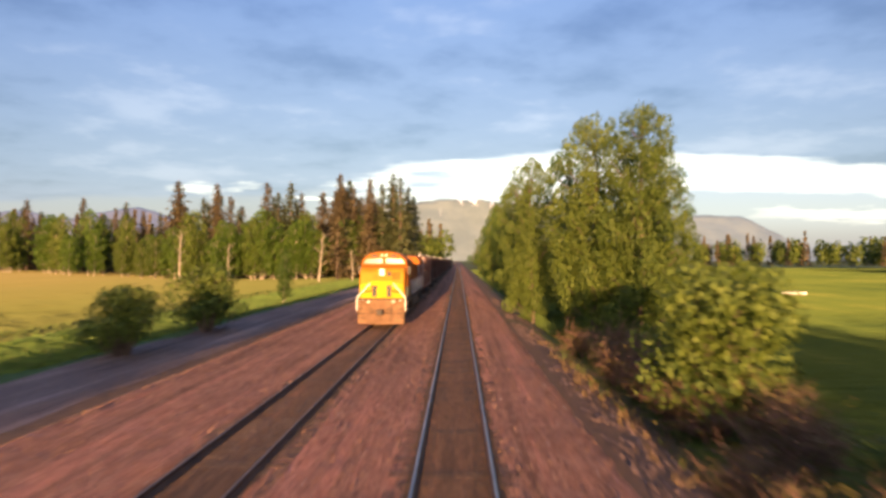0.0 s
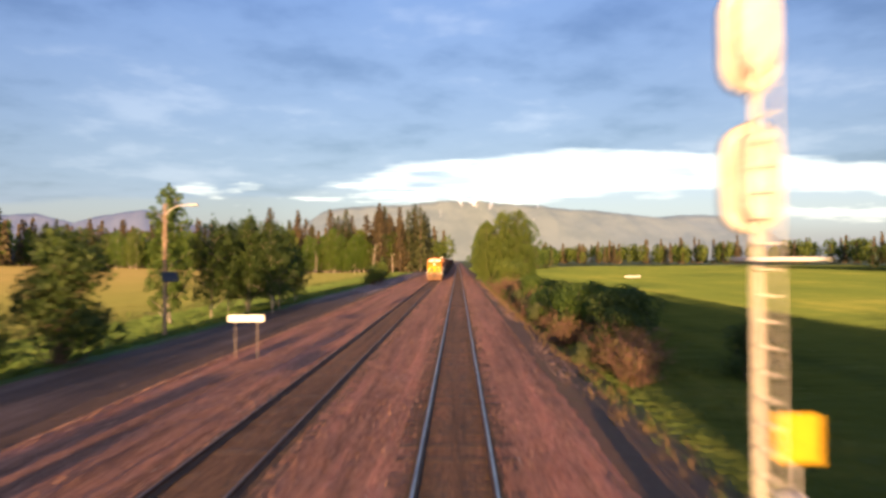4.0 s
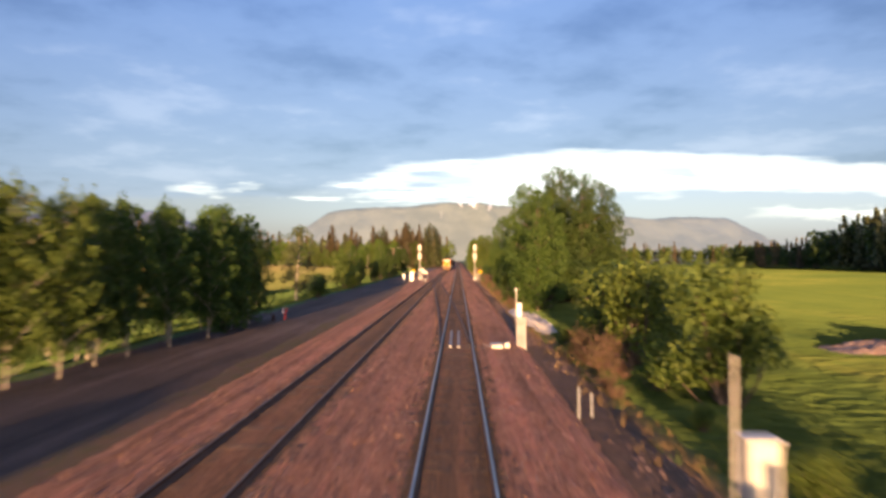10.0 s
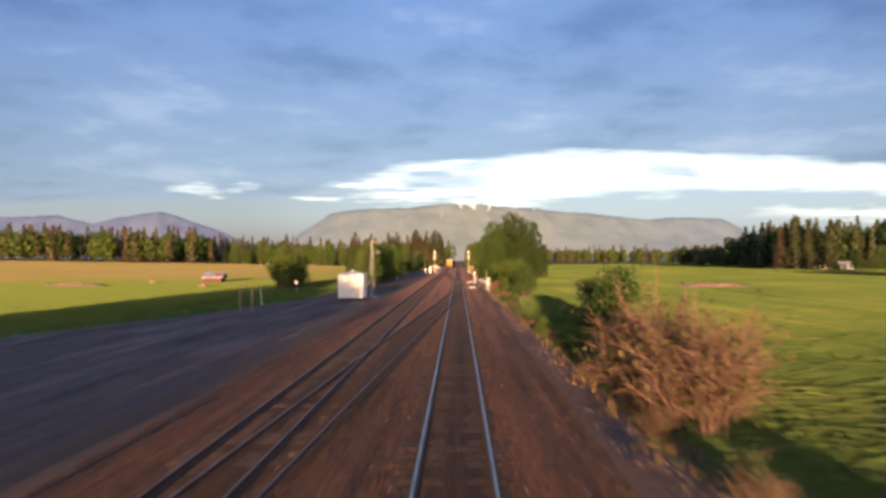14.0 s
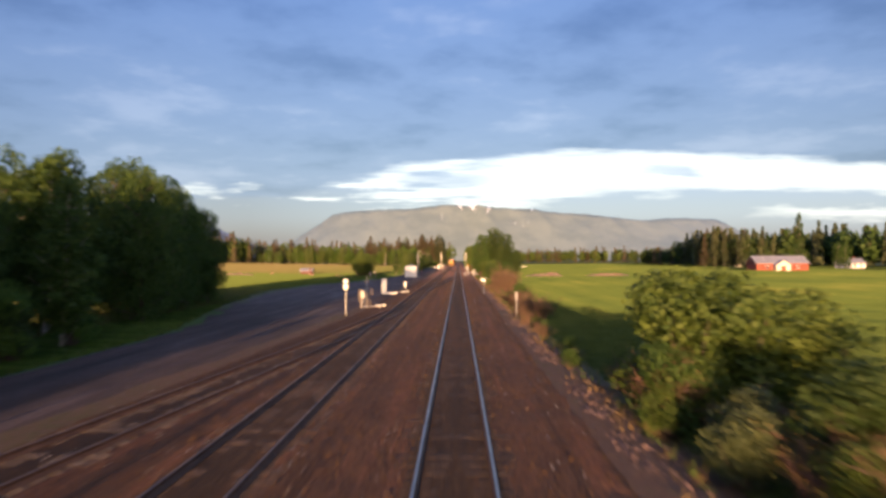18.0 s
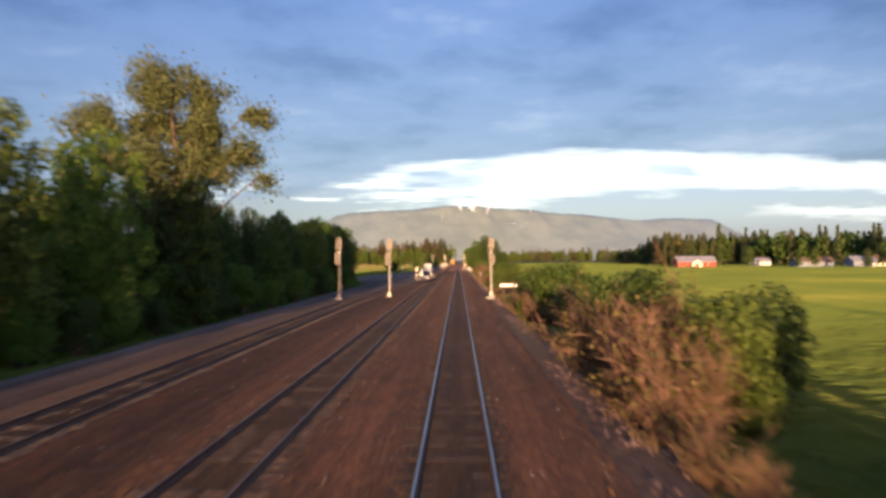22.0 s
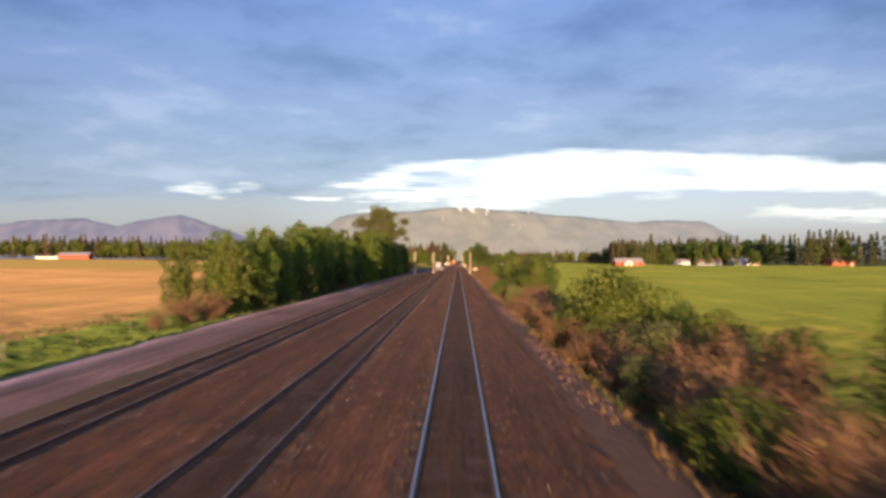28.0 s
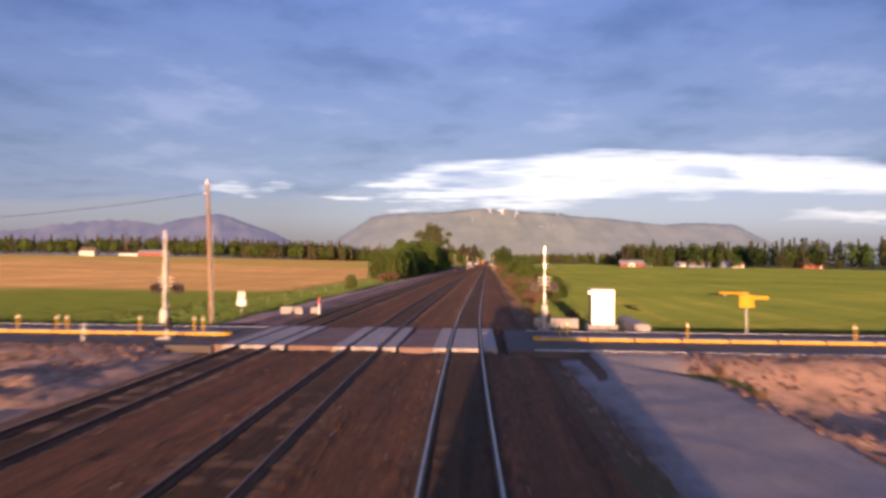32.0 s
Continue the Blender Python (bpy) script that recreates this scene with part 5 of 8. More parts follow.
# woods given LEAF_WARM and NEEDLES_RUST are lightened in place of distance haze
far_wood("far_wood", ((-200, 215), (-330, 190), (-480, 170), (-700, 150), (-1000, 60), (-1300, -150)), 60, 620, 17, 26, 0.4, "distant mixed wood along the edge of the hay field", LEAF_WARM, NEEDLES_RUST)
far_wood("far_wood", ((-15, 420), (-120, 390), (-300, 370), (-600, 420)), 40, 220, 18, 26, 0.5, "distant mixed wood beyond the hay field", LEAF_WARM, NEEDLES_RUST)
far_wood("far_wood", ((600, -560), (420, -360), (300, -250), (235, -190), (215, -110), (198, -70), (190, -20), (200, 40), (250, 120), (290, 210)), -55, 560, 13, 22, 0.55, "distant wood behind the farm houses", LEAF, NEEDLES)
far_wood("far_wood", ((152, -24), (155, 20), (158, 70)), -55, 230, 14, 21, 0.5, "tall dark wood beyond the pasture", LEAF_DARK, NEEDLES)
far_wood("far_wood", ((158, 70), (156, 110), (150, 150)), -45, 130, 9, 14, 0.3, "low edge of the dark wood beyond the pasture", LEAF_DARK, NEEDLES_RUST)
far_wood("far_wood", ((290, 210), (230, 320), (150, 420), (80, 540), (25, 700)), -50, 330, 12, 19, 0.35, "distant mixed wood beyond the pasture", LEAF_WARM, NEEDLES_RUST)
far_wood("far_wood", ((20, 260), (40, 330), (14, 420), (12, 640)), -25, 160, 10, 15, 0.25, "scrubby trees beside the railway far off", LEAF, NEEDLES)


def grass_tufts(name, n, place, h0, h1, mat, label, blades=5):
    """Tufts of blades; place(r, n) gives x off the track and y."""
    r = np.random.default_rng(n)
    s, y = place(r, n)
    x = s + bend(y)
    z = ground_z(x, y) - np.where((s < 0) & (s > road_outer(y) - 0.2), 1.2, 0.0)
    k = n * blades
    X, Y, Z = np.repeat(x, blades) + r.normal(0, 0.09, k), np.repeat(y, blades) + r.normal(0, 0.09, k), np.repeat(z, blades) - 0.03
    h = np.repeat(r.uniform(h0, h1, n), blades) * r.uniform(0.6, 1.1, k)
    ang = r.uniform(0, 6.28, k)
    w = 0.018 + 0.02 * h
    ux, uy = np.cos(ang) * w, np.sin(ang) * w
    lx, ly = r.normal(0, 0.3, k) * h, r.normal(0, 0.3, k) * h
    v = np.stack([np.stack([X - ux, Y - uy, Z], 1), np.stack([X + ux, Y + uy, Z], 1), np.stack([X + lx, Y + ly, Z + h], 1)], 1).reshape(-1, 3)
    return tagged(new(name, fast_mesh(name, v, np.arange(3 * k).reshape(-1, 3), mat)), label, "grass", kind="stuff")


grass_tufts("grass", 9000, lambda r, n: (r.uniform(4.8, 12, n) + r.exponential(1.0, n), r.uniform(-680, 40, n)), 0.15, 0.5, GRASS, "rough green grass on the bank and pasture edge")
grass_tufts("grass", 5000, lambda r, n: (-r.uniform(17.4, 26, n), r.uniform(-675, 60, n)), 0.2, 0.6, GRASS, "tall green grass beside the service road")
grass_tufts("dry_grass", 3600, lambda r, n: (r.uniform(4.3, 7.0, n), r.uniform(-680, 40, n)), 0.15, 0.45, DRY_GRASS, "dry tan grass along the foot of the ballast")

# ---------------------------------------------------------------- mountains


def range_mesh(name, x0, x1, y0, depth, crest, label, seed, skin=HILLS):
    """A mountain range; crest(x) gives its skyline's height at its middle."""
    nx, ny = 240, 30
    gxs, gk = np.meshgrid(np.linspace(x0, x1, nx), np.linspace(0, 1, ny))
    shape = np.where(gk < 0.62, (gk / 0.62) ** 1.15, 1 - (gk - 0.62) / 0.38 * 0.6)
    spur = 1 + 0.10 * wavy(gxs, gk * 900, 150.0, seed) * (1 - gk) + 0.05 * wavy(gxs, gk * 500, 60.0, seed + 2)
    z = -4 + crest(gxs + 60 * wavy(gk * 10, gxs * 0.01, 2.0, seed) * (1 - gk)) * shape * np.where(np.abs(gk - 0.62) < 0.03, 1, spur)
    i = np.arange(nx * ny).reshape(ny, nx)
    faces = np.stack([i[:-1, :-1], i[:-1, 1:], i[1:, 1:], i[1:, :-1]], -1).reshape(-1, 4)
    me = fast_mesh(name, np.stack([gxs, y0 + gk * depth, z], -1).reshape(-1, 3), faces, skin)
    me.polygons.foreach_set("use_smooth", np.ones(len(faces), bool))
    return tagged(new(name, me), label, "mountain", kind="structure")


def crest_main(x):
    base = np.interp(x, [-1300, -1077, -962, -866, -655, -425, -195, -42, 150, 341, 533, 724, 954, 1222, 1338, 1529, 1740, 1836, 1893, 1989, 2257],
                     [0, 195, 265, 330, 358, 366, 380, 394, 388, 370, 354, 332, 318, 276, 286, 292, 284, 249, 220, 178, 0])
    return base + 5 * wavy(x, x * 0, 90.0, 3) + 3 * wavy(x, x * 0, 30.0, 1)


def crest_left(x):
    base = np.interp(x, [-4200, -3600, -3151, -2801, -2645, -2560, -2374, -2220, -2065, -1950, -1791, -1616, -1440, -1180], [230, 270, 322, 328, 288, 266, 309, 340, 348, 322, 266, 196, 110, 0])
    return base + 5 * wavy(x, x * 0, 110.0, 5) + 3 * wavy(x, x * 0, 37.0, 2)


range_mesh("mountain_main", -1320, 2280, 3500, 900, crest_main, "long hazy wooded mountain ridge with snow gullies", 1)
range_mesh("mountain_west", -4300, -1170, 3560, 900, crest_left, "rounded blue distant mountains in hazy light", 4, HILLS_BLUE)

# ---------------------------------------------------------------- trains


def bx(name, parent, dims, mat, label="", bevel=0.02, taper=0.0):
    return part(name, Geo().box(*dims, taper=taper), mat, parent, label, bevel)


def wheelset(parent, y, gauge=1.5, r=0.46):
    g = Geo().tube((-gauge / 2 - 0.2, y, r), (gauge / 2 + 0.2, y, r), 0.08, n=8)
    for s in (-1, 1):
        g.tube((s * (gauge / 2 - 0.07), y, r), (s * (gauge / 2 + 0.06), y, r), r, n=18)
        g.tube((s * (gauge / 2 + 0.06), y, r), (s * (gauge / 2 + 0.10), y, r), r * 0.6, r * 0.45, n=14)
    return part("wheelset", g, RAIL_STEEL, parent)


def truck(parent, y, axles, wide=2.3):
    half = axles[-1] - axles[0]
    g = Geo()
    for s in (-1, 1):
        g.prism([(y - half / 2 - 0.45, 0.46), (y - half / 2 - 0.3, 0.66), (y - 0.5, 0.82), (y + 0.5, 0.82), (y + half / 2 + 0.3, 0.66), (y + half / 2 + 0.45, 0.46), (y + 0.6, 0.36), (y - 0.6, 0.36)],
                s * wide / 2 - 0.09, s * wide / 2 + 0.09, axis="x")
        for a in axles:
            g.box(s * wide / 2 - 0.14, s * wide / 2 + 0.14, y + a - 0.16, y + a + 0.16, 0.30, 0.62)
    g.box(-wide / 2, wide / 2, y - 0.22, y + 0.22, 0.55, 0.85)
    t = part("truck", g, STEEL_DARK, parent, "", 0.02)
    for a in axles:
        w = wheelset(t, y + a)
    return t


def locomotive(x, y):
    """A six-axle road diesel; its cab end faces -y. Length 22 m."""
    t = thing("diesel_locomotive", (x, y, 0), "orange and yellow diesel freight locomotive on the second track", "locomotive")
    bx("underframe", t, (-1.5, 1.5, 0.35, 21.7, 1.32, 1.62), STEEL_DARK, "", 0.03)
    bx("walkway", t, (-1.55, 1.55, 0.5, 21.5, 1.62, 1.68), BLACK, "", 0.01)
    g = Geo().prism([(-0.95, 1.68), (-0.95, 3.95), (-0.72, 4.22), (0.72, 4.22), (0.95, 3.95), (0.95, 1.68)], 5.2, 20.9)
    part("long_hood", g, ORANGE, t, "orange engine hood", 0.04)
    g = Geo().prism([(-0.965, 1.75), (-0.965, 2.25), (0.965, 2.25), (0.965, 1.75)], 5.25, 20.8)
    part("stripe", g, DARK_GREEN, t, "dark green side stripe", 0.005)
    g = Geo().prism([(-0.972, 2.28), (-0.972, 2.38), (0.972, 2.38), (0.972, 2.28)], 5.25, 20.8)
    part("stripe", g, YELLOW, t, "yellow side stripe", 0.003)
    for k in range(9):
        y0 = 6.0 + k * 1.5
        for s in (-1, 1):
            bx("hood_door", t, (s * 0.955 - 0.012, s * 0.955 + 0.012, y0, y0 + 1.3, 2.45, 3.75), ORANGE, "", 0.008)
    g = Geo().prism([(-1.5, 3.75), (-1.5, 4.05), (-1.25, 4.42), (1.25, 4.42), (1.5, 4.05), (1.5, 3.75)], 15.6, 20.6)
    part("radiator", g, ORANGE, t, "", 0.04)
    for k in range(3):
        g = Geo().tube((0, 16.6 + k * 1.5, 4.42), (0, 16.6 + k * 1.5, 4.50), 0.62, n=16)
        part("roof_fan", g, STEEL_DARK, t)
    bx("exhaust_stack", t, (-0.3, 0.3, 9.8, 10.6, 4.2, 4.5), STEEL_DARK)
    # cab with a rounded roof
    roof = [(-1.52, 3.72), (-1.42, 4.16), (-1.0, 4.50), (-0.4, 4.66), (0.4, 4.66), (1.0, 4.50), (1.42, 4.16), (1.52, 3.72)]
    part("cab_roof", Geo().prism(roof, 1.95, 5.3), ORANGE, t, "rounded orange cab roof", 0.05)
    bx("cab", t, (-1.52, 1.52, 2.0, 5.25, 1.66, 3.74), ORANGE, "orange cab walls", 0.05)
    bx("cab_band", t, (-1.535, 1.535, 1.97, 5.2, 1.75, 2.35), DARK_GREEN, "dark green lower cab band", 0.01)
    for s in (-1, 1):
        g = Geo().prism([(s * 0.08, 3.88), (s * 0.10, 4.24), (s * 1.16, 4.18), (s * 1.36, 3.88)], 1.90, 1.96)
        w = part("windscreen", g, WINDSCREEN, t, "wide glaring cab windscreen pane", 0.01)
        g = Geo()
        for a, c in (((s * 0.05, 3.85), (s * 1.40, 3.85)), ((s * 0.07, 4.27), (s * 1.19, 4.21)), ((s * 1.19, 4.21), (s * 1.40, 3.85)), ((s * 0.06, 3.85), (s * 0.07, 4.27))):
            g.tube((a[0], 1.90, a[1]), (c[0], 1.90, c[1]), 0.016, n=6)
        part("frame", g, ORANGE, w)
        bx("side_window", t, (s * 1.53 - 0.01, s * 1.53 + 0.01, 3.1, 4.6, 2.95, 3.65), GLASS, "", 0.004)
        bx("number_board", t, (s * 0.62 - 0.2, s * 0.62 + 0.2, 1.90, 1.97, 4.33, 4.47), BLACK, "dark number board with a plain bar", 0.01)
        bx("mirror", t, (s * 1.62 - 0.1, s * 1.62 + 0.1, 2.1, 2.16, 3.2, 3.7), BLACK, "", 0.01)
    # nose
    side = [(0.75, 1.66), (0.62, 2.7), (0.80, 3.42), (1.15, 3.64), (2.05, 3.70), (2.05, 1.66)]
    g = Geo().prism(side, -1.42, 1.42, axis="x")
    part("nose", g, NOSE, t, "amber nose", 0.08)
    g = Geo().prism([(-1.40, 1.70), (-1.40, 2.55), (-0.5, 2.80), (0.5, 2.80), (1.40, 2.55), (1.40, 1.70)], 0.615, 0.70)
    part("nose_panel", g, YELLOW, t, "bright yellow nose panel", 0.02)
    for s in (-1, 1):
        g = Geo().prism([(s * 0.30, 2.18), (s * 0.30, 2.30), (s * 1.38, 2.12), (s * 1.38, 1.98)], 0.600, 0.614)
        part("nose_stripe", g, ORANGE, t, "orange stripe across the nose", 0.003)
        g = Geo().box(s * 0.46 - 0.14, s * 0.46 + 0.14, 0.585, 0.612, 1.80, 2.50).box(s * 0.46 - 0.20, s * 0.46 + 0.20, 0.57, 0.60, 2.38, 2.46)
        part("step_recess", g, BLACK, t, "dark step recess in the nose", 0.008)
        g = Geo().tube((s * 0.74, 0.50, 2.62), (s * 1.50, 0.34, 1.78), 0.042, n=6)
        g.tube((s * 1.50, 0.34, 1.78), (s * 1.54, 0.30, 0.95), 0.042, n=6)
        g.tube((s * 1.52, 0.34, 1.5), (s * 1.16, 0.30, 1.62), 0.03, n=6)
        part("handrail", g, WHITE, t, "white corner handrail")
        g = Geo()
        for k in range(4):
            g.box(s * 1.28 - 0.25, s * 1.28 + 0.25, 0.10 + 0.08 * k, 0.55, 0.48 + 0.28 * k, 0.53 + 0.28 * k)
        part("steps", g, STEEL_DARK, t, "", 0.01)
        g = Geo()
        for k in range(11):
            g.tube((s * 1.5, 5.6 + k * 1.5, 1.68), (s * 1.5, 5.6 + k * 1.5, 2.65), 0.02, n=5)
        g.tube((s * 1.5, 5.6, 2.65), (s * 1.5, 20.6, 2.65), 0.02, n=5)
        part("side_rail", g, WHITE, t, "white walkway handrail")
        g = Geo().tube((s * 0.78, 0.12, 1.52), (s * 0.78, 0.30, 1.52), 0.09, 0.09, 14)
        part("ditch_light", g, SILVER, t, "round ditch light")
    bx("nose_emblem", t, (-0.15, 0.15, 0.66, 0.80, 3.14, 3.56), WHITE, "plain pale emblem shape", 0.01)
    bx("nose_door", t, (0.66, 1.16, 0.63, 0.76, 2.86, 3.34), ORANGE, "", 0.01)
    bx("nose_light", t, (0.34, 0.58, 0.66, 0.76, 3.12, 3.40), BLACK, "dark square lamp recess", 0.01)
    for s in (-1, 1):
        part("headlight", Geo().tube((s * 0.13, 1.86, 4.42), (s * 0.13, 1.97, 4.42), 0.09, n=12), SILVER, t)
    bx("pilot", t, (-1.5, 1.5, 0.28, 0.45, 0.75, 1.62), PLOUGH, "rusty orange end plate", 0.02)
    g = Geo().add([(-1.45, 0.30, 0.78), (0, 0.0, 0.78), (1.45, 0.30, 0.78), (-1.45, 0.12, 0.14), (0, -0.34, 0.14), (1.45, 0.12, 0.14), (-1.45, 0.36, 0.78), (1.45, 0.36, 0.78), (-1.45, 0.30, 0.14), (1.45, 0.30, 0.14)],
                  [(0, 3, 4, 1), (1, 4, 5, 2), (6, 8, 3, 0), (7, 2, 5, 9), (0, 1, 2, 7, 6), (3, 8, 9, 5, 4)])
    part("snow_plough", g, PLOUGH, t, "rusty orange-brown plough blade", 0.01)
    g = Geo().box(-0.14, 0.14, -0.35, 0.4, 0.78, 1.02).box(-0.2, 0.2, -0.55, -0.3, 0.72, 1.08)
    part("coupler", g, STEEL_DARK, t, "", 0.03)
    g = Geo()
    for s in (-1, 1):
        for k in range(3):
            g.tube((s * (0.4 + 0.14 * k), 0.25, 1.1), (s * (0.4 + 0.14 * k), 0.12, 0.62), 0.025, n=5)
    part("air_hoses", g, BLACK, t)
    g = Geo().prism([(-1.3, 0.55), (-1.45, 0.8), (-1.45, 1.3), (1.45, 1.3), (1.45, 0.8), (1.3, 0.55)], 8.3, 13.3)
    part("fuel_tank", g, BLACK, t, "", 0.04)
    truck(t, 4.4, (-1.95, 0.0, 1.95))
    truck(t, 17.4, (-1.95, 0.0, 1.95))
    return t


def hopper_car(x, y, mat, label):
    """A covered hopper wagon, 16 m long, from y on."""
    t = thing("hopper_wagon", (x, y, 0), label, "freight wagon", "wagons of the freight train")
    side = [(0.9, 4.45), (15.1, 4.45), (15.1, 3.3), (13.0, 1.35), (3.0, 1.35), (0.9, 3.3)]
    part("body", Geo().prism(side, -1.55, 1.55, axis="x"), mat, t, "", 0.05)
    for k in range(10):
        for s in (-1, 1):
            bx("side_rib", t, (s * 1.58 - 0.05, s * 1.58 + 0.05, 1.5 + k * 1.42, 1.62 + k * 1.42, 1.7 if 1 < k < 8 else 3.0, 4.35), mat, "", 0.01)
    for y0, y1 in ((0.1, 0.35), (15.65, 15.9)):
        bx("end_sill", t, (-1.5, 1.5, y0, y1, 1.0, 1.35), STEEL_DARK)
    bx("sill", t, (-0.35, 0.35, 0.2, 15.8, 0.95, 1.25), STEEL_DARK)
    for s in (-1, 1):
        g = Geo()
        for x2 in (0.95, 1.4):
            g.tube((s * x2, 0.45, 1.2), (s * x2, 0.75, 4.5), 0.025, n=5)
        for k in range(9):
            g.tube((s * 0.95, 0.47 + 0.03 * k, 1.4 + 0.35 * k), (s * 1.4, 0.47 + 0.03 * k, 1.4 + 0.35 * k), 0.018, n=5)
        part("ladder", g, SILVER if s > 0 else STEEL_DARK, t)
        g = Geo().tube((s * 1.2, 0.35, 1.3), (s * 1.2, 1.0, 3.3), 0.06, n=6)
        part("end_post", g, mat, t)
    bx("roof_hatch", t, (-0.4, 0.4, 1.4, 14.6, 4.45, 4.58), mat, "", 0.02)
    bx("running_board", t, (0.75, 1.15, 1.0, 15.0, 4.60, 4.64), GALV, "pale roof walkway", 0.005)
    for k in range(3):
        g = Geo().prism([(4.2 + k * 2.7, 1.4), (6.4 + k * 2.7, 1.4), (5.7 + k * 2.7, 0.55), (4.9 + k * 2.7, 0.55)], -0.9, 0.9, axis="x")
        part("outlet", g, STEEL_DARK, t, "", 0.02)
    truck(t, 2.2, (-0.87, 0.87), 2.1)
    truck(t, 13.8, (-0.87, 0.87), 2.1)
    return t


locomotive(-4.75, 40.0)
RUST_CAR = paint("red_brown_wagon", (0.11, 0.055, 0.045), (0.20, 0.10, 0.08), 0.6, 0, 0.6, 12, 0.1)
hopper_car(-4.75, 62.4, RUST_CAR, "red-brown covered hopper wagon behind the locomotive")
first_car = hopper_car(-4.75, 79.0, RUST, "dark rusty covered hopper wagon in a long train")
for k in range(1, 17):
    copy_thing(first_car, pose(-4.75, 79.0 + 16.6 * k, 0))


def coach(y):
    """A tall passenger coach, 25.6 m long, standing from y backwards along the curve."""
    yc = y - 12.8
    t = thing("passenger_coach", (float(bend(yc)), yc, 0), "tall stainless steel two-level passenger coach on the main track", "passenger coach", "coaches of the passenger train", turn=math.degrees(-bend_slope(yc)))
    out = [(-1.55, 0.45), (-1.55, 4.45), (-1.35, 4.78), (-0.7, 4.93), (0.7, 4.93), (1.35, 4.78), (1.55, 4.45), (1.55, 0.45)]
    part("body", Geo().prism(out, -12.6, 12.6), STEEL_COACH, t, "", 0.06)
    for s in (-1, 1):
        bx("stripe", t, (s * 1.556 - 0.006, s * 1.556 + 0.006, -12.4, 12.4, 2.35, 2.75), SLATE, "dark blue band", 0.002)
        for k in range(9):
            bx("window", t, (s * 1.557 - 0.008, s * 1.557 + 0.008, -11.3 + k * 2.6, -9.5 + k * 2.6, 3.15, 3.85), GLASS, "", 0.003)
    bx("end_door", t, (-0.45, 0.45, 12.6, 12.66, 0.7, 2.7), SLATE, "", 0.01)
    bx("end_window", t, (-0.35, 0.35, 12.6, 12.64, 3.5, 4.3), GLASS, "", 0.01)
    truck(t, -9.1, (-1.3, 1.3), 2.2)
    truck(t, 9.1, (-1.3, 1.3), 2.2)
    return t


for k in range(1):
    coach(-721.0 - 26.0 * k)

# ---------------------------------------------------------------- signals and lineside gear


def at_line(s, y):
    """World place on the ground at s metres off the main track."""
    x = s + float(bend(y))
    return x, y, gz(x, y)


def ladder_geo(x, y, z0, z1, wide=0.3):
    g = Geo()
    for s in (-wide / 2, wide / 2):
        g.tube((x + s, y, z0), (x + s, y, z1), 0.018, n=5)
    k = z0 + 0.2
    while k < z1:
        g.tube((x - wide / 2, y, k), (x + wide / 2, y, k), 0.014, n=5)
        k += 0.31
    return g


def oval(w, z0, z1, n=8):
    pts = []
    r = w / 2
    for k in range(n + 1):
        a = math.pi * k / n
        pts.append((r * math.cos(a), z1 - r + r * math.sin(a)))
    for k in range(n + 1):
        a = math.pi + math.pi * k / n
        pts.append((r * math.cos(a), z0 + r + r * math.sin(a)))
    return pts


def signal_back(s, y, base_z=-0.25, gear=1):
    """A two-head mast signal seen from behind: silver cases."""
    x, y, z = at_line(s, y)
    z = base_z
    t = thing("signal_mast", (x, y, z), "silver painted two-head railway signal mast seen from behind", "railway signal", "home signals")
    part("foundation", Geo().box(-0.4, 0.4, -0.4, 0.4, -0.6, 0.18), CONCRETE, t, "", 0.03)
    part("mast", Geo().tube((0, 0, 0.1), (0, 0, 6.6), 0.065, 0.055, 10), SILVER, t, "silver mast")
    part("ladder", ladder_geo(0, -0.24, 0.3, 6.9), SILVER, t)
    for z0 in (4.65, 6.42):
        h = part("signal_head", Geo().prism(oval(0.74, z0, z0 + 1.42), 0.10, 0.26), SILVER, t, "rounded silver signal head", 0.02)
        part("case", Geo().prism(oval(0.46, z0 + 0.16, z0 + 1.26), -0.10, 0.10), SILVER, h, "", 0.03)
        for q in range(3):
            part("hood", Geo().tube((0, 0.26, z0 + 0.32 + q * 0.39), (0, 0.55, z0 + 0.32 + q * 0.39), 0.15, n=10), BLACK, h)
        part("bracket", Geo().box(-0.05, 0.05, -0.08, 0.1, z0 - 0.12, z0 + 0.1), SILVER, t)
    part("platform", Geo().box(-0.4, 0.4, -0.75, -0.2, 4.32, 4.37), GALV, t, "", 0.005)
    part("case_box", Geo().box(-0.26, 0.26, -0.3, 0.05, 0.18, 0.75), SILVER, t, "", 0.03)
    return t


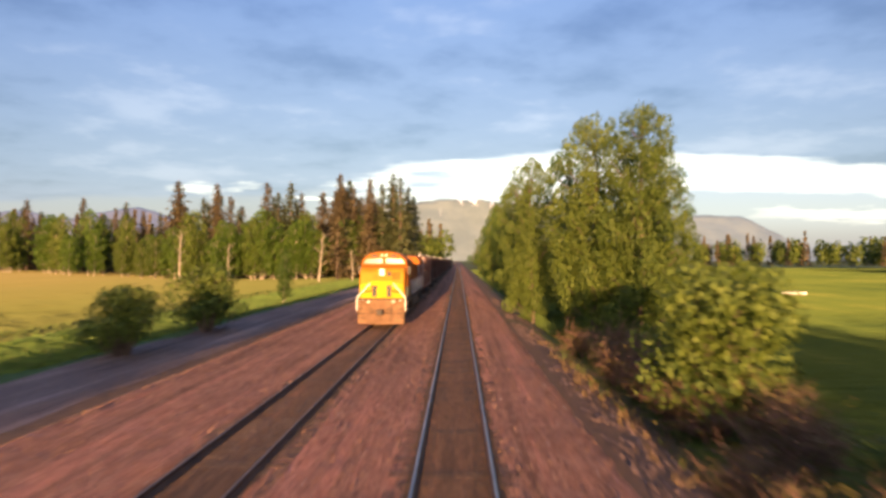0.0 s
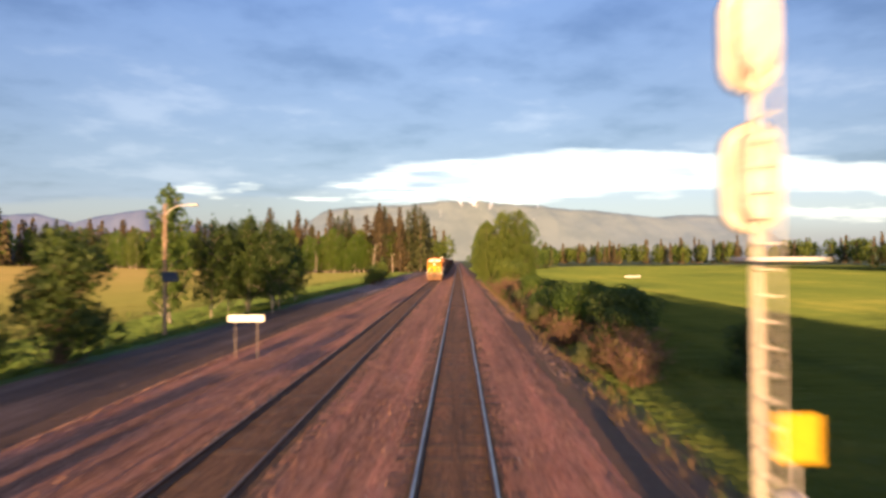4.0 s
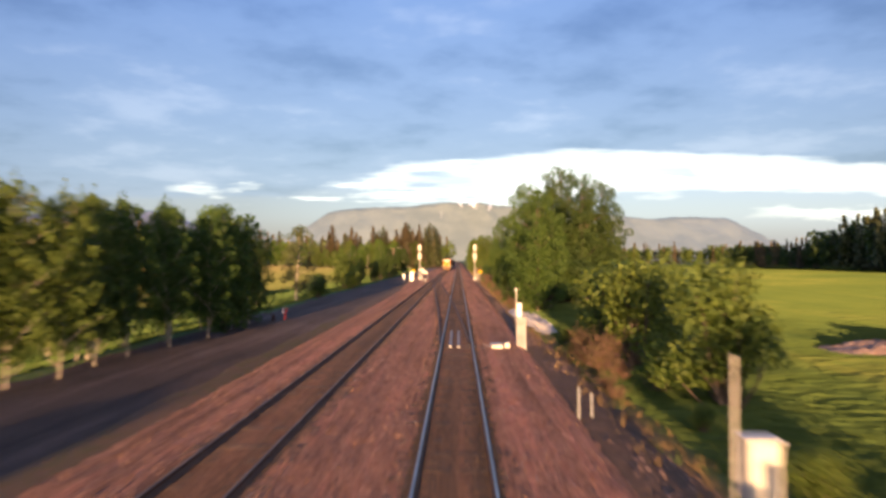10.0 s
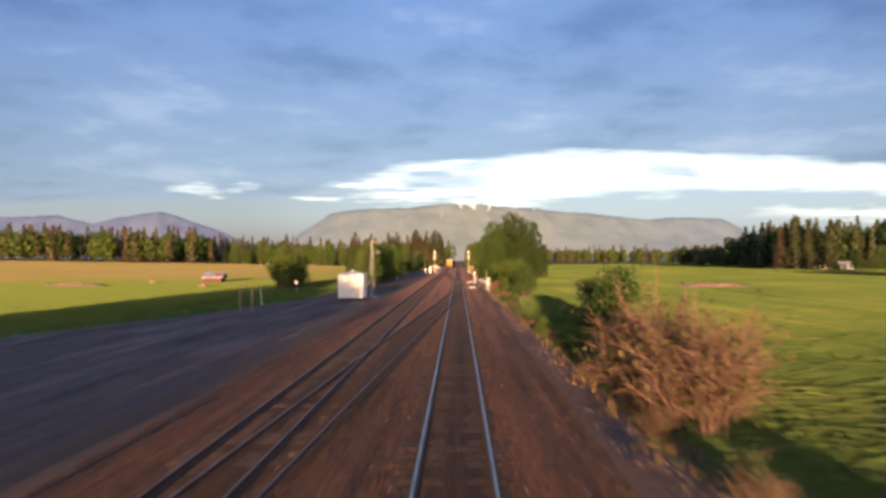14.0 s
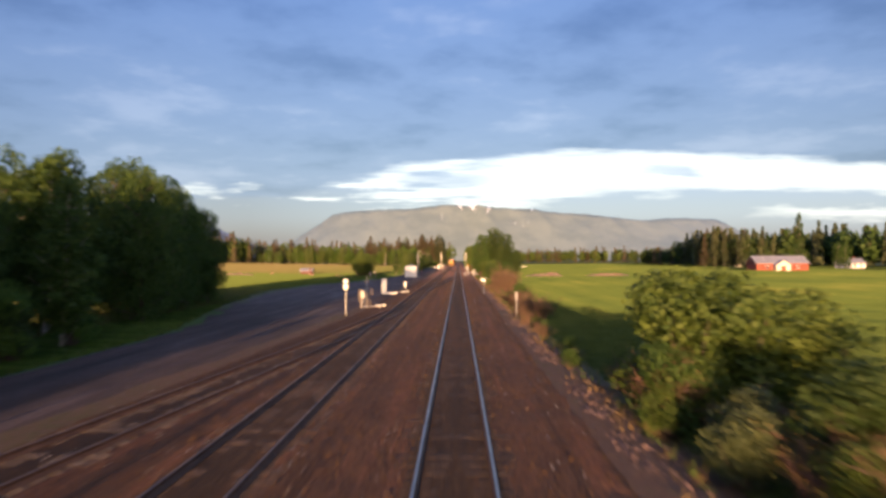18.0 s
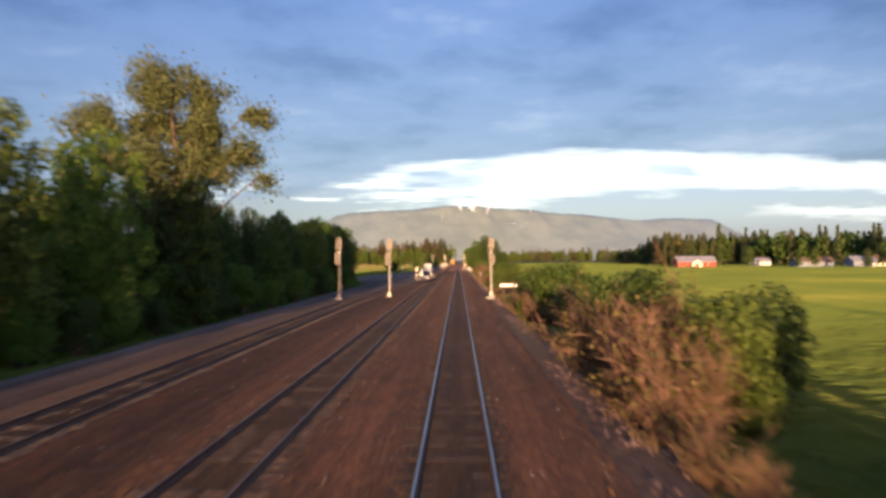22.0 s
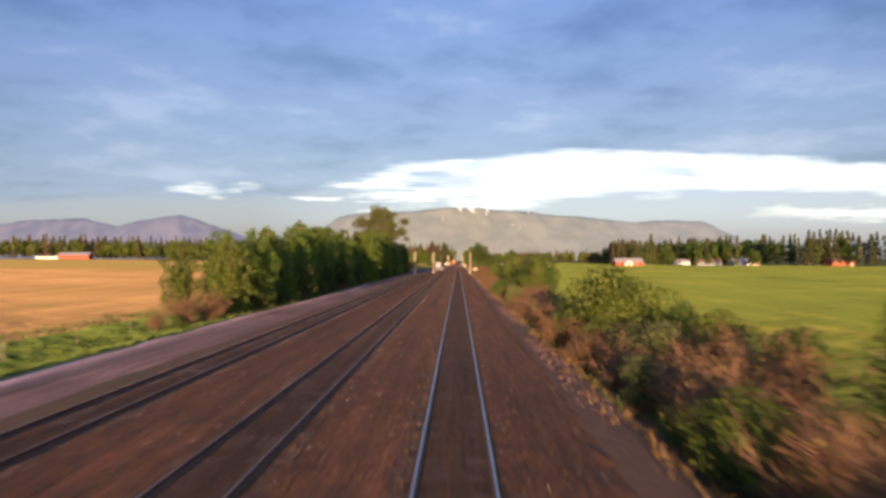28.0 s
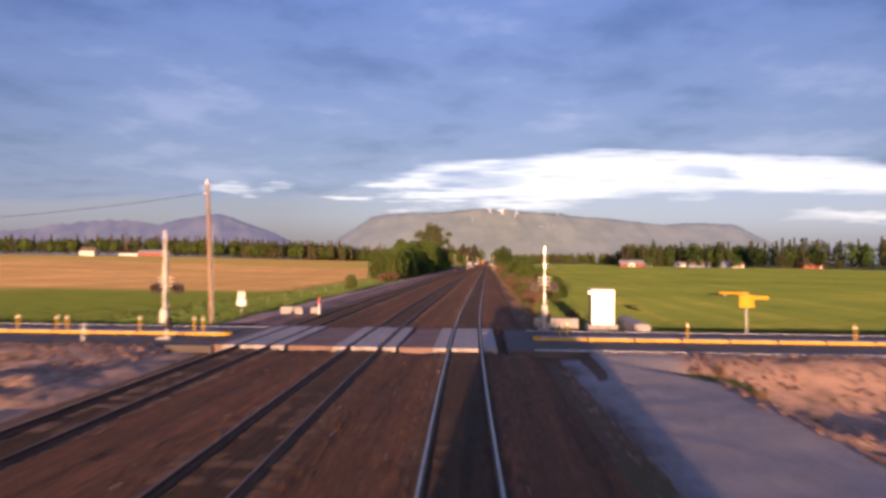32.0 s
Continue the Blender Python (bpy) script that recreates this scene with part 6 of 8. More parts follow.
def signal_front(s, y, top=6.75, base_z=-0.25, label="two-head mast signal with dark lenses facing the viewer", mast=SILVER):
    """A two-head mast signal whose dark backgrounds face -y."""
    x, y, z = at_line(s, y)
    t = thing("signal_mast", (x, y, base_z), label, "railway signal", "block signals")
    d = top - base_z
    part("foundation", Geo().box(-0.38, 0.38, -0.38, 0.38, -0.6, 0.16), CONCRETE, t, "", 0.03)
    part("pad", Geo().box(-0.75, 0.2, -1.15, -0.45, -0.4, 0.06), CONCRETE, t, "pale concrete slab", 0.03)
    part("mast", Geo().tube((0, 0, 0.1), (0, 0, d - 0.9), 0.058, 0.05, 10), mast, t, "slender steel mast")
    part("base_case", Geo().box(-0.2, 0.2, -0.2, 0.2, 0.15, 0.62), mast, t, "", 0.04)
    part("ladder", ladder_geo(0.05, 0.42, 0.4, d - 1.2, 0.22), GALV, t)
    for k, (z0, off) in enumerate(((d - 1.5, 0.06), (d - 3.25, 0.10)) if s > 0 else ((d - 1.5, 0.03), (d - 3.25, -0.13))):
        h = part("signal_head", Geo().prism([(off + p, q) for p, q in oval(0.64, z0, z0 + 1.45)], -0.16, -0.12), SIGNAL_GREY, t, "dark oval signal background", 0.01)
        part("case", Geo().prism([(off + p, q) for p, q in oval(0.36, z0 + 0.2, z0 + 1.28)], -0.12, 0.12), mast, h, "", 0.03)
        for q in range(3):
            zc = z0 + 0.33 + q * 0.40
            part("lens", Geo().tube((off, -0.20, zc), (off, -0.16, zc), 0.115, n=14), LENS_DARK, h, "dark glass lens")
            g = Geo()
            ring = [(0.15 * math.cos(a), 0.15 * math.sin(a)) for a in np.linspace(-0.25, math.pi + 0.25, 11)]
            vs = [(off + p, -0.16, zc + r) for p, r in ring] + [(off + p * 0.95, -0.46, zc + r * 0.95) for p, r in ring]
            g.add(vs, [(i, i + 1, 12 + i, 11 + i) for i in range(10)])
            part("hood", g, BLACK, h, "black lens hood")
        part("bracket", Geo().tube((0, 0, z0 - 0.08), (off, -0.02, z0 + 0.12), 0.05, n=6), SILVER, t)
    part("platform", Geo().box(-0.34, 0.2, 0.1, 0.75, d - 1.86, d - 1.82), GALV, t, "", 0.005)
    g = Geo()
    for p in ((-0.34, 0.12), (-0.34, 0.75), (0.2, 0.75)):
        g.tube((p[0], p[1], d - 1.82), (p[0], p[1], d - 0.95), 0.011, n=5)
    g.tube((-0.34, 0.12, d - 0.95), (-0.34, 0.75, d - 0.95), 0.011, n=5).tube((-0.34, 0.75, d - 0.95), (0.2, 0.75, d - 0.95), 0.011, n=5)
    part("guard_rail", g, GALV, t)
    for k in range(7):
        part("step_peg", Geo().tube((0.04, 0, 1.1 + 0.42 * k), (0.20, 0, 1.1 + 0.42 * k), 0.012, n=5), GALV, t)
    return t


signal_back(3.75, -82.0)
signal_back(-8.5, -82.0)
signal_front(3.9, -419.3)
signal_front(-8.05, -419.3)
# this mast takes the grey hood colour to look shaded
signal_front(-14.0, -419.3, 6.95, -0.4, "two-head mast signal beside the service road, greyed as if shaded", SIGNAL_GREY)


def cabinet(s, y, w, d, h, label, mat=SILVER, z=None, legs=0.0, antenna=0.0, group="lineside cases"):
    x, y, g0 = at_line(s, y)
    z = g0 if z is None else z
    t = thing("equipment_case", (x, y, z), label, "equipment case", group)
    if legs:
        for p in (-w / 2 + 0.06, w / 2 - 0.06):
            part("leg", Geo().tube((p, 0, -0.3), (p, 0, legs + 0.05), 0.035, n=6), GALV, t)
    else:
        part("plinth", Geo().box(-w / 2 - 0.06, w / 2 + 0.06, -d / 2 - 0.06, d / 2 + 0.06, -0.3, 0.1), CONCRETE, t, "", 0.02)
    z0 = legs if legs else 0.1
    part("body", Geo().box(-w / 2, w / 2, -d / 2, d / 2, z0, z0 + h), mat, t, "", 0.02)
    part("lid", Geo().box(-w / 2 - 0.03, w / 2 + 0.03, -d / 2 - 0.04, d / 2 + 0.04, z0 + h, z0 + h + 0.05), mat, t, "", 0.01)
    part("door", Geo().box(-w / 2 + 0.04, w / 2 - 0.04, -d / 2 - 0.018, -d / 2 - 0.002, z0 + 0.06, z0 + h - 0.06), mat, t, "", 0.006)
    part("latch", Geo().box(w / 2 - 0.14, w / 2 - 0.09, -d / 2 - 0.05, -d / 2 - 0.015, z0 + h * 0.45, z0 + h * 0.6), GALV, t, "", 0.005)
    if antenna:
        part("antenna", Geo().tube((-w / 2 - 0.12, 0, -0.3), (-w / 2 - 0.12, 0, antenna), 0.028, 0.024, 8), SILVER, t, "thin silver post")
    return t


def switch_machine(s, y):
    x, y, g0 = at_line(s, y)
    t = thing("switch_machine", (x, y, -0.22), "low grey switch machine bolted beside the rails", "switch machine", "switch machines")
    part("plank", Geo().box(-0.9, 0.7, -0.5, -0.25, -0.1, 0.03), TIE_WOOD, t, "", 0.01)
    part("plank", Geo().box(-0.9, 0.7, 0.25, 0.5, -0.1, 0.03), TIE_WOOD, t, "", 0.01)
    part("motor_case", Geo().box(-0.3, 0.3, -0.6, 0.25, 0.02, 0.24), SILVER, t, "", 0.05)
    part("gear_case", Geo().box(-0.24, 0.24, 0.25, 0.65, 0.02, 0.18), SILVER, t, "", 0.04)
    part("rod", Geo().tube((-1.5, 0.05, 0.04), (-0.3, 0.05, 0.06), 0.03, n=6), GALV, t)
    part("junction_box", Geo().box(0.38, 0.62, -0.35, 0.05, -0.05, 0.3), SILVER, t, "", 0.02)
    return t


def board_sign(s, y, wide, z, plates=1):
    x, y, g0 = at_line(s, y)
    t = thing("sign_board", (x, y, g0), "narrow white sign board on two thin posts", "sign", "white sign boards")
    top = z - g0
    for p in (-wide * 0.3, wide * 0.3):
        part("post", Geo().tube((p, 0.03, -0.3), (p, 0.03, top + 0.02), 0.022, n=6), POST_WOOD, t)
    for k in range(plates):
        w = wide / plates
        a = -wide / 2 + k * w
        part("plate", Geo().box(a + 0.01, a + w - 0.01, -0.02, 0.0, top - 0.30, top), WHITE, t, "", 0.004)
    return t


def post(s, y, h, mat, label, r=0.06, lean=0.0, plate=None):
    x, y, g0 = at_line(s, y)
    t = thing("marker_post", (x, y, g0), label, "post")
    part("shaft", Geo().tube((0, 0, -0.3), (math.sin(radians(lean)) * h, 0, h), r, r * 0.9, 8), mat, t)
    if plate:
        w, p, m = plate
        part("plate", Geo().box(-w / 2, w / 2, -r - 0.03, -r - 0.005, h - p, h), m, t, "", 0.004)
    return t


# beside the home signals
cabinet(-9.75, -88.5, 0.75, 0.6, 1.95, "tall white equipment case beside the signal", WHITE, antenna=3.4)
cabinet(-11.4, -89.5, 0.42, 0.35, 0.95, "small white equipment case on short legs", WHITE, legs=0.65)
cabinet(-7.9, -81.2, 0.62, 0.4, 0.62, "silver case on a post beside the signal mast", SILVER, legs=2.1)
cabinet(-7.4, -81.0, 1.25, 0.4, 0.42, "wide silver box on posts beside the signal mast", SILVER, legs=1.55)
cabinet(4.35, -81.6, 0.32, 0.3, 0.5, "small silver box beside the signal mast", SILVER, legs=0.95)
post(-9.9, -81.0, 2.5, GALV, "yellow square marker plate on a thin post", 0.03, 0, (0.68, 0.72, YELLOW))
post(4.95, -80.5, 2.55, GALV, "yellow square marker plate on a thin post", 0.03, 0, (0.68, 0.72, YELLOW))
switch_machine(-7.4, -88.6)


def casing(s, y, length, label="white cable trunking lying on the ballast"):
    x, y, g0 = at_line(s, y)
    t = thing("cable_trunking", (x, y, max(g0, -0.33)), label, "trunking")
    part("trough", Geo().box(-length / 2, length / 2, -0.12, 0.12, -0.05, 0.14), WHITE, t, "", 0.02)
    part("cover", Geo().box(-length / 2 - 0.02, length / 2 + 0.02, -0.14, 0.14, 0.14, 0.18), WHITE, t, "", 0.01)
    return t


casing(-8.6, -88.4, 2.2)
casing(-8.9, -319.0, 1.6)


def lamp_post(s, y, h, arm=1.4):
    x, y, g0 = at_line(s, y)
    t = thing("lamp_post", (x, y, g0), "pale lamp post with a curved arm and small solar panel", "lamp post")
    part("pole", Geo().tube((0, 0, -0.3), (0, 0, h), 0.12, 0.09, 10), POLE_WOOD, t, "pale wooden pole")
    g = Geo()
    pts = [(0, h - 0.75), (0.3, h - 0.35), (0.75, h - 0.12), (arm, h - 0.05)]
    for a, c in zip(pts, pts[1:]):
        g.tube((a[0], 0, a[1]), (c[0], 0, c[1]), 0.035, n=6)
    part("arm", g, SILVER, t)
    part("lamp_head", Geo().box(arm - 0.15, arm + 0.4, -0.13, 0.13, h - 0.14, h - 0.02), SILVER, t, "", 0.04)
    p = part("solar_panel", Geo().box(-0.45, 0.45, -0.02, 0.02, -0.35, 0.35), GLASS, t, "dark blue solar panel", 0.01)
    p.matrix_basis = pose(0.4, -0.2, h * 0.45, -35, 0, 40)
    part("bracket", Geo().tube((0, 0, h * 0.43), (0.4, -0.18, h * 0.45), 0.03, n=6), GALV, t)
    return t


lamp_post(-17.4, -52.0, 7.9, 1.6)
board_sign(-9.2, -62.0, 1.6, 1.75, 2)

# the switches of the crossovers


def pedestal_case(s, y):
    x, y, g0 = at_line(s, y)
    t = thing("equipment_case", (x, y, -0.42), "white case on a tall pale pedestal with a thin post", "equipment case", "lineside cases")
    part("pedestal", Geo().box(-0.24, 0.26, -0.2, 0.2, -0.5, 1.34), CONCRETE, t, "pale concrete pedestal", 0.02)
    part("cap", Geo().box(-0.25, 0.27, -0.22, 0.22, 1.34, 1.70), CONCRETE, t, "weathered block", 0.02)
    part("body", Geo().box(-0.2, 0.03, -0.16, 0.12, 1.70, 2.36), WHITE, t, "white case", 0.02)
    part("post", Geo().tube((-0.22, -0.05, 1.3), (-0.22, -0.05, 3.05), 0.024, n=8), SILVER, t)
    part("post_top", Geo().box(-0.3, -0.17, -0.1, 0.02, 2.98, 3.1), SILVER, t, "", 0.01)
    return t


pedestal_case(3.2, -192.6)
switch_machine(1.95, -193.2)
cabinet(4.8, -214.7, 0.52, 0.40, 0.92, "white case on legs with a tall thin post", SILVER, z=-0.5, legs=0.85, antenna=3.1)
cabinet(4.35, -220.3, 0.30, 0.3, 0.75, "small white case on legs", SILVER, z=-0.5, legs=0.75)
post(4.7, -219.6, 1.9, POST_WOOD, "weathered brown wooden post", 0.12)
post(4.55, -221.0, 0.95, GALV, "short bent pipe post", 0.04)
switch_machine(2.0, -216.4)
post(3.5, -206.5, 0.9, GALV, "thin pipe post in the ballast", 0.03)
post(3.9, -206.3, 0.7, GALV, "thin pipe post in the ballast", 0.03)
post(-13.0, -177.0, 0.95, RED, "leaning red and white marker post", 0.05, 14, (0.12, 0.4, WHITE))
post(-13.6, -177.6, 0.55, RUST, "short rusty stub post", 0.12)


def shed():
    x, y, g0 = at_line(-11.95, -243.2)
    t = thing("signal_shed", (x, y, -0.30), "white ribbed sheet-metal signal shed with a pyramid roof", "shed")
    w, d, h = 1.36, 2.75, 2.74
    for p in (-w + 0.1, w - 0.1):
        for q in (0.12, d - 0.12):
            part("foot", Geo().box(p - 0.07, p + 0.07, q - 0.07, q + 0.07, -0.3, 0.16), STEEL_DARK, t, "", 0.01)
    part("floor_frame", Geo().box(-w + 0.02, w - 0.02, 0.03, d - 0.03, 0.12, 0.22), STEEL_DARK, t, "", 0.01)
    part("body", Geo().box(-w, w, 0.0, d, 0.20, h), WHITE, t, "white sheet-metal walls", 0.015)
    rib = Geo().box(-0.014, 0.014, -0.035, 0.035, 0.24, h - 0.04, taper=0.008).mesh("rib", WHITE)
    for k in range(14):
        for s in (-1, 1):
            part("rib", rib, None, t).matrix_basis = pose(s * (w + 0.012), 0.1 + k * 0.196, 0)
    for k in range(14):
        if not 0.1 < -w + 0.1 + k * 0.196 < 1.1:
            part("rib", rib, None, t).matrix_basis = pose(-w + 0.1 + k * 0.196, -0.012, 0, 0, 0, 90)
    for p, q in ((-w, 0), (w, 0), (w, d), (-w, d)):
        part("corner_post", Geo().box(p - 0.045, p + 0.045, q - 0.045, q + 0.045, 0.18, h), WHITE, t, "", 0.008)
    dr = part("door", Geo().box(0.12, 1.06, -0.045, -0.004, 0.26, 2.42), WHITE, t, "plain white door", 0.008)
    part("door_handle", Geo().box(0.2, 0.24, -0.11, -0.045, 1.2, 1.42), BLACK, dr)
    for z in (0.5, 1.3, 2.1):
        part("hinge", Geo().tube((1.08, -0.05, z), (1.08, -0.05, z + 0.16), 0.02, n=6), GALV, dr)
    part("door_hood", Geo().box(0.05, 1.13, -0.16, 0.0, 2.46, 2.52), GALV, t, "", 0.01)
    v = part("vent", Geo().box(-0.95, -0.5, -0.04, -0.003, 2.1, 2.45), GALV, t, "", 0.006)
    for k in range(4):
        part("slat", Geo().box(-0.93, -0.52, -0.06, -0.04, 2.14 + 0.075 * k, 2.18 + 0.075 * k), GALV, v)
    o = 0.1
    part("eaves", Geo().box(-w - o, w + o, -o, d + o, h, h + 0.09), WHITE, t, "white eaves band", 0.012)
    for i, (p, q) in enumerate((((-w - o, -o), (w + o, -o)), ((w + o, -o), (w + o, d + o)), ((w + o, d + o), (-w - o, d + o)), ((-w - o, d + o), (-w - o, -o)))):
        top = (0, d / 2, h + 0.44)
        g = Geo().add([(*p, h + 0.09), (*q, h + 0.09), top, (*p, h + 0.06), (*q, h + 0.06)], [(0, 1, 2), (3, 4, 1, 0)])
        part("roof_panel", g, ROOF_PALE, t, "" if i else "pale sheet roof panel")
        part("hip", Geo().tube((*p, h + 0.10), top, 0.03, n=5), ROOF_PALE, t)
    part("roof_vent", Geo().tube((0, d / 2, h + 0.36), (0, d / 2, h + 0.52), 0.13, n=12), GALV, t)
    part("vent_cap", Geo().tube((0, d / 2, h + 0.52), (0, d / 2, h + 0.62), 0.22, 0.08, 12), GALV, t)
    return t


shed()


def antenna_mast(s, y, h):
    x, y, g0 = at_line(s, y)
    t = thing("antenna_mast", (x, y, g0), "slim lattice radio mast with two cross-arm antennas", "radio mast")
    g = Geo()
    feet = [(-0.16, -0.1), (0.16, -0.1), (0, 0.18)]
    for p in feet:
        g.tube((p[0], p[1], -0.2), (p[0], p[1], h - 0.5), 0.018, n=5)
    for k in range(int(h / 0.4)):
        for a, c in zip(feet, feet[1:] + feet[:1]):
            g.tube((a[0], a[1], 0.4 * k), (c[0], c[1], 0.4 * k + 0.4), 0.010, n=4)
    part("lattice", g, GALV, t)
    part("base_slab", Geo().box(-0.7, 0.7, -0.4, 0.4, -0.3, 0.06), CONCRETE, t, "", 0.02)
    for z in (h - 0.15, h - 1.35):
        g = Geo().tube((0, 0, z), (0.9, 0, z), 0.02, n=5)
        for k in range(4):
            g.tube((0.1 + k * 0.26, 0, z - 0.24), (0.1 + k * 0.26, 0, z + 0.24), 0.016, n=5)
        part("antenna", g, SILVER, t, "pale antenna with short cross bars")
    part("cap", Geo().tube((0, 0, h - 0.6), (0, 0, h + 0.2), 0.03, n=6), SILVER, t)
    return t


antenna_mast(-10.4, -237.0, 6.9)
post(-20.0, -256.0, 2.3, POST_WOOD, "dark weathered wooden post by the field", 0.11)
post(-19.2, -255.2, 2.3, POST_WOOD, "dark weathered wooden post by the field", 0.11)
post(-21.8, -243.5, 2.2, WHITE, "thin leaning white post by the field", 0.035, -7)
post(-23.8, -220.5, 1.9, GALV, "thin post with a small pale plate by the field", 0.03, 3, (0.3, 0.45, WHITE))
cabinet(-10.4, -336.0, 0.5, 0.4, 1.3, "brown wooden case beside the service road", POST_WOOD)
# the siding's switch
t = thing("guard_timbers", (-0.12, -190.2, -0.12), "two pale guard timbers between the rails at the switch", "guard timber")
for p in (-0.2, 0.2):
    part("timber", Geo().box(p - 0.07, p + 0.07, -3.4, 3.4, -0.08, 0.07), CONCRETE, t, "", 0.01)


def dwarf_signal(s, y):
    x, y, g0 = at_line(s, y)
    t = thing("dwarf_signal", (x, y, -0.35), "slim steel post carrying two white signal cases", "railway signal")
    part("pipe", Geo().tube((0, 0, -0.3), (0, 0, 2.2), 0.05, n=10), SILVER, t)
    part("base", Geo().tube((0, 0, -0.1), (0, 0, 0.08), 0.14, n=10), STEEL_DARK, t)
    part("case", Geo().box(-0.2, 0.2, -0.16, 0.16, 2.10, 2.52), WHITE, t, "", 0.07)
    part("case", Geo().box(-0.18, 0.18, -0.16, 0.16, 2.56, 2.95), WHITE, t, "", 0.07)
    return t


dwarf_signal(-9.1, -352.6)
for s in (-9.22, -8.72):
    post(s, -343.6, 1.6, POST_WOOD, "weathered brown timber post beside the switch case", 0.085)
cabinet(-8.97, -344.0, 0.34, 0.32, 0.72, "silver case on thin legs beside the switch", SILVER, z=-0.38, legs=0.9)
post(-8.62, -343.8, 3.05, GALV, "tall thin silver aerial post beside the switch case", 0.028)
cabinet(-9.9, -318.6, 0.62, 0.5, 1.9, "tall white equipment case beside the siding switch", WHITE)
switch_machine(-7.3, -345.2)
switch_machine(-7.2, -318.8)
for s, y in ((-8.5, -344.4), (-8.1, -345.4), (-11.0, -322), (-11.3, -321.4)):
    post(s, y, 0.9, POST_WOOD, "short wooden stake beside the switch", 0.05)
cabinet(-8.0, -307.0, 0.3, 0.28, 0.7, "small white case on a leg", WHITE, legs=0.5)
post(5.0, -350.0, 2.1, GALV, "grey post with a weathered narrow plate", 0.035, 0, (0.2, 0.75, CONCRETE))
post(3.3, -321.0, 2.1, GALV, "thin post with a pale plate", 0.03, 6, (0.6, 0.35, WHITE))
post(4.6, -402.0, 1.3, POST_WOOD, "grey wooden post on the bank", 0.06, 5)
post(4.4, -408.0, 0.9, POST_WOOD, "grey wooden post on the bank", 0.05)
board_sign(5.55, -424.0, 1.85, 1.45, 1)

# ---------------------------------------------------------------- the road crossing
RY0, RY1 = ROAD_Y
MID = (RY0 + RY1) / 2


def strip(name, s0, s1, y0, y1, z0, z1, mat, label, category):
    """A slab across the line, following the bend a little."""
    g = Geo()
    n = max(int((s1 - s0) / 6), 1)
    for k in range(n):
        a, c = s0 + (s1 - s0) * k / n, s0 + (s1 - s0) * (k + 1) / n
        g.box(a + 0.6, c + 0.6, y0, y1, z0, z1)
    return tagged(new(name, g.mesh(name, mat)), label, category, kind="structure")


for a, c in ((-120, -12.35), (1.75, 120)):
    strip("road", a, c, RY0, RY1, -0.4, -0.06, ASPHALT, "grey asphalt road crossing the railway", "road")
for a, c in ((-12.34, -11.72), (-8.72, -6.38), (-3.38, -1.62)):
    strip("road", a, c, RY0 + 0.3, RY1 - 0.3, -0.4, -0.03, DIRTY_ROAD, "dirty brown asphalt between the tracks of the crossing", "road")
strip("road_line", -100, -12.6, RY1 - 0.45, RY1 - 0.3, -0.2, -0.05, WHITE, "worn white road edge line", "road line")
strip("road_line", 3.0, 100, RY1 - 0.45, RY1 - 0.3, -0.2, -0.05, WHITE, "worn white road edge line", "road line")
strip("road_line", 3.0, 100, RY0 + 0.3, RY0 + 0.45, -0.2, -0.05, WHITE, "worn white road edge line", "road line")
panel_mesh = {}
for off in (0.0, -4.75, -10.1):
    xc = float(bend(MID)) + off
    t = thing("grade_crossing", (xc, MID, 0), "pale concrete grade crossing laid between and beside the rails", "grade crossing", "grade crossings", turn=math.degrees(-bend_slope(MID)))
    for p0, p1 in ((-0.62, 0.62), (-1.5, -0.86), (0.86, 1.5)):
        key = round(p1 - p0, 2)
        if key not in panel_mesh:
            w = (p1 - p0) / 2
            panel_mesh[key] = Geo().box(-w, w, -1.1, 1.1, -0.24, 0.005).mesh("panel", CONCRETE, 0.015)
        for k in range(4):
            o = part("panel", panel_mesh[key], None, t)
            o.matrix_basis = pose((p0 + p1) / 2, -3.36 + 2.24 * k, random.uniform(-0.006, 0.006))


def median(s0, s1):
    """A raised traffic separator with yellow posts."""
    x0 = s0 + 0.6
    t = thing("road_median", (x0, MID, -0.06), "raised yellow-edged concrete traffic separator on the road", "traffic separator")
    n = int(abs(s1 - s0) / 2.4)
    d = 1 if s1 > s0 else -1
    g = Geo().box(-1.18, 1.18, -0.36, 0.36, 0.0, 0.17, taper=0.06).mesh("kerb_block", CONCRETE, 0.03)
    edge_ = Geo().box(-1.18, 1.18, -0.05, 0.05, 0.0, 0.13, taper=0.03).mesh("painted_edge", YELLOW, 0.01)
    for k in range(n):
        o = part("kerb_block", g, None, t)
        o.matrix_basis = pose(d * (1.2 + k * 2.4), 0, 0)
        for q in (-0.42, 0.42):
            e = part("painted_edge", edge_, None, t, "worn yellow kerb edge" if k == 0 else "")
            e.matrix_basis = pose(d * (1.2 + k * 2.4), q, 0)
    nose_ = [(0.42 * math.cos(math.pi * q / 8 + math.pi / 2), 0.46 * math.sin(math.pi * q / 8 + math.pi / 2)) for q in range(9)]
    part("nose", Geo().prism([(d * p, q) for p, q in nose_], 0.0, 0.14, axis="z"), YELLOW, t, "rounded yellow end")
    return t


median(3.6, 48)
median(-13.6, -52)


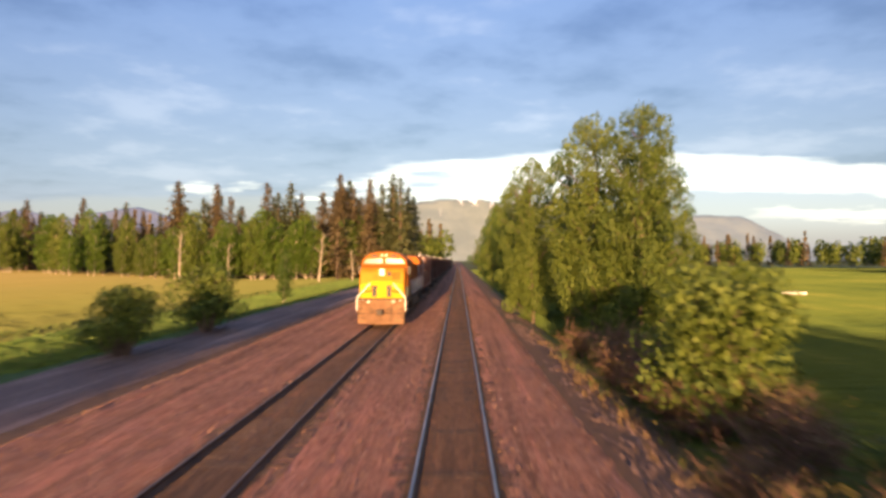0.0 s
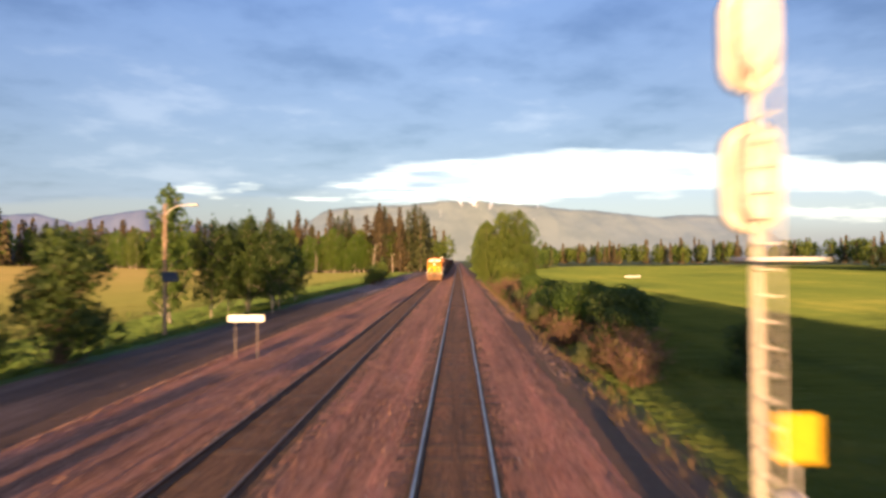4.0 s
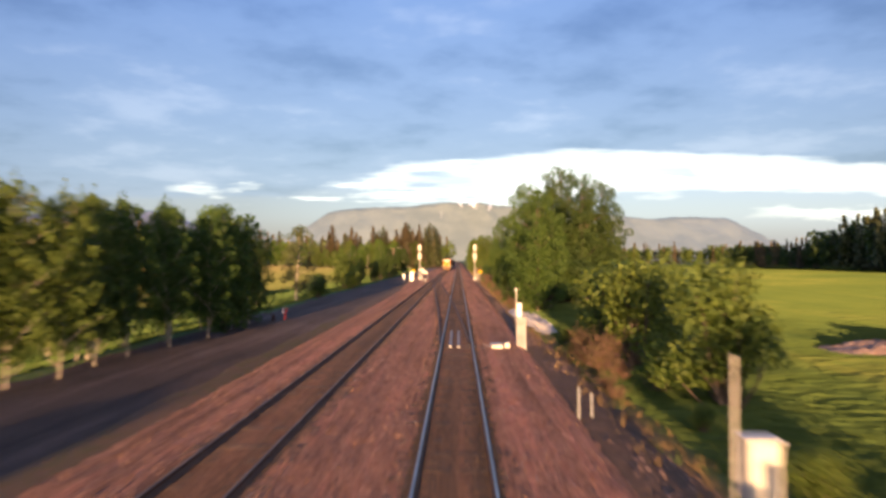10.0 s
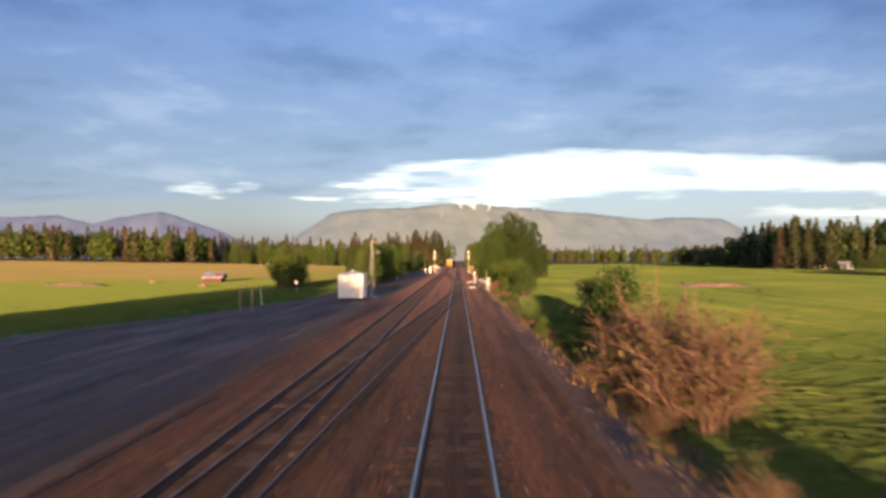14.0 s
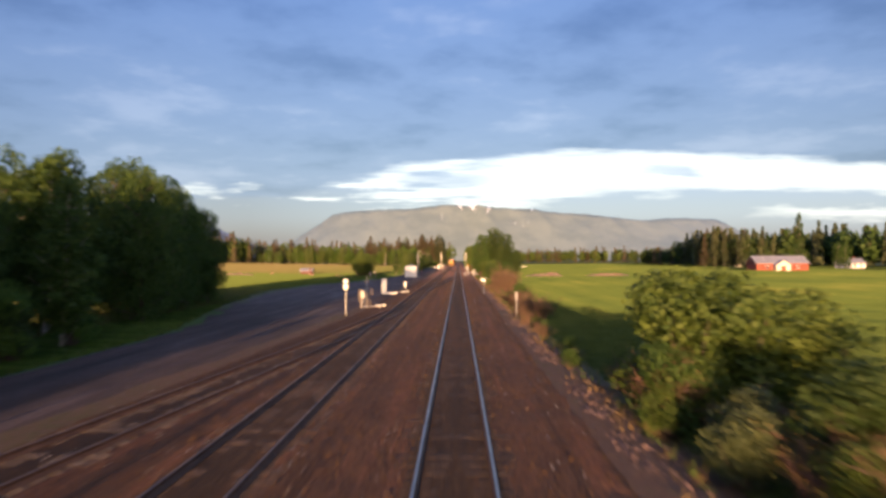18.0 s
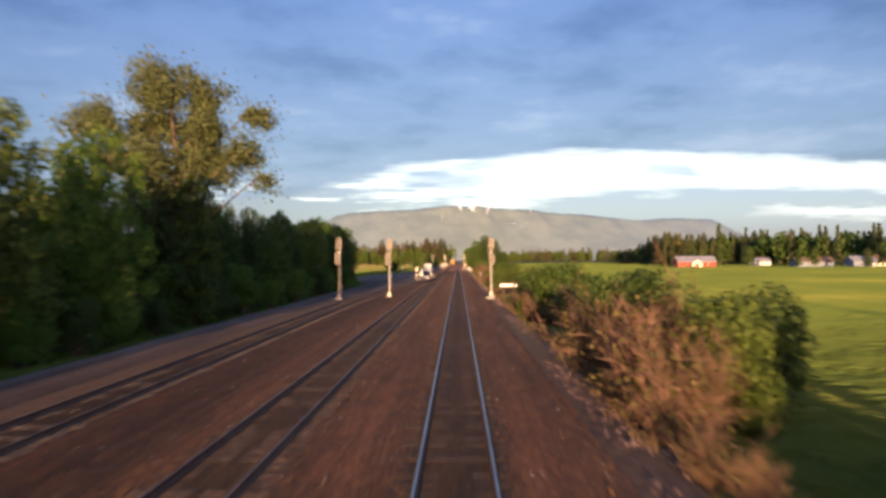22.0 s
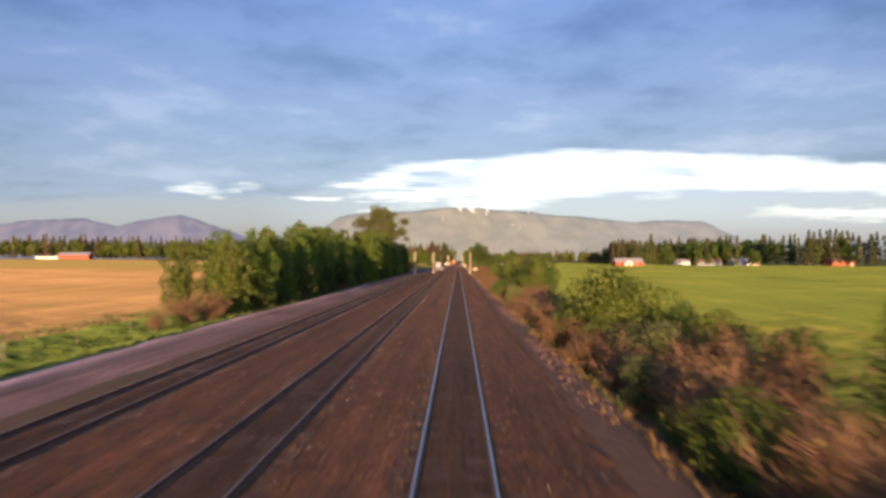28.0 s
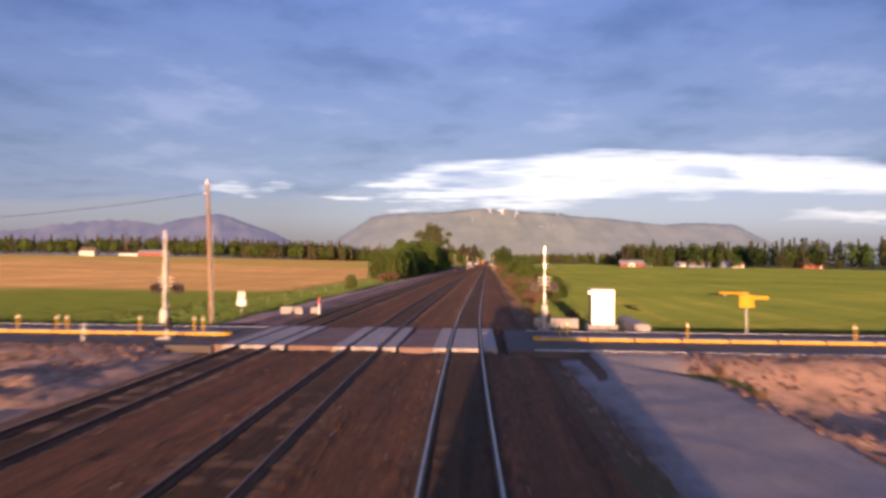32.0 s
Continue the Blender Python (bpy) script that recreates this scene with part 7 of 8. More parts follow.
def delineator(x, y):
    t = thing("delineator_post", (x, y, 0.0), "flexible yellow delineator post on the separator", "delineator", "yellow delineators")
    part("base", Geo().tube((0, 0, 0.05), (0, 0, 0.14), 0.12, 0.09, 10), BLACK, t)
    part("tube", Geo().tube((0, 0, 0.12), (0, 0, 0.95), 0.045, 0.04, 8), YELLOW, t)
    part("band", Geo().tube((0, 0, 0.70), (0, 0, 0.86), 0.048, n=8), WHITE, t, "white reflective band")
    return t


for s in (4.6, 5.0, 11.2, 19.6, 28.0, 36.0, -14.8, -15.3, -18.4, -22.6, -23.2, -25.5, -32):
    delineator(s + 0.6, MID)


def gate(s, y, top, turn):
    x = s + 0.6
    t = thing("crossing_gate", (x, y, -0.08), "silver crossing signal with a raised gate arm", "crossing signal", "crossing signals", turn=turn)
    part("base", Geo().box(-0.35, 0.35, -0.35, 0.35, -0.3, 0.14), CONCRETE, t, "", 0.03)
    part("mast", Geo().tube((0, 0, 0.1), (0, 0, top * 0.78), 0.055, 0.045, 10), SILVER, t, "silver mast")
    part("gate_motor", Geo().box(-0.18, 0.18, -0.42, -0.06, 0.85, 1.55), SILVER, t, "", 0.04)
    g = Geo()
    arm = part("gate_arm", Geo().box(-0.035, 0.035, -0.32, -0.29, 1.3, top), WHITE, t, "raised white gate arm", 0.005)
    for k in range(4):
        part("stripe", Geo().box(-0.038, 0.038, -0.325, -0.285, 1.9 + k * 0.9, 2.3 + k * 0.9), GALV, arm, "reflective strip")
    part("counterweight", Geo().box(0.16, 0.34, -0.5, -0.1, 0.55, 1.1), STEEL_DARK, t, "", 0.03)
    part("cross_arm", Geo().tube((-0.62, 0, 2.75), (0.62, 0, 2.75), 0.035, n=6), SILVER, t)
    for q in (-0.55, 0.55):
        for f in (-1, 1):
            l = part("flasher", Geo().tube((q, f * 0.06, 2.62), (q, f * 0.14, 2.62), 0.28, n=18), BLACK, t, "black round flasher background")
            part("lens", Geo().tube((q, f * 0.14, 2.62), (q, f * 0.17, 2.62), 0.14, n=14), LENS_DARK, l, "dark unlit lens")
            part("visor", Geo().tube((q, f * 0.14, 2.66), (q, f * 0.36, 2.66), 0.16, n=12, caps=False), BLACK, l)
    for z_ in (2.95, 3.15):
        part("lamp_bar", Geo().box(-0.4, 0.4, -0.16, -0.10, z_, z_ + 0.05), SILVER, t, "bright metal cross bar", 0.005)
    for k in range(4):
        part("bracket", Geo().box(0.03, 0.26, -0.34, -0.30, 1.75 + 0.75 * k, 1.78 + 0.75 * k), SILVER, t)
    part("bell", Geo().tube((0, 0, top * 0.78), (0, 0, top * 0.78 + 0.14), 0.12, 0.05, 10), SILVER, t)
    return t


gate(-15.8, -687.6, 5.6, 0)
gate(4.15, -681.2, 5.1, 0)


def big_cabinet():
    t = thing("signal_cabinet", (9.2, -675.6, -0.28), "large silver crossing control cabinet beside the road", "equipment cabinet")
    part("plinth", Geo().box(-1.0, 1.0, -0.1, 1.5, -0.4, 0.08), CONCRETE, t, "", 0.03)
    part("body", Geo().box(-0.75, 0.75, 0.0, 1.4, 0.08, 2.42), BRIGHT_METAL, t, "", 0.02)
    for a, c in ((-0.72, -0.02), (0.02, 0.72)):
        d = part("door", Geo().box(a, c, -0.03, -0.004, 0.16, 2.34), BRIGHT_METAL, t, "silver cabinet door", 0.008)
        part("handle", Geo().box(-0.12 if a < 0 else 0.08, -0.08 if a < 0 else 0.12, -0.07, -0.03, 1.0, 1.25), BLACK, d)
    part("roof", Geo().box(-0.82, 0.82, -0.1, 1.5, 2.42, 2.50, taper=0.05), SILVER, t, "", 0.015)
    part("vent", Geo().box(-0.95, -0.75, 0.3, 0.7, 2.1, 2.4), GALV, t, "", 0.02)
    return t


big_cabinet()
for x0, x1, y0, z0, z1, lab in ((4.6, 7.6, -675.2, -0.5, 0.18, "low whitewashed concrete retaining wall"),):
    tagged(new("low_wall", Geo().box(x0, x1, y0 - 0.25, y0 + 0.25, z0, z1).mesh("low_wall", CONCRETE, 0.05)), lab, "low wall")


tagged(new("concrete_barrier", Geo().prism([(10.5, -0.5), (10.55, 0.12), (10.75, 0.22), (11.35, 0.22), (11.55, 0.12), (11.6, -0.5)], -679.0, -673.4).mesh("concrete_barrier", CONCRETE, 0.08)), "long low rounded concrete barrier beside the road", "concrete barrier")
x, y, g0 = at_line(-14.6, -668.0)
tagged(new("concrete_block", Geo().box(x - 0.95, x + 0.95, y - 0.4, y + 0.4, g0 - 0.3, g0 + 0.62, taper=0.06).mesh("concrete_block", CONCRETE, 0.04)), "pale concrete block beside the service road", "concrete block")
x, y, g0 = at_line(-12.9, -667.0)
tagged(new("concrete_block", Geo().box(x - 0.45, x + 0.45, y - 0.3, y + 0.3, g0 - 0.3, g0 + 0.5, taper=0.05).mesh("concrete_block", CONCRETE, 0.04)), "small pale concrete block beside the service road", "concrete block")
post(-12.4, -668.0, 1.35, WHITE, "white post with a red top beside the siding", 0.05, 0, (0.12, 0.4, RED))
post(-19.2, -689.0, 1.0, GALV, "thin bent pipe by the road", 0.04, 8)


def field_sign():
    x, y, g0 = at_line(-18.9, -668.0)
    t = thing("speed_sign", (x, y, g0), "white track speed sign reading 20 on a post", "sign")
    h = 1.4 - g0
    part("post", Geo().tube((0, 0, -0.3), (0, 0, h), 0.04, n=8), GALV, t)
    p = part("plate", Geo().box(-0.28, 0.28, -0.07, -0.04, h - 0.62, h), WHITE, t, "", 0.004)
    part("plate", Geo().box(-0.36, 0.36, -0.07, -0.04, h - 1.15, h - 0.66), WHITE, t, "blank white plate", 0.004)
    for k in range(2):
        part("bar", Geo().box(-0.16, 0.16, -0.078, -0.072, h - 0.13 - 0.1 * k, h - 0.07 - 0.1 * k), BLACK, p, "plain dark bar")
    tx = bpy.data.curves.new("number", "FONT")
    tx.body, tx.size, tx.align_x, tx.extrude = "20", 0.42, "CENTER", 0.004
    tx.materials.append(BLACK)
    n_ = part("number", tx, None, p, "dark number 20")
    n_.matrix_basis = pose(0, -0.078, h - 0.57, 90, 0, 0)
    return t


field_sign()


def utility_pole(x, y, h, lean):
    g0 = gz(x, y)
    t = thing("utility_pole", (x, y, g0), "tall leaning wooden utility pole beside the road", "utility pole")
    top = Vector((-math.tan(radians(lean)) * h, 0, h))
    part("pole", Geo().tube((0, 0, -0.5), top, 0.16, 0.11, 12), POLE_WOOD, t)
    part("cap", Geo().tube(top - Vector((0, 0, 0.25)), top + Vector((0, 0, 0.06)), 0.17, 0.12, 10), GALV, t, "pale metal cap")
    part("insulator", Geo().tube(top + Vector((-0.25, 0, -0.9)), top + Vector((-0.05, 0, -0.9)), 0.05, n=8), WHITE, t)
    a, c = top + Vector((-0.2, 0, -0.9)), Vector((-60, 6, 8.2))
    ring, rim = [], []
    for k in range(25):
        p = a.lerp(c, k / 24) - Vector((0, 0, 6.4 * k / 24 * (1 - k / 24)))
        ring += [p + Vector((0, q[0], q[1])) for q in ((0.018, 0), (0, 0.018), (-0.018, 0), (0, -0.018))]
        rim += [(4 * k - 4 + j, 4 * k - 4 + (j + 1) % 4, 4 * k + (j + 1) % 4, 4 * k + j) for j in range(4)] if k else []
    g = Geo().add(ring, rim + [(3, 2, 1, 0), (96, 97, 98, 99)])
    part("wire", g, BLACK, t, "sagging black overhead wire")
    g = Geo().tube((0.13, -0.12, 0), (0.0, -0.1, h * 0.7), 0.025, n=6)
    part("conduit", g, GALV, t)
    return t


utility_pole(-18.3, -675.0, 10.3, 2.6)
utility_pole(-78.0, -669.0, 9.0, 0.0)


def yellow_sign(x, y):
    t = thing("road_sign", (x, y, gz(x, y)), "yellow warning sign with a side plate on a post", "sign")
    part("post", Geo().tube((0, 0, -0.3), (0, 0, 2.35), 0.04, n=8), GALV, t)
    part("plate", Geo().box(-0.42, 0.42, -0.06, -0.03, 1.55, 2.3), YELLOW, t, "square yellow plate", 0.006)
    part("side_plate", Geo().box(0.42, 1.25, -0.05, -0.03, 2.05, 2.25), YELLOW, t, "narrow yellow side plate", 0.004)
    return t


yellow_sign(17.0, -679.8)

# ---------------------------------------------------------------- farm buildings


def house(x, y, w, d, h, rise, wall, roof, label, turn=0.0, windows=3, category="house"):
    g0 = gz(x, y)
    t = thing("barn" if category == "barn" else "house", (x, y, g0), label, category, "", "", turn)
    part("wall", Geo().box(-w / 2, w / 2, -d / 2, d / 2, -0.6, h), wall, t, "", 0.03)
    for s in (-1, 1):
        part("gable", Geo().prism([(-d / 2, h), (d / 2, h), (0, h + rise)], s * w / 2 - 0.05, s * w / 2 + 0.05, axis="x"), wall, t)
        a = [(-s * 0.0, h + rise + 0.12), (s * (d / 2 + 0.5), h - 0.25), (s * (d / 2 + 0.5), h - 0.4), (-s * 0.0, h + rise - 0.05)]
        part("roof", Geo().prism(a, -w / 2 - 0.45, w / 2 + 0.45, axis="x"), roof, t, "", 0.02)
    for k in range(windows):
        xx = -w / 2 + w * (k + 0.7) / (windows + 0.4)
        wn = part("window", Geo().box(xx - 0.5, xx + 0.5, -d / 2 - 0.04, -d / 2 - 0.01, 0.9, 2.0), GLASS, t)
        g = Geo()
        for q in ((xx - 0.58, xx - 0.5), (xx + 0.5, xx + 0.58)):
            g.box(q[0], q[1], -d / 2 - 0.07, -d / 2, 0.82, 2.08)
        g.box(xx - 0.58, xx + 0.58, -d / 2 - 0.07, -d / 2, 2.0, 2.08).box(xx - 0.58, xx + 0.58, -d / 2 - 0.07, -d / 2, 0.82, 0.9)
        part("frame", g, WHITE, wn)
    part("door", Geo().box(w * 0.36 - 0.5, w * 0.36 + 0.5, -d / 2 - 0.05, -d / 2 - 0.01, 0.0, 2.1), WHITE if category == "house" else wall, t, "", 0.01)
    if category == "house":
        part("chimney", Geo().box(w * 0.2 - 0.3, w * 0.2 + 0.3, 0.3, 0.9, h + rise * 0.4, h + rise + 0.7), BARN_RED, t, "", 0.02)
    return t


def gabled_porch(x, y, w, d, h, rise, wall, roof):
    """The sunlit gable in front of the red barn."""
    t = thing("porch", (x, y, gz(x, y)), "pale gabled porch in front of the red barn", "porch")
    part("wall", Geo().box(-w / 2, w / 2, -d / 2, d / 2, -0.4, h), wall, t, "", 0.02)
    part("gable", Geo().prism([(-w / 2, h), (w / 2, h), (0, h + rise)], -d / 2, d / 2), wall, t)
    for s in (-1, 1):
        part("roof", Geo().prism([(0, h + rise + 0.18), (s * (w / 2 + 0.4), h - 0.1), (s * (w / 2 + 0.4), h - 0.22), (0, h + rise + 0.03)], -d / 2 - 0.3, d / 2 + 0.3), roof, t)
    part("door", Geo().box(-0.9, 0.9, -d / 2 - 0.05, -d / 2 - 0.01, 0, h * 0.85), BARN_RED, t, "", 0.01)
    return t


house(126.5, -146, 20, 9, 3.2, 2.6, BARN_RED, ROOF_GREY, "red wooden barn with a grey roof across the pasture", 0, 3, "barn")
gabled_porch(125.5, -151.8, 5.5, 3.0, 2.3, 1.7, CREAM, ROOF_GREY)
house(166, -13, 9, 7, 3.0, 2.6, WHITE, ROOF_GREY, "small white farm house among dark trees", 8, 3)
house(172, -24, 6, 5, 2.2, 1.4, ROOF_GREY, ROOF_GREY, "grey outbuilding beside the white house", -6, 2)
house(182, -101, 10, 7, 2.6, 2.0, WHITE, ROOF_GREY, "low white house beyond the pasture", 5, 3)
house(177, -168, 17, 8, 2.8, 2.0, SLATE, ROOF_BROWN, "long slate-blue ranch house beyond the pasture", -4, 5)
house(209, -166, 8, 7, 3.0, 2.6, CREAM, ROOF_BROWN, "small cream house with a brown roof", 10, 2)
house(196, -176, 11, 8, 3.0, 2.2, SLATE, ROOF_GREY, "blue-grey house beside the cream one", 0, 2)
house(258, -187, 16, 9, 3.0, 2.2, BARN_RED, ROOF_BROWN, "low red house at the edge of the wood", 4, 3)
house(300, -236, 14, 9, 3.0, 2.2, WHITE, ROOF_GREY, "low white house at the edge of the wood", 4, 3)
house(-433, 90, 33, 11, 5.0, 3.0, BARN_RED, ROOF_GREY, "long red barn across the hay field", 6, 4, "barn")
house(-466, 92, 24, 7, 2.4, 1.0, WHITE, ROOF_GREY, "low white shed beside the long red barn", 6, 3, "barn")
house(-400, -96, 14, 10, 5.0, 3.4, CREAM, ROOF_BROWN, "cream farm house across the hay field", 10, 3)
house(-55.5, -169, 3.8, 3.4, 1.45, 0.75, RUST_RED, ROOF_GREY, "small low red shed standing in the hay field", 3, 0, "barn")

# things in the fields


def heap(x, y, w, d, h, seed, label, mat=DIRT):
    r = np.random.default_rng(seed)
    n, m = 44, 24
    gx2, gy2 = np.meshgrid(np.linspace(-1, 1, n), np.linspace(-1, 1, m))
    f = np.clip(1 - gx2 ** 2, 0, 1) ** 0.7 * np.clip(1 - gy2 ** 2, 0, 1)
    z = f * h * (0.75 + 0.35 * wavy(gx2 * w, gy2 * d, 1.6, seed) + 0.25 * wavy(gx2 * w, gy2 * d, 0.55, seed + 3)) + f * r.normal(0, 0.09 * h, f.shape) - 0.12
    px, py = x + gx2 * w / 2, y + gy2 * d / 2
    z = z + ground_z(px, py)
    i = np.arange(n * m).reshape(m, n)
    faces = np.stack([i[:-1, :-1], i[:-1, 1:], i[1:, 1:], i[1:, :-1]], -1).reshape(-1, 4)
    return tagged(new("soil_mound", fast_mesh("soil_mound", np.stack([px, py, z], -1).reshape(-1, 3), faces, mat)), label, "soil mound", "mounds of soil")


heap(29, -185, 14, 6, 1.0, 1, "long low heap of bare soil in the pasture")
heap(32, -183, 7, 5, 1.4, 2, "rough heap of bare soil in the pasture")
heap(51, -184, 16, 5, 1.0, 3, "long low heap of bare soil in the pasture")
heap(-72, -196, 14, 5, 0.8, 4, "low heap of straw-coloured soil in the field")
heap(-48, -195, 2.4, 1.6, 0.8, 8, "small clump of straw-coloured soil in the field")
heap(-38, -201, 3.6, 1.6, 0.6, 9, "small clump of straw-coloured soil in the field")
heap(-66, -177, 1.6, 1.4, 1.0, 10, "small clump of straw-coloured soil in the field")
heap(16.5, -699.5, 15, 7, 0.75, 5, "low bank of bare reddish soil beside the road")
heap(-15.5, -700, 8, 9, 0.7, 6, "low bank of bare soil beside the crossing")
heap(6.2, -170.5, 3.6, 11, 1.15, 7, "pale heap of sandy spoil on the bank", PALE_SPOIL)


def pipe_on_blocks(x, y, length, mat, label, h=0.5):
    t = thing("field_pipe", (x, y, gz(x, y)), label, "pipe")
    part("pipe", Geo().tube((-length / 2, 0, h), (length / 2, 0, h), 0.2, n=10), mat, t)
    for p in (-length / 3, length / 3):
        part("block", Geo().box(p - 0.2, p + 0.2, -0.25, 0.25, -0.2, h - 0.15), POST_WOOD, t, "", 0.02)
    return t


pipe_on_blocks(51, 100, 4.6, WHITE, "white pipe lying on blocks in the pasture")
pipe_on_blocks(41, -613, 4.6, YELLOW, "yellow pipe lying on blocks in the pasture")
x, y, g0 = at_line(14.8, -647.0)
t = thing("timber_frame", (x, y, g0), "small weathered timber frame in the pasture", "timber frame")
for p in (-0.65, 0.65):
    part("leg", Geo().box(p - 0.06, p + 0.06, -0.06, 0.06, -0.2, 0.85), POST_WOOD, t, "", 0.01)
part("beam", Geo().box(-0.75, 0.75, -0.05, 0.05, 0.5, 0.62), POST_WOOD, t, "", 0.01)
# fence posts along the hay field
for k in range(16):
    post(-21.5, -660 + k * 6.0, 1.1, POST_WOOD if k % 5 else CONCRETE, "thin fence post at the edge of the hay field", 0.026, 3 * math.sin(k * 2.0))

# bare ground on the near side of the crossing
ys4 = np.concatenate([np.linspace(-790, -722, 30), np.linspace(-720, -690.2, 90)])


def yard_paint():
    """Grey gravel worn into a track, which gives way to red soil; lane is the distance off the line."""
    m, nt, b = blank("gravel_and_soil", 0.92)
    v = where(nt)
    at = nt.nodes.new("ShaderNodeAttribute")
    at.attribute_name = "lane"
    cell = nt.nodes.new("ShaderNodeTexVoronoi")
    cell.inputs["Scale"].default_value = 16
    nt.links.new(v, cell.inputs["Vector"])
    rnd = nt.nodes.new("ShaderNodeSeparateColor")
    nt.links.new(cell.outputs["Color"], rnd.inputs[0])
    ragged = math_node(nt, "ADD", math_node(nt, "MULTIPLY", noise_node(nt, v, 0.55, 6, 0.65), 3.4), math_node(nt, "MULTIPLY", rnd.outputs[1], 0.5))
    lane = math_node(nt, "ADD", at.outputs["Fac"], math_node(nt, "SUBTRACT", ragged, 1.95))
    dust = noise_node(nt, v, 0.8, 5, 0.6)
    grey = mixed(nt, dust, ramp(nt, rnd.outputs[0], [(0.0, (0.10, 0.09, 0.09)), (1.0, (0.22, 0.205, 0.20))]), (0.30, 0.285, 0.285))
    dark = ramp(nt, rnd.outputs[0], [(0.0, (0.05, 0.033, 0.026)), (1.0, (0.13, 0.085, 0.065))])
    red = mixed(nt, noise_node(nt, v, 1.7, 6, 0.65), (0.20, 0.12, 0.08), (0.46, 0.31, 0.225))
    red = mixed(nt, math_node(nt, "MULTIPLY", math_node(nt, "SUBTRACT", noise_node(nt, v, 0.4, 3), 0.52), 9.0, clamp=True), red, (0.14, 0.10, 0.07))
    col = mixed(nt, math_node(nt, "MULTIPLY_ADD", lane, 0.9, -3.5, clamp=True), dark, grey)
    col = mixed(nt, math_node(nt, "MULTIPLY_ADD", lane, 1.2, -10.8, clamp=True), col, red)
    nt.links.new(col, b.inputs["Base Color"])
    bump(nt, b, math_node(nt, "ADD", math_node(nt, "MULTIPLY", rnd.outputs[1], 0.25), math_node(nt, "MULTIPLY", noise_node(nt, v, 5.0, 5, 0.6), 0.8)), 0.8, 0.08)
    return m


YARD = yard_paint()


def yard_sheet(name, side, s0, s1, n, rise, label):
    offs = np.linspace(s0, s1, n)
    lanes = np.tile(offs, len(ys4))

    def heights(x_, y_):
        off = side * (x_ - bend(y_))
        lump = smooth(off, 8.8, 10.8) * smooth(-y_, 690.2, 692.5)
        edge = smooth(off, s0, s0 + 0.8) * (1 - smooth(off, s1 - 1.5, s1))
        return ground_z(x_, y_) - 0.05 + edge * (0.09 + 0.02 * wavy(x_, y_, 0.8)) + edge * lump * (rise + 0.10 * wavy(x_, y_, 1.7) + 0.05 * wavy(x_, y_, 0.6, 3))

    me = sheet(name, side * offs, ys4, heights, YARD)
    me.attributes.new("lane", "FLOAT", "POINT").data.foreach_set("value", lanes.astype(np.float32))
    return tagged(new(name, me), label, "soil", kind="structure")


yard_sheet("bare_ground", 1, 3.85, 25, 80, 0.14, "grey gravel track giving way to bare reddish soil")
yard_sheet("bare_ground", -1, 12.2, 26, 54, 0.10, "bare brownish soil beside the road")
for x, y, h in ((10.4, -692.9, 0.8), (10.9, -695.6, 0.9), (10.0, -694.2, 0.5), (12.2, -696.8, 0.6)):
    brush(x, y, h, 0.8, "dry weeds by the crossing")
# low weeds along the foot of the ballast
for y0, y1, n in ((-278, -224, 34), (-376, -346, 12), (-660, -638, 8)):
    for k in range(n):
        y = y0 + (y1 - y0) * (k + rng.uniform(0, 1)) / n
        x, h = rng.uniform(5.0, 6.8), rng.uniform(0.45, 1.15)
        if rng.uniform() < 0.55:
            plant("bush", x, y, h, 1.15, ("leaf", "warm", "pale")[k % 3], "low green weed at the foot of the bank", "weeds along the bank")
        else:
            brush(x, y, h, 1.1, "dry weeds along the bank")

# ---------------------------------------------------------------- loose stones and field grass


def stones(name, n, place, r0, r1, mat, label, zoff=0.0):
    """Broken stones: irregular tetrahedra that lie on the ground."""
    r = np.random.default_rng(n)
    s, y, z = place(r, n)
    c = np.stack([s + bend(y), y, z], 1)
    base = np.array([(0.9, -0.5, -0.35), (-0.9, -0.55, -0.3), (0.05, 0.95, -0.35), (0.0, -0.05, 0.75)])
    v = base[None] * r.uniform(0.65, 1.25, (n, 4, 3)) + r.normal(0, 0.12, (n, 4, 3))
    a = r.uniform(0, 6.28, n)
    ca, sa = np.cos(a)[:, None], np.sin(a)[:, None]
    v = np.stack([v[..., 0] * ca - v[..., 1] * sa, v[..., 0] * sa + v[..., 1] * ca, v[..., 2]], -1)
    v = v * (r.uniform(r0, r1, n) ** 1.0)[:, None, None] + c[:, None]
    i = np.arange(n)[:, None] * 4
    f = np.concatenate([i + np.array([[0, 1, 3]]), i + np.array([[1, 2, 3]]), i + np.array([[2, 0, 3]])], 0)
    return tagged(new(name, fast_mesh(name, v.reshape(-1, 3), f, mat)), label, "stones", kind="stuff")


def stone_paint(name, dark, light, grime=False):
    m, nt, b = blank(name, 0.85)
    rnd = nt.nodes.new("ShaderNodeNewGeometry").outputs["Random Per Island"]
    patch = noise_node(nt, where(nt), 0.4, 4)
    f = math_node(nt, "ADD", math_node(nt, "MULTIPLY", rnd, 0.7), math_node(nt, "MULTIPLY", patch, 0.3))
    col = ramp(nt, f, [(0.15, dark), (0.9, light)])
    nt.links.new(grimy(nt, where(nt), col) if grime else col, b.inputs["Base Color"])
    return m


STONE = stone_paint("pink_stone", (0.20, 0.098, 0.056), (0.46, 0.25, 0.16), True)
STONE_DARK = stone_paint("oily_stone", (0.08, 0.046, 0.022), (0.23, 0.128, 0.064), True)
PEBBLE = stone_paint("grey_pebble", (0.09, 0.073, 0.07), (0.22, 0.18, 0.165))
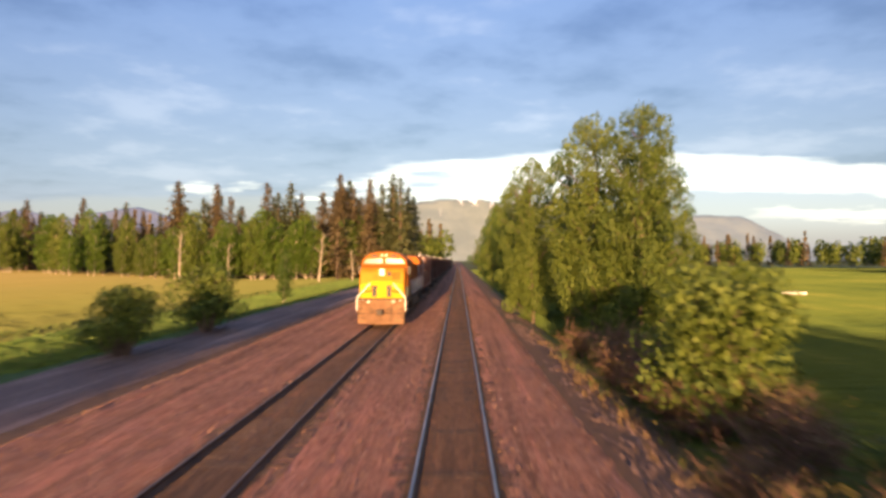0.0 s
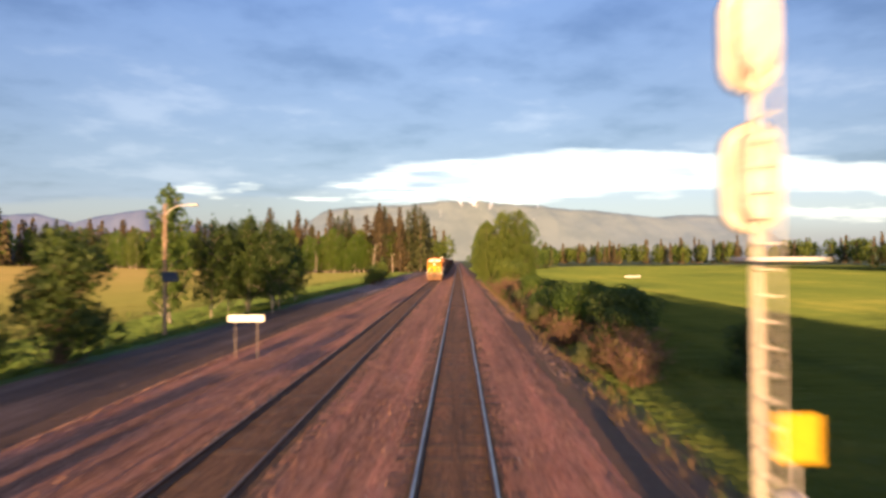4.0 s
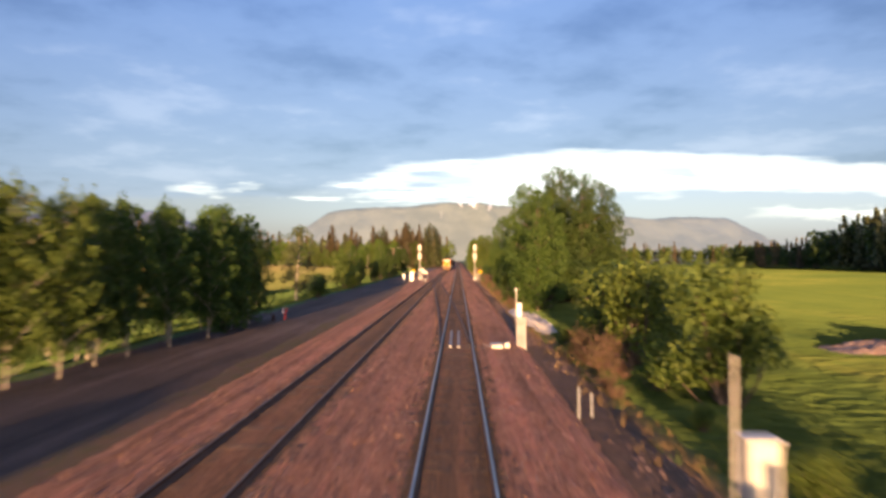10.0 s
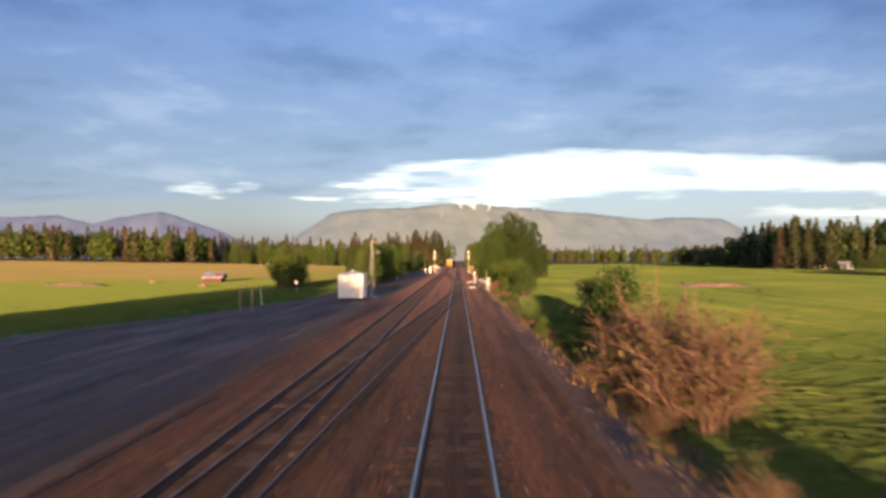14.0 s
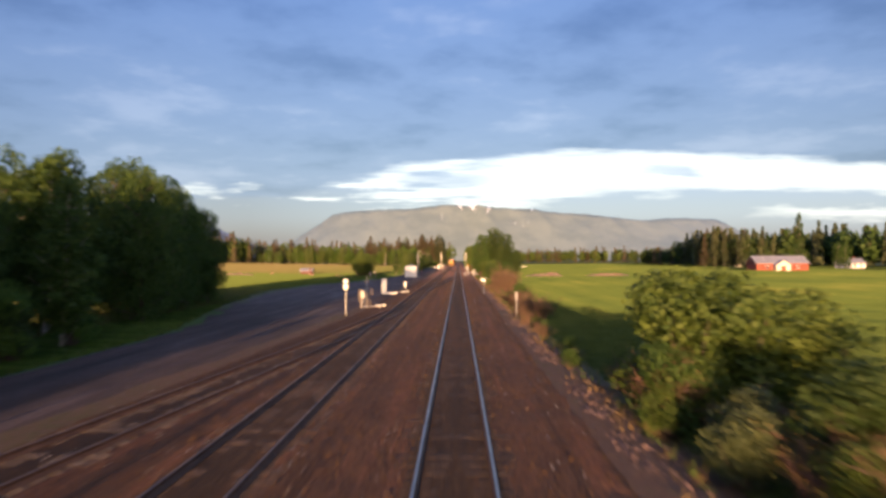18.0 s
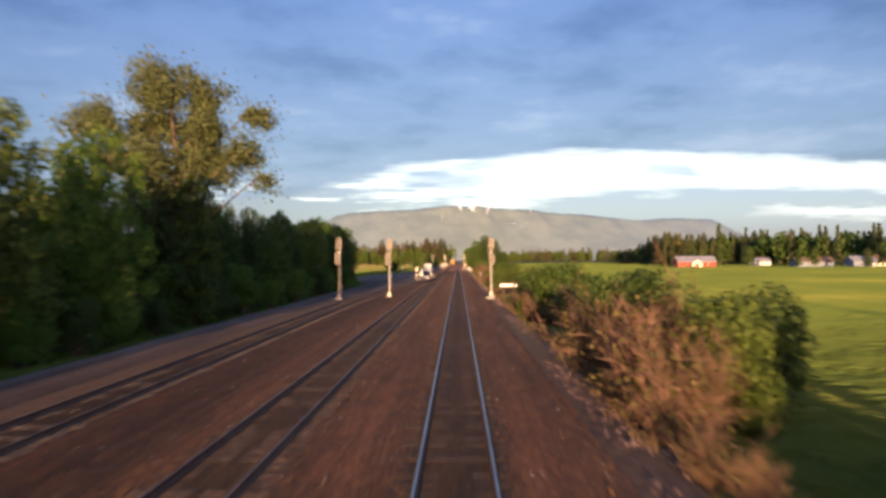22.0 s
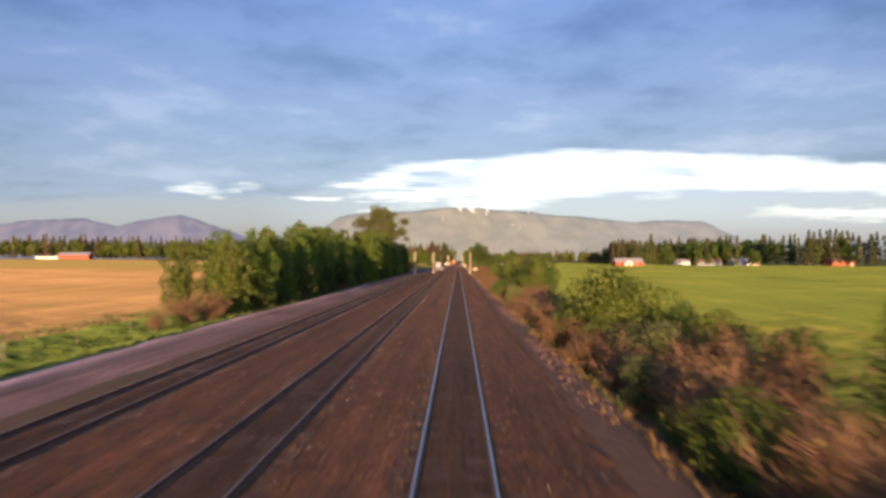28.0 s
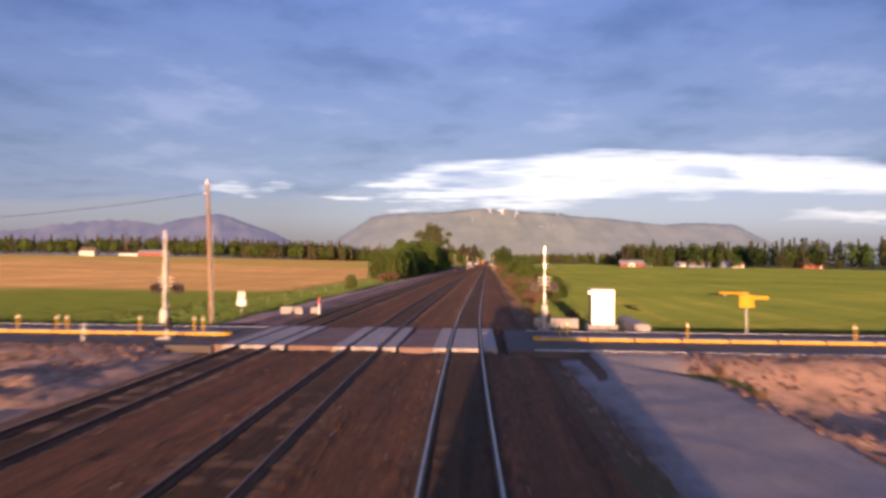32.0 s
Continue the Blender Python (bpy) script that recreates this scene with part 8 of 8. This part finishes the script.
SOIL = stone_paint("soil_clod", (0.13, 0.078, 0.054), (0.32, 0.2, 0.145))


def bed_place(r, n):
    y = -715 + 790 * r.uniform(0, 1, n)
    lo = -bed_left(y)
    s = lo + 0.3 + (3.75 - lo - 0.3) * r.uniform(0, 1, n)
    for c in (0.0, -4.75):
        near = np.abs(s - c) < 0.98
        s = np.where(near, c + np.where(s > c, 1.05, -1.05) + r.uniform(-0.08, 0.6, n) * np.where(s > c, 1, -1), s)
    z = -0.155 - 0.45 * smooth(s, 2.9, 3.95) - 0.42 * (1 - smooth(s, lo, lo + 2.0)) - 0.06 * np.exp(-((s + 2.4) / 0.8) ** 2)
    on_road = (y > -690.5) & (y < -680.5)
    return s, y, np.where(on_road, -0.6, z)


stones("ballast_stones", 84000, bed_place, 0.03, 0.075, STONE, "loose pinkish broken stones on the ballast")


def fleck_place(r, n):
    s_, y_, z_ = bed_place(r, n)
    return s_, np.where((y_ > -330) & (r.uniform(0, 1, n) < 0.5), -700 + 370 * r.uniform(0, 1, n), y_), z_ + 0.015


PALE_STONE = stone_paint("pale_stone", (0.30, 0.25, 0.22), (0.60, 0.54, 0.50))
stones("pale_stones", 6500, fleck_place, 0.014, 0.034, PALE_STONE, "scattered pale stones on the dirty ballast")



def windrow_place(r, n):
    y = -80 + 150 * r.uniform(0, 1, n)
    s_ = -bed_left(y) + 1.45 + r.normal(0, 0.28, n)
    return s_, y, -0.155 - 0.42 * (1 - smooth(s_, -bed_left(y), -bed_left(y) + 2.0)) + 0.16 * np.exp(-((s_ + bed_left(y) - 1.5) / 0.28) ** 2)


stones("windrow_stones", 5000, windrow_place, 0.02, 0.07, STONE, "ridge of loose pinkish stones along the edge of the ballast")


def between_place(r, n):
    y = -715 + 790 * r.uniform(0, 1, n)
    c = np.where(r.uniform(0, 1, n) < 0.5, 0.0, -4.75)
    s = c + r.uniform(-0.95, 0.95, n)
    on_road = (y > -690.5) & (y < -680.5)
    return s, y, np.where(on_road, -0.6, -0.165)


stones("track_stones", 22000, between_place, 0.03, 0.06, STONE_DARK, "dark oil-stained stones between the rails")


def road_place(r, n):
    y = -676 + 740 * r.uniform(0, 1, n)
    inner = road_inner(y)
    s = inner + (road_outer(y) - 0.3 - inner) * r.uniform(0, 1, n)
    return s, y, ground_z(s + bend(y), y) + 0.03


stones("road_pebbles", 16000, road_place, 0.018, 0.045, PEBBLE, "loose grey pebbles on the service road")


def bank_place(r, n):
    y = -715 + 790 * r.uniform(0, 1, n)
    s = 3.8 + r.exponential(0.9, n)
    bare = wavy(y, y * 0, 7.0, 2) + 0.5 * wavy(y, s, 2.1, 5)
    return s, y, ground_z(s + bend(y), y) - np.where(bare > 0.0, 0.0, 0.6)


def bare_place(r, n):
    y = r.uniform(-716, -690.5, n)
    s = np.where(r.uniform(0, 1, n) < 0.6, r.uniform(9.3, 23, n), r.uniform(-23, -14, n))
    return s, y, ground_z(s + bend(y), y) + 0.17


stones("soil_clods", 6000, bare_place, 0.05, 0.16, SOIL, "clods of reddish soil on the bare ground by the road")
stones("soil_clods", 20000, bank_place, 0.04, 0.12, SOIL, "clods of reddish soil on the bank")


def field_grass(name, n, side, d0, d1, y0, y1, mat, label, h0, h1):
    """Standing grass over a field, sparser and coarser with distance."""
    r = np.random.default_rng(n + 3)
    u = r.uniform(0, 1, n)
    d = d0 * (d1 / d0) ** u
    y = r.uniform(y0, y1, n)
    s = side * d
    x = s + bend(y)
    z = ground_z(x, y) - 0.03 - np.where((y < -679) & (np.abs(s) < 26) | (s < 0) & (s > road_outer(y) - 0.2), 0.9, 0.0)
    k = (d / d0) ** 0.55
    h = r.uniform(h0, h1, n) * (0.8 + 0.2 * k)
    w = 0.09 * k ** 0.8 * r.uniform(0.6, 1.4, n)
    a = r.uniform(-0.6, 0.6, n)
    ux, uy = np.cos(a) * w, np.sin(a) * w
    lx, ly = r.normal(0, 0.25, n) * h, r.normal(0.1, 0.25, n) * h
    v = np.stack([np.stack([x - ux, y - uy, z], 1), np.stack([x + ux, y + uy, z], 1), np.stack([x + lx, y + ly, z + h], 1)], 1).reshape(-1, 3)
    return tagged(new(name, fast_mesh(name, v, np.arange(3 * n).reshape(-1, 3), mat)), label, "grass", kind="stuff")


def field_paint(name, stops, green_end=False):
    m, nt, b = blank(name, 0.8)
    v_ = where(nt)
    rnd = nt.nodes.new("ShaderNodeNewGeometry").outputs["Random Per Island"]
    s0_ = nt.nodes.new("ShaderNodeSeparateXYZ")
    nt.links.new(v_, s0_.inputs[0])
    rows_ = noise_node(nt, combine(nt, math_node(nt, "MULTIPLY", s0_.outputs[0], 0.25), math_node(nt, "MULTIPLY", s0_.outputs[1], 0.012), 0.0), 1.0, 3)
    f = math_node(nt, "ADD", math_node(nt, "MULTIPLY", rnd, 0.06), math_node(nt, "MULTIPLY", noise_node(nt, v_, 0.03, 6, 0.6), 0.56))
    f = math_node(nt, "ADD", f, math_node(nt, "MULTIPLY", rows_, 0.38))
    col = ramp(nt, f, stops)
    if green_end:
        s_ = nt.nodes.new("ShaderNodeSeparateXYZ")
        nt.links.new(v_, s_.inputs[0])
        wet_ = math_node(nt, "MULTIPLY", math_node(nt, "MULTIPLY_ADD", s_.outputs[1], -1 / 14.0, -618 / 14.0, clamp=True), math_node(nt, "MULTIPLY_ADD", s_.outputs[0], 1 / 25.0, 85 / 25.0, clamp=True))
        north = math_node(nt, "MULTIPLY_ADD", s_.outputs[1], 0.02, 8.0, clamp=True)
        near_line = math_node(nt, "MULTIPLY_ADD", s_.outputs[0], 1 / 60.0, 100 / 60.0, clamp=True)
        col = mixed(nt, math_node(nt, "MULTIPLY", north, 0.7), col, (0.088, 0.09, 0.03))
        col = mixed(nt, math_node(nt, "MULTIPLY", math_node(nt, "MULTIPLY", north, near_line), 0.75), col, (0.062, 0.082, 0.018))
        meadow = math_node(nt, "MULTIPLY", math_node(nt, "MULTIPLY_ADD", s_.outputs[1], -1 / 14.0, -158 / 14.0, clamp=True), math_node(nt, "MULTIPLY_ADD", s_.outputs[1], 1 / 30.0, 310 / 30.0, clamp=True))
        meadow = math_node(nt, "MULTIPLY", meadow, math_node(nt, "MULTIPLY_ADD", s_.outputs[0], 1 / 25.0, 105 / 25.0, clamp=True))
        col = mixed(nt, math_node(nt, "MULTIPLY", meadow, 0.85), col, (0.062, 0.098, 0.014))
        col = mixed(nt, wet_, col, (0.035, 0.06, 0.007))
    nt.links.new(col, b.inputs["Base Color"])
    return m


PASTURE = field_paint("pasture_blades", [(0.34, (0.024, 0.050, 0.008)), (0.5, (0.048, 0.078, 0.012)), (0.66, (0.092, 0.112, 0.022))])
HAY = field_paint("hay_stalks", [(0.36, (0.075, 0.07, 0.026)), (0.48, (0.125, 0.092, 0.05)), (0.62, (0.175, 0.122, 0.07))], True)


def sward(name, side, d0, d1, n, y0, y1, step, h, mat, label):
    """Close rows of standing grass across a field, with ragged tops."""
    r = np.random.default_rng(n)
    ys_ = np.arange(y0, y1, step)
    d = d0 * (d1 / d0) ** np.linspace(0, 1, n)
    d2, y2 = np.meshgrid(d, ys_)
    d2 = d2 * (1 + r.uniform(-0.5, 0.5, d2.shape) * (d[1] / d[0] - 1))
    y2 = y2 + r.normal(0, 0.22 * step, y2.shape)
    x = side * d2 + bend(y2)
    on_road = (y2 > -693) & (y2 < -678) | (y2 < -678) & (d2 < 26) | (side < 0) & (-d2 > road_outer(y2) - 0.4)
    z = ground_z(x, y2) - np.where(on_road, 0.9, 0.0)
    top = h * r.uniform(0.45, 1.25, z.shape) * (0.6 + 0.4 * smooth(d2, d0, d0 * 1.6))
    lean = r.normal(0.03, 0.04, z.shape)
    v = np.stack([np.stack([x, y2, z - 0.06], -1), np.stack([x + r.normal(0, 0.03, z.shape), y2 + lean, z + top], -1)], 2)
    i = np.arange(z.size * 2).reshape(len(ys_), n, 2)
    f = np.stack([i[:, :-1, 0], i[:, 1:, 0], i[:, 1:, 1], i[:, :-1, 1]], -1).reshape(-1, 4)
    return tagged(new(name, fast_mesh(name, v.reshape(-1, 3), f, mat)), label, "grass", kind="stuff")


sward("pasture_grass", 1, 7.4, 250, 68, -720, 380, 0.6, 0.14, PASTURE, "short green pasture grass")
sward("hay_grass", -1, 24, 420, 62, -720, 300, 0.7, 0.15, HAY, "tall golden hay grass")
sward("pasture_grass", 1, 7.0, 34, 30, -720, 70, 0.33, 0.11, PASTURE, "dense green grass at the edge of the pasture")
field_grass("hay_tufts", 36000, -1, 23, 60, -720, 60, HAY, "loose stalks in the hay field", 0.1, 0.22)
sward("verge_grass", -1, 17.1, 26, 15, -676, 160, 0.4, 0.24, VERGE, "thick green grass on the verge of the gravel road")
field_grass("verge_grass", 40000, -1, 17.2, 30, -676, 160, GRASS, "green verge grass", 0.12, 0.40)
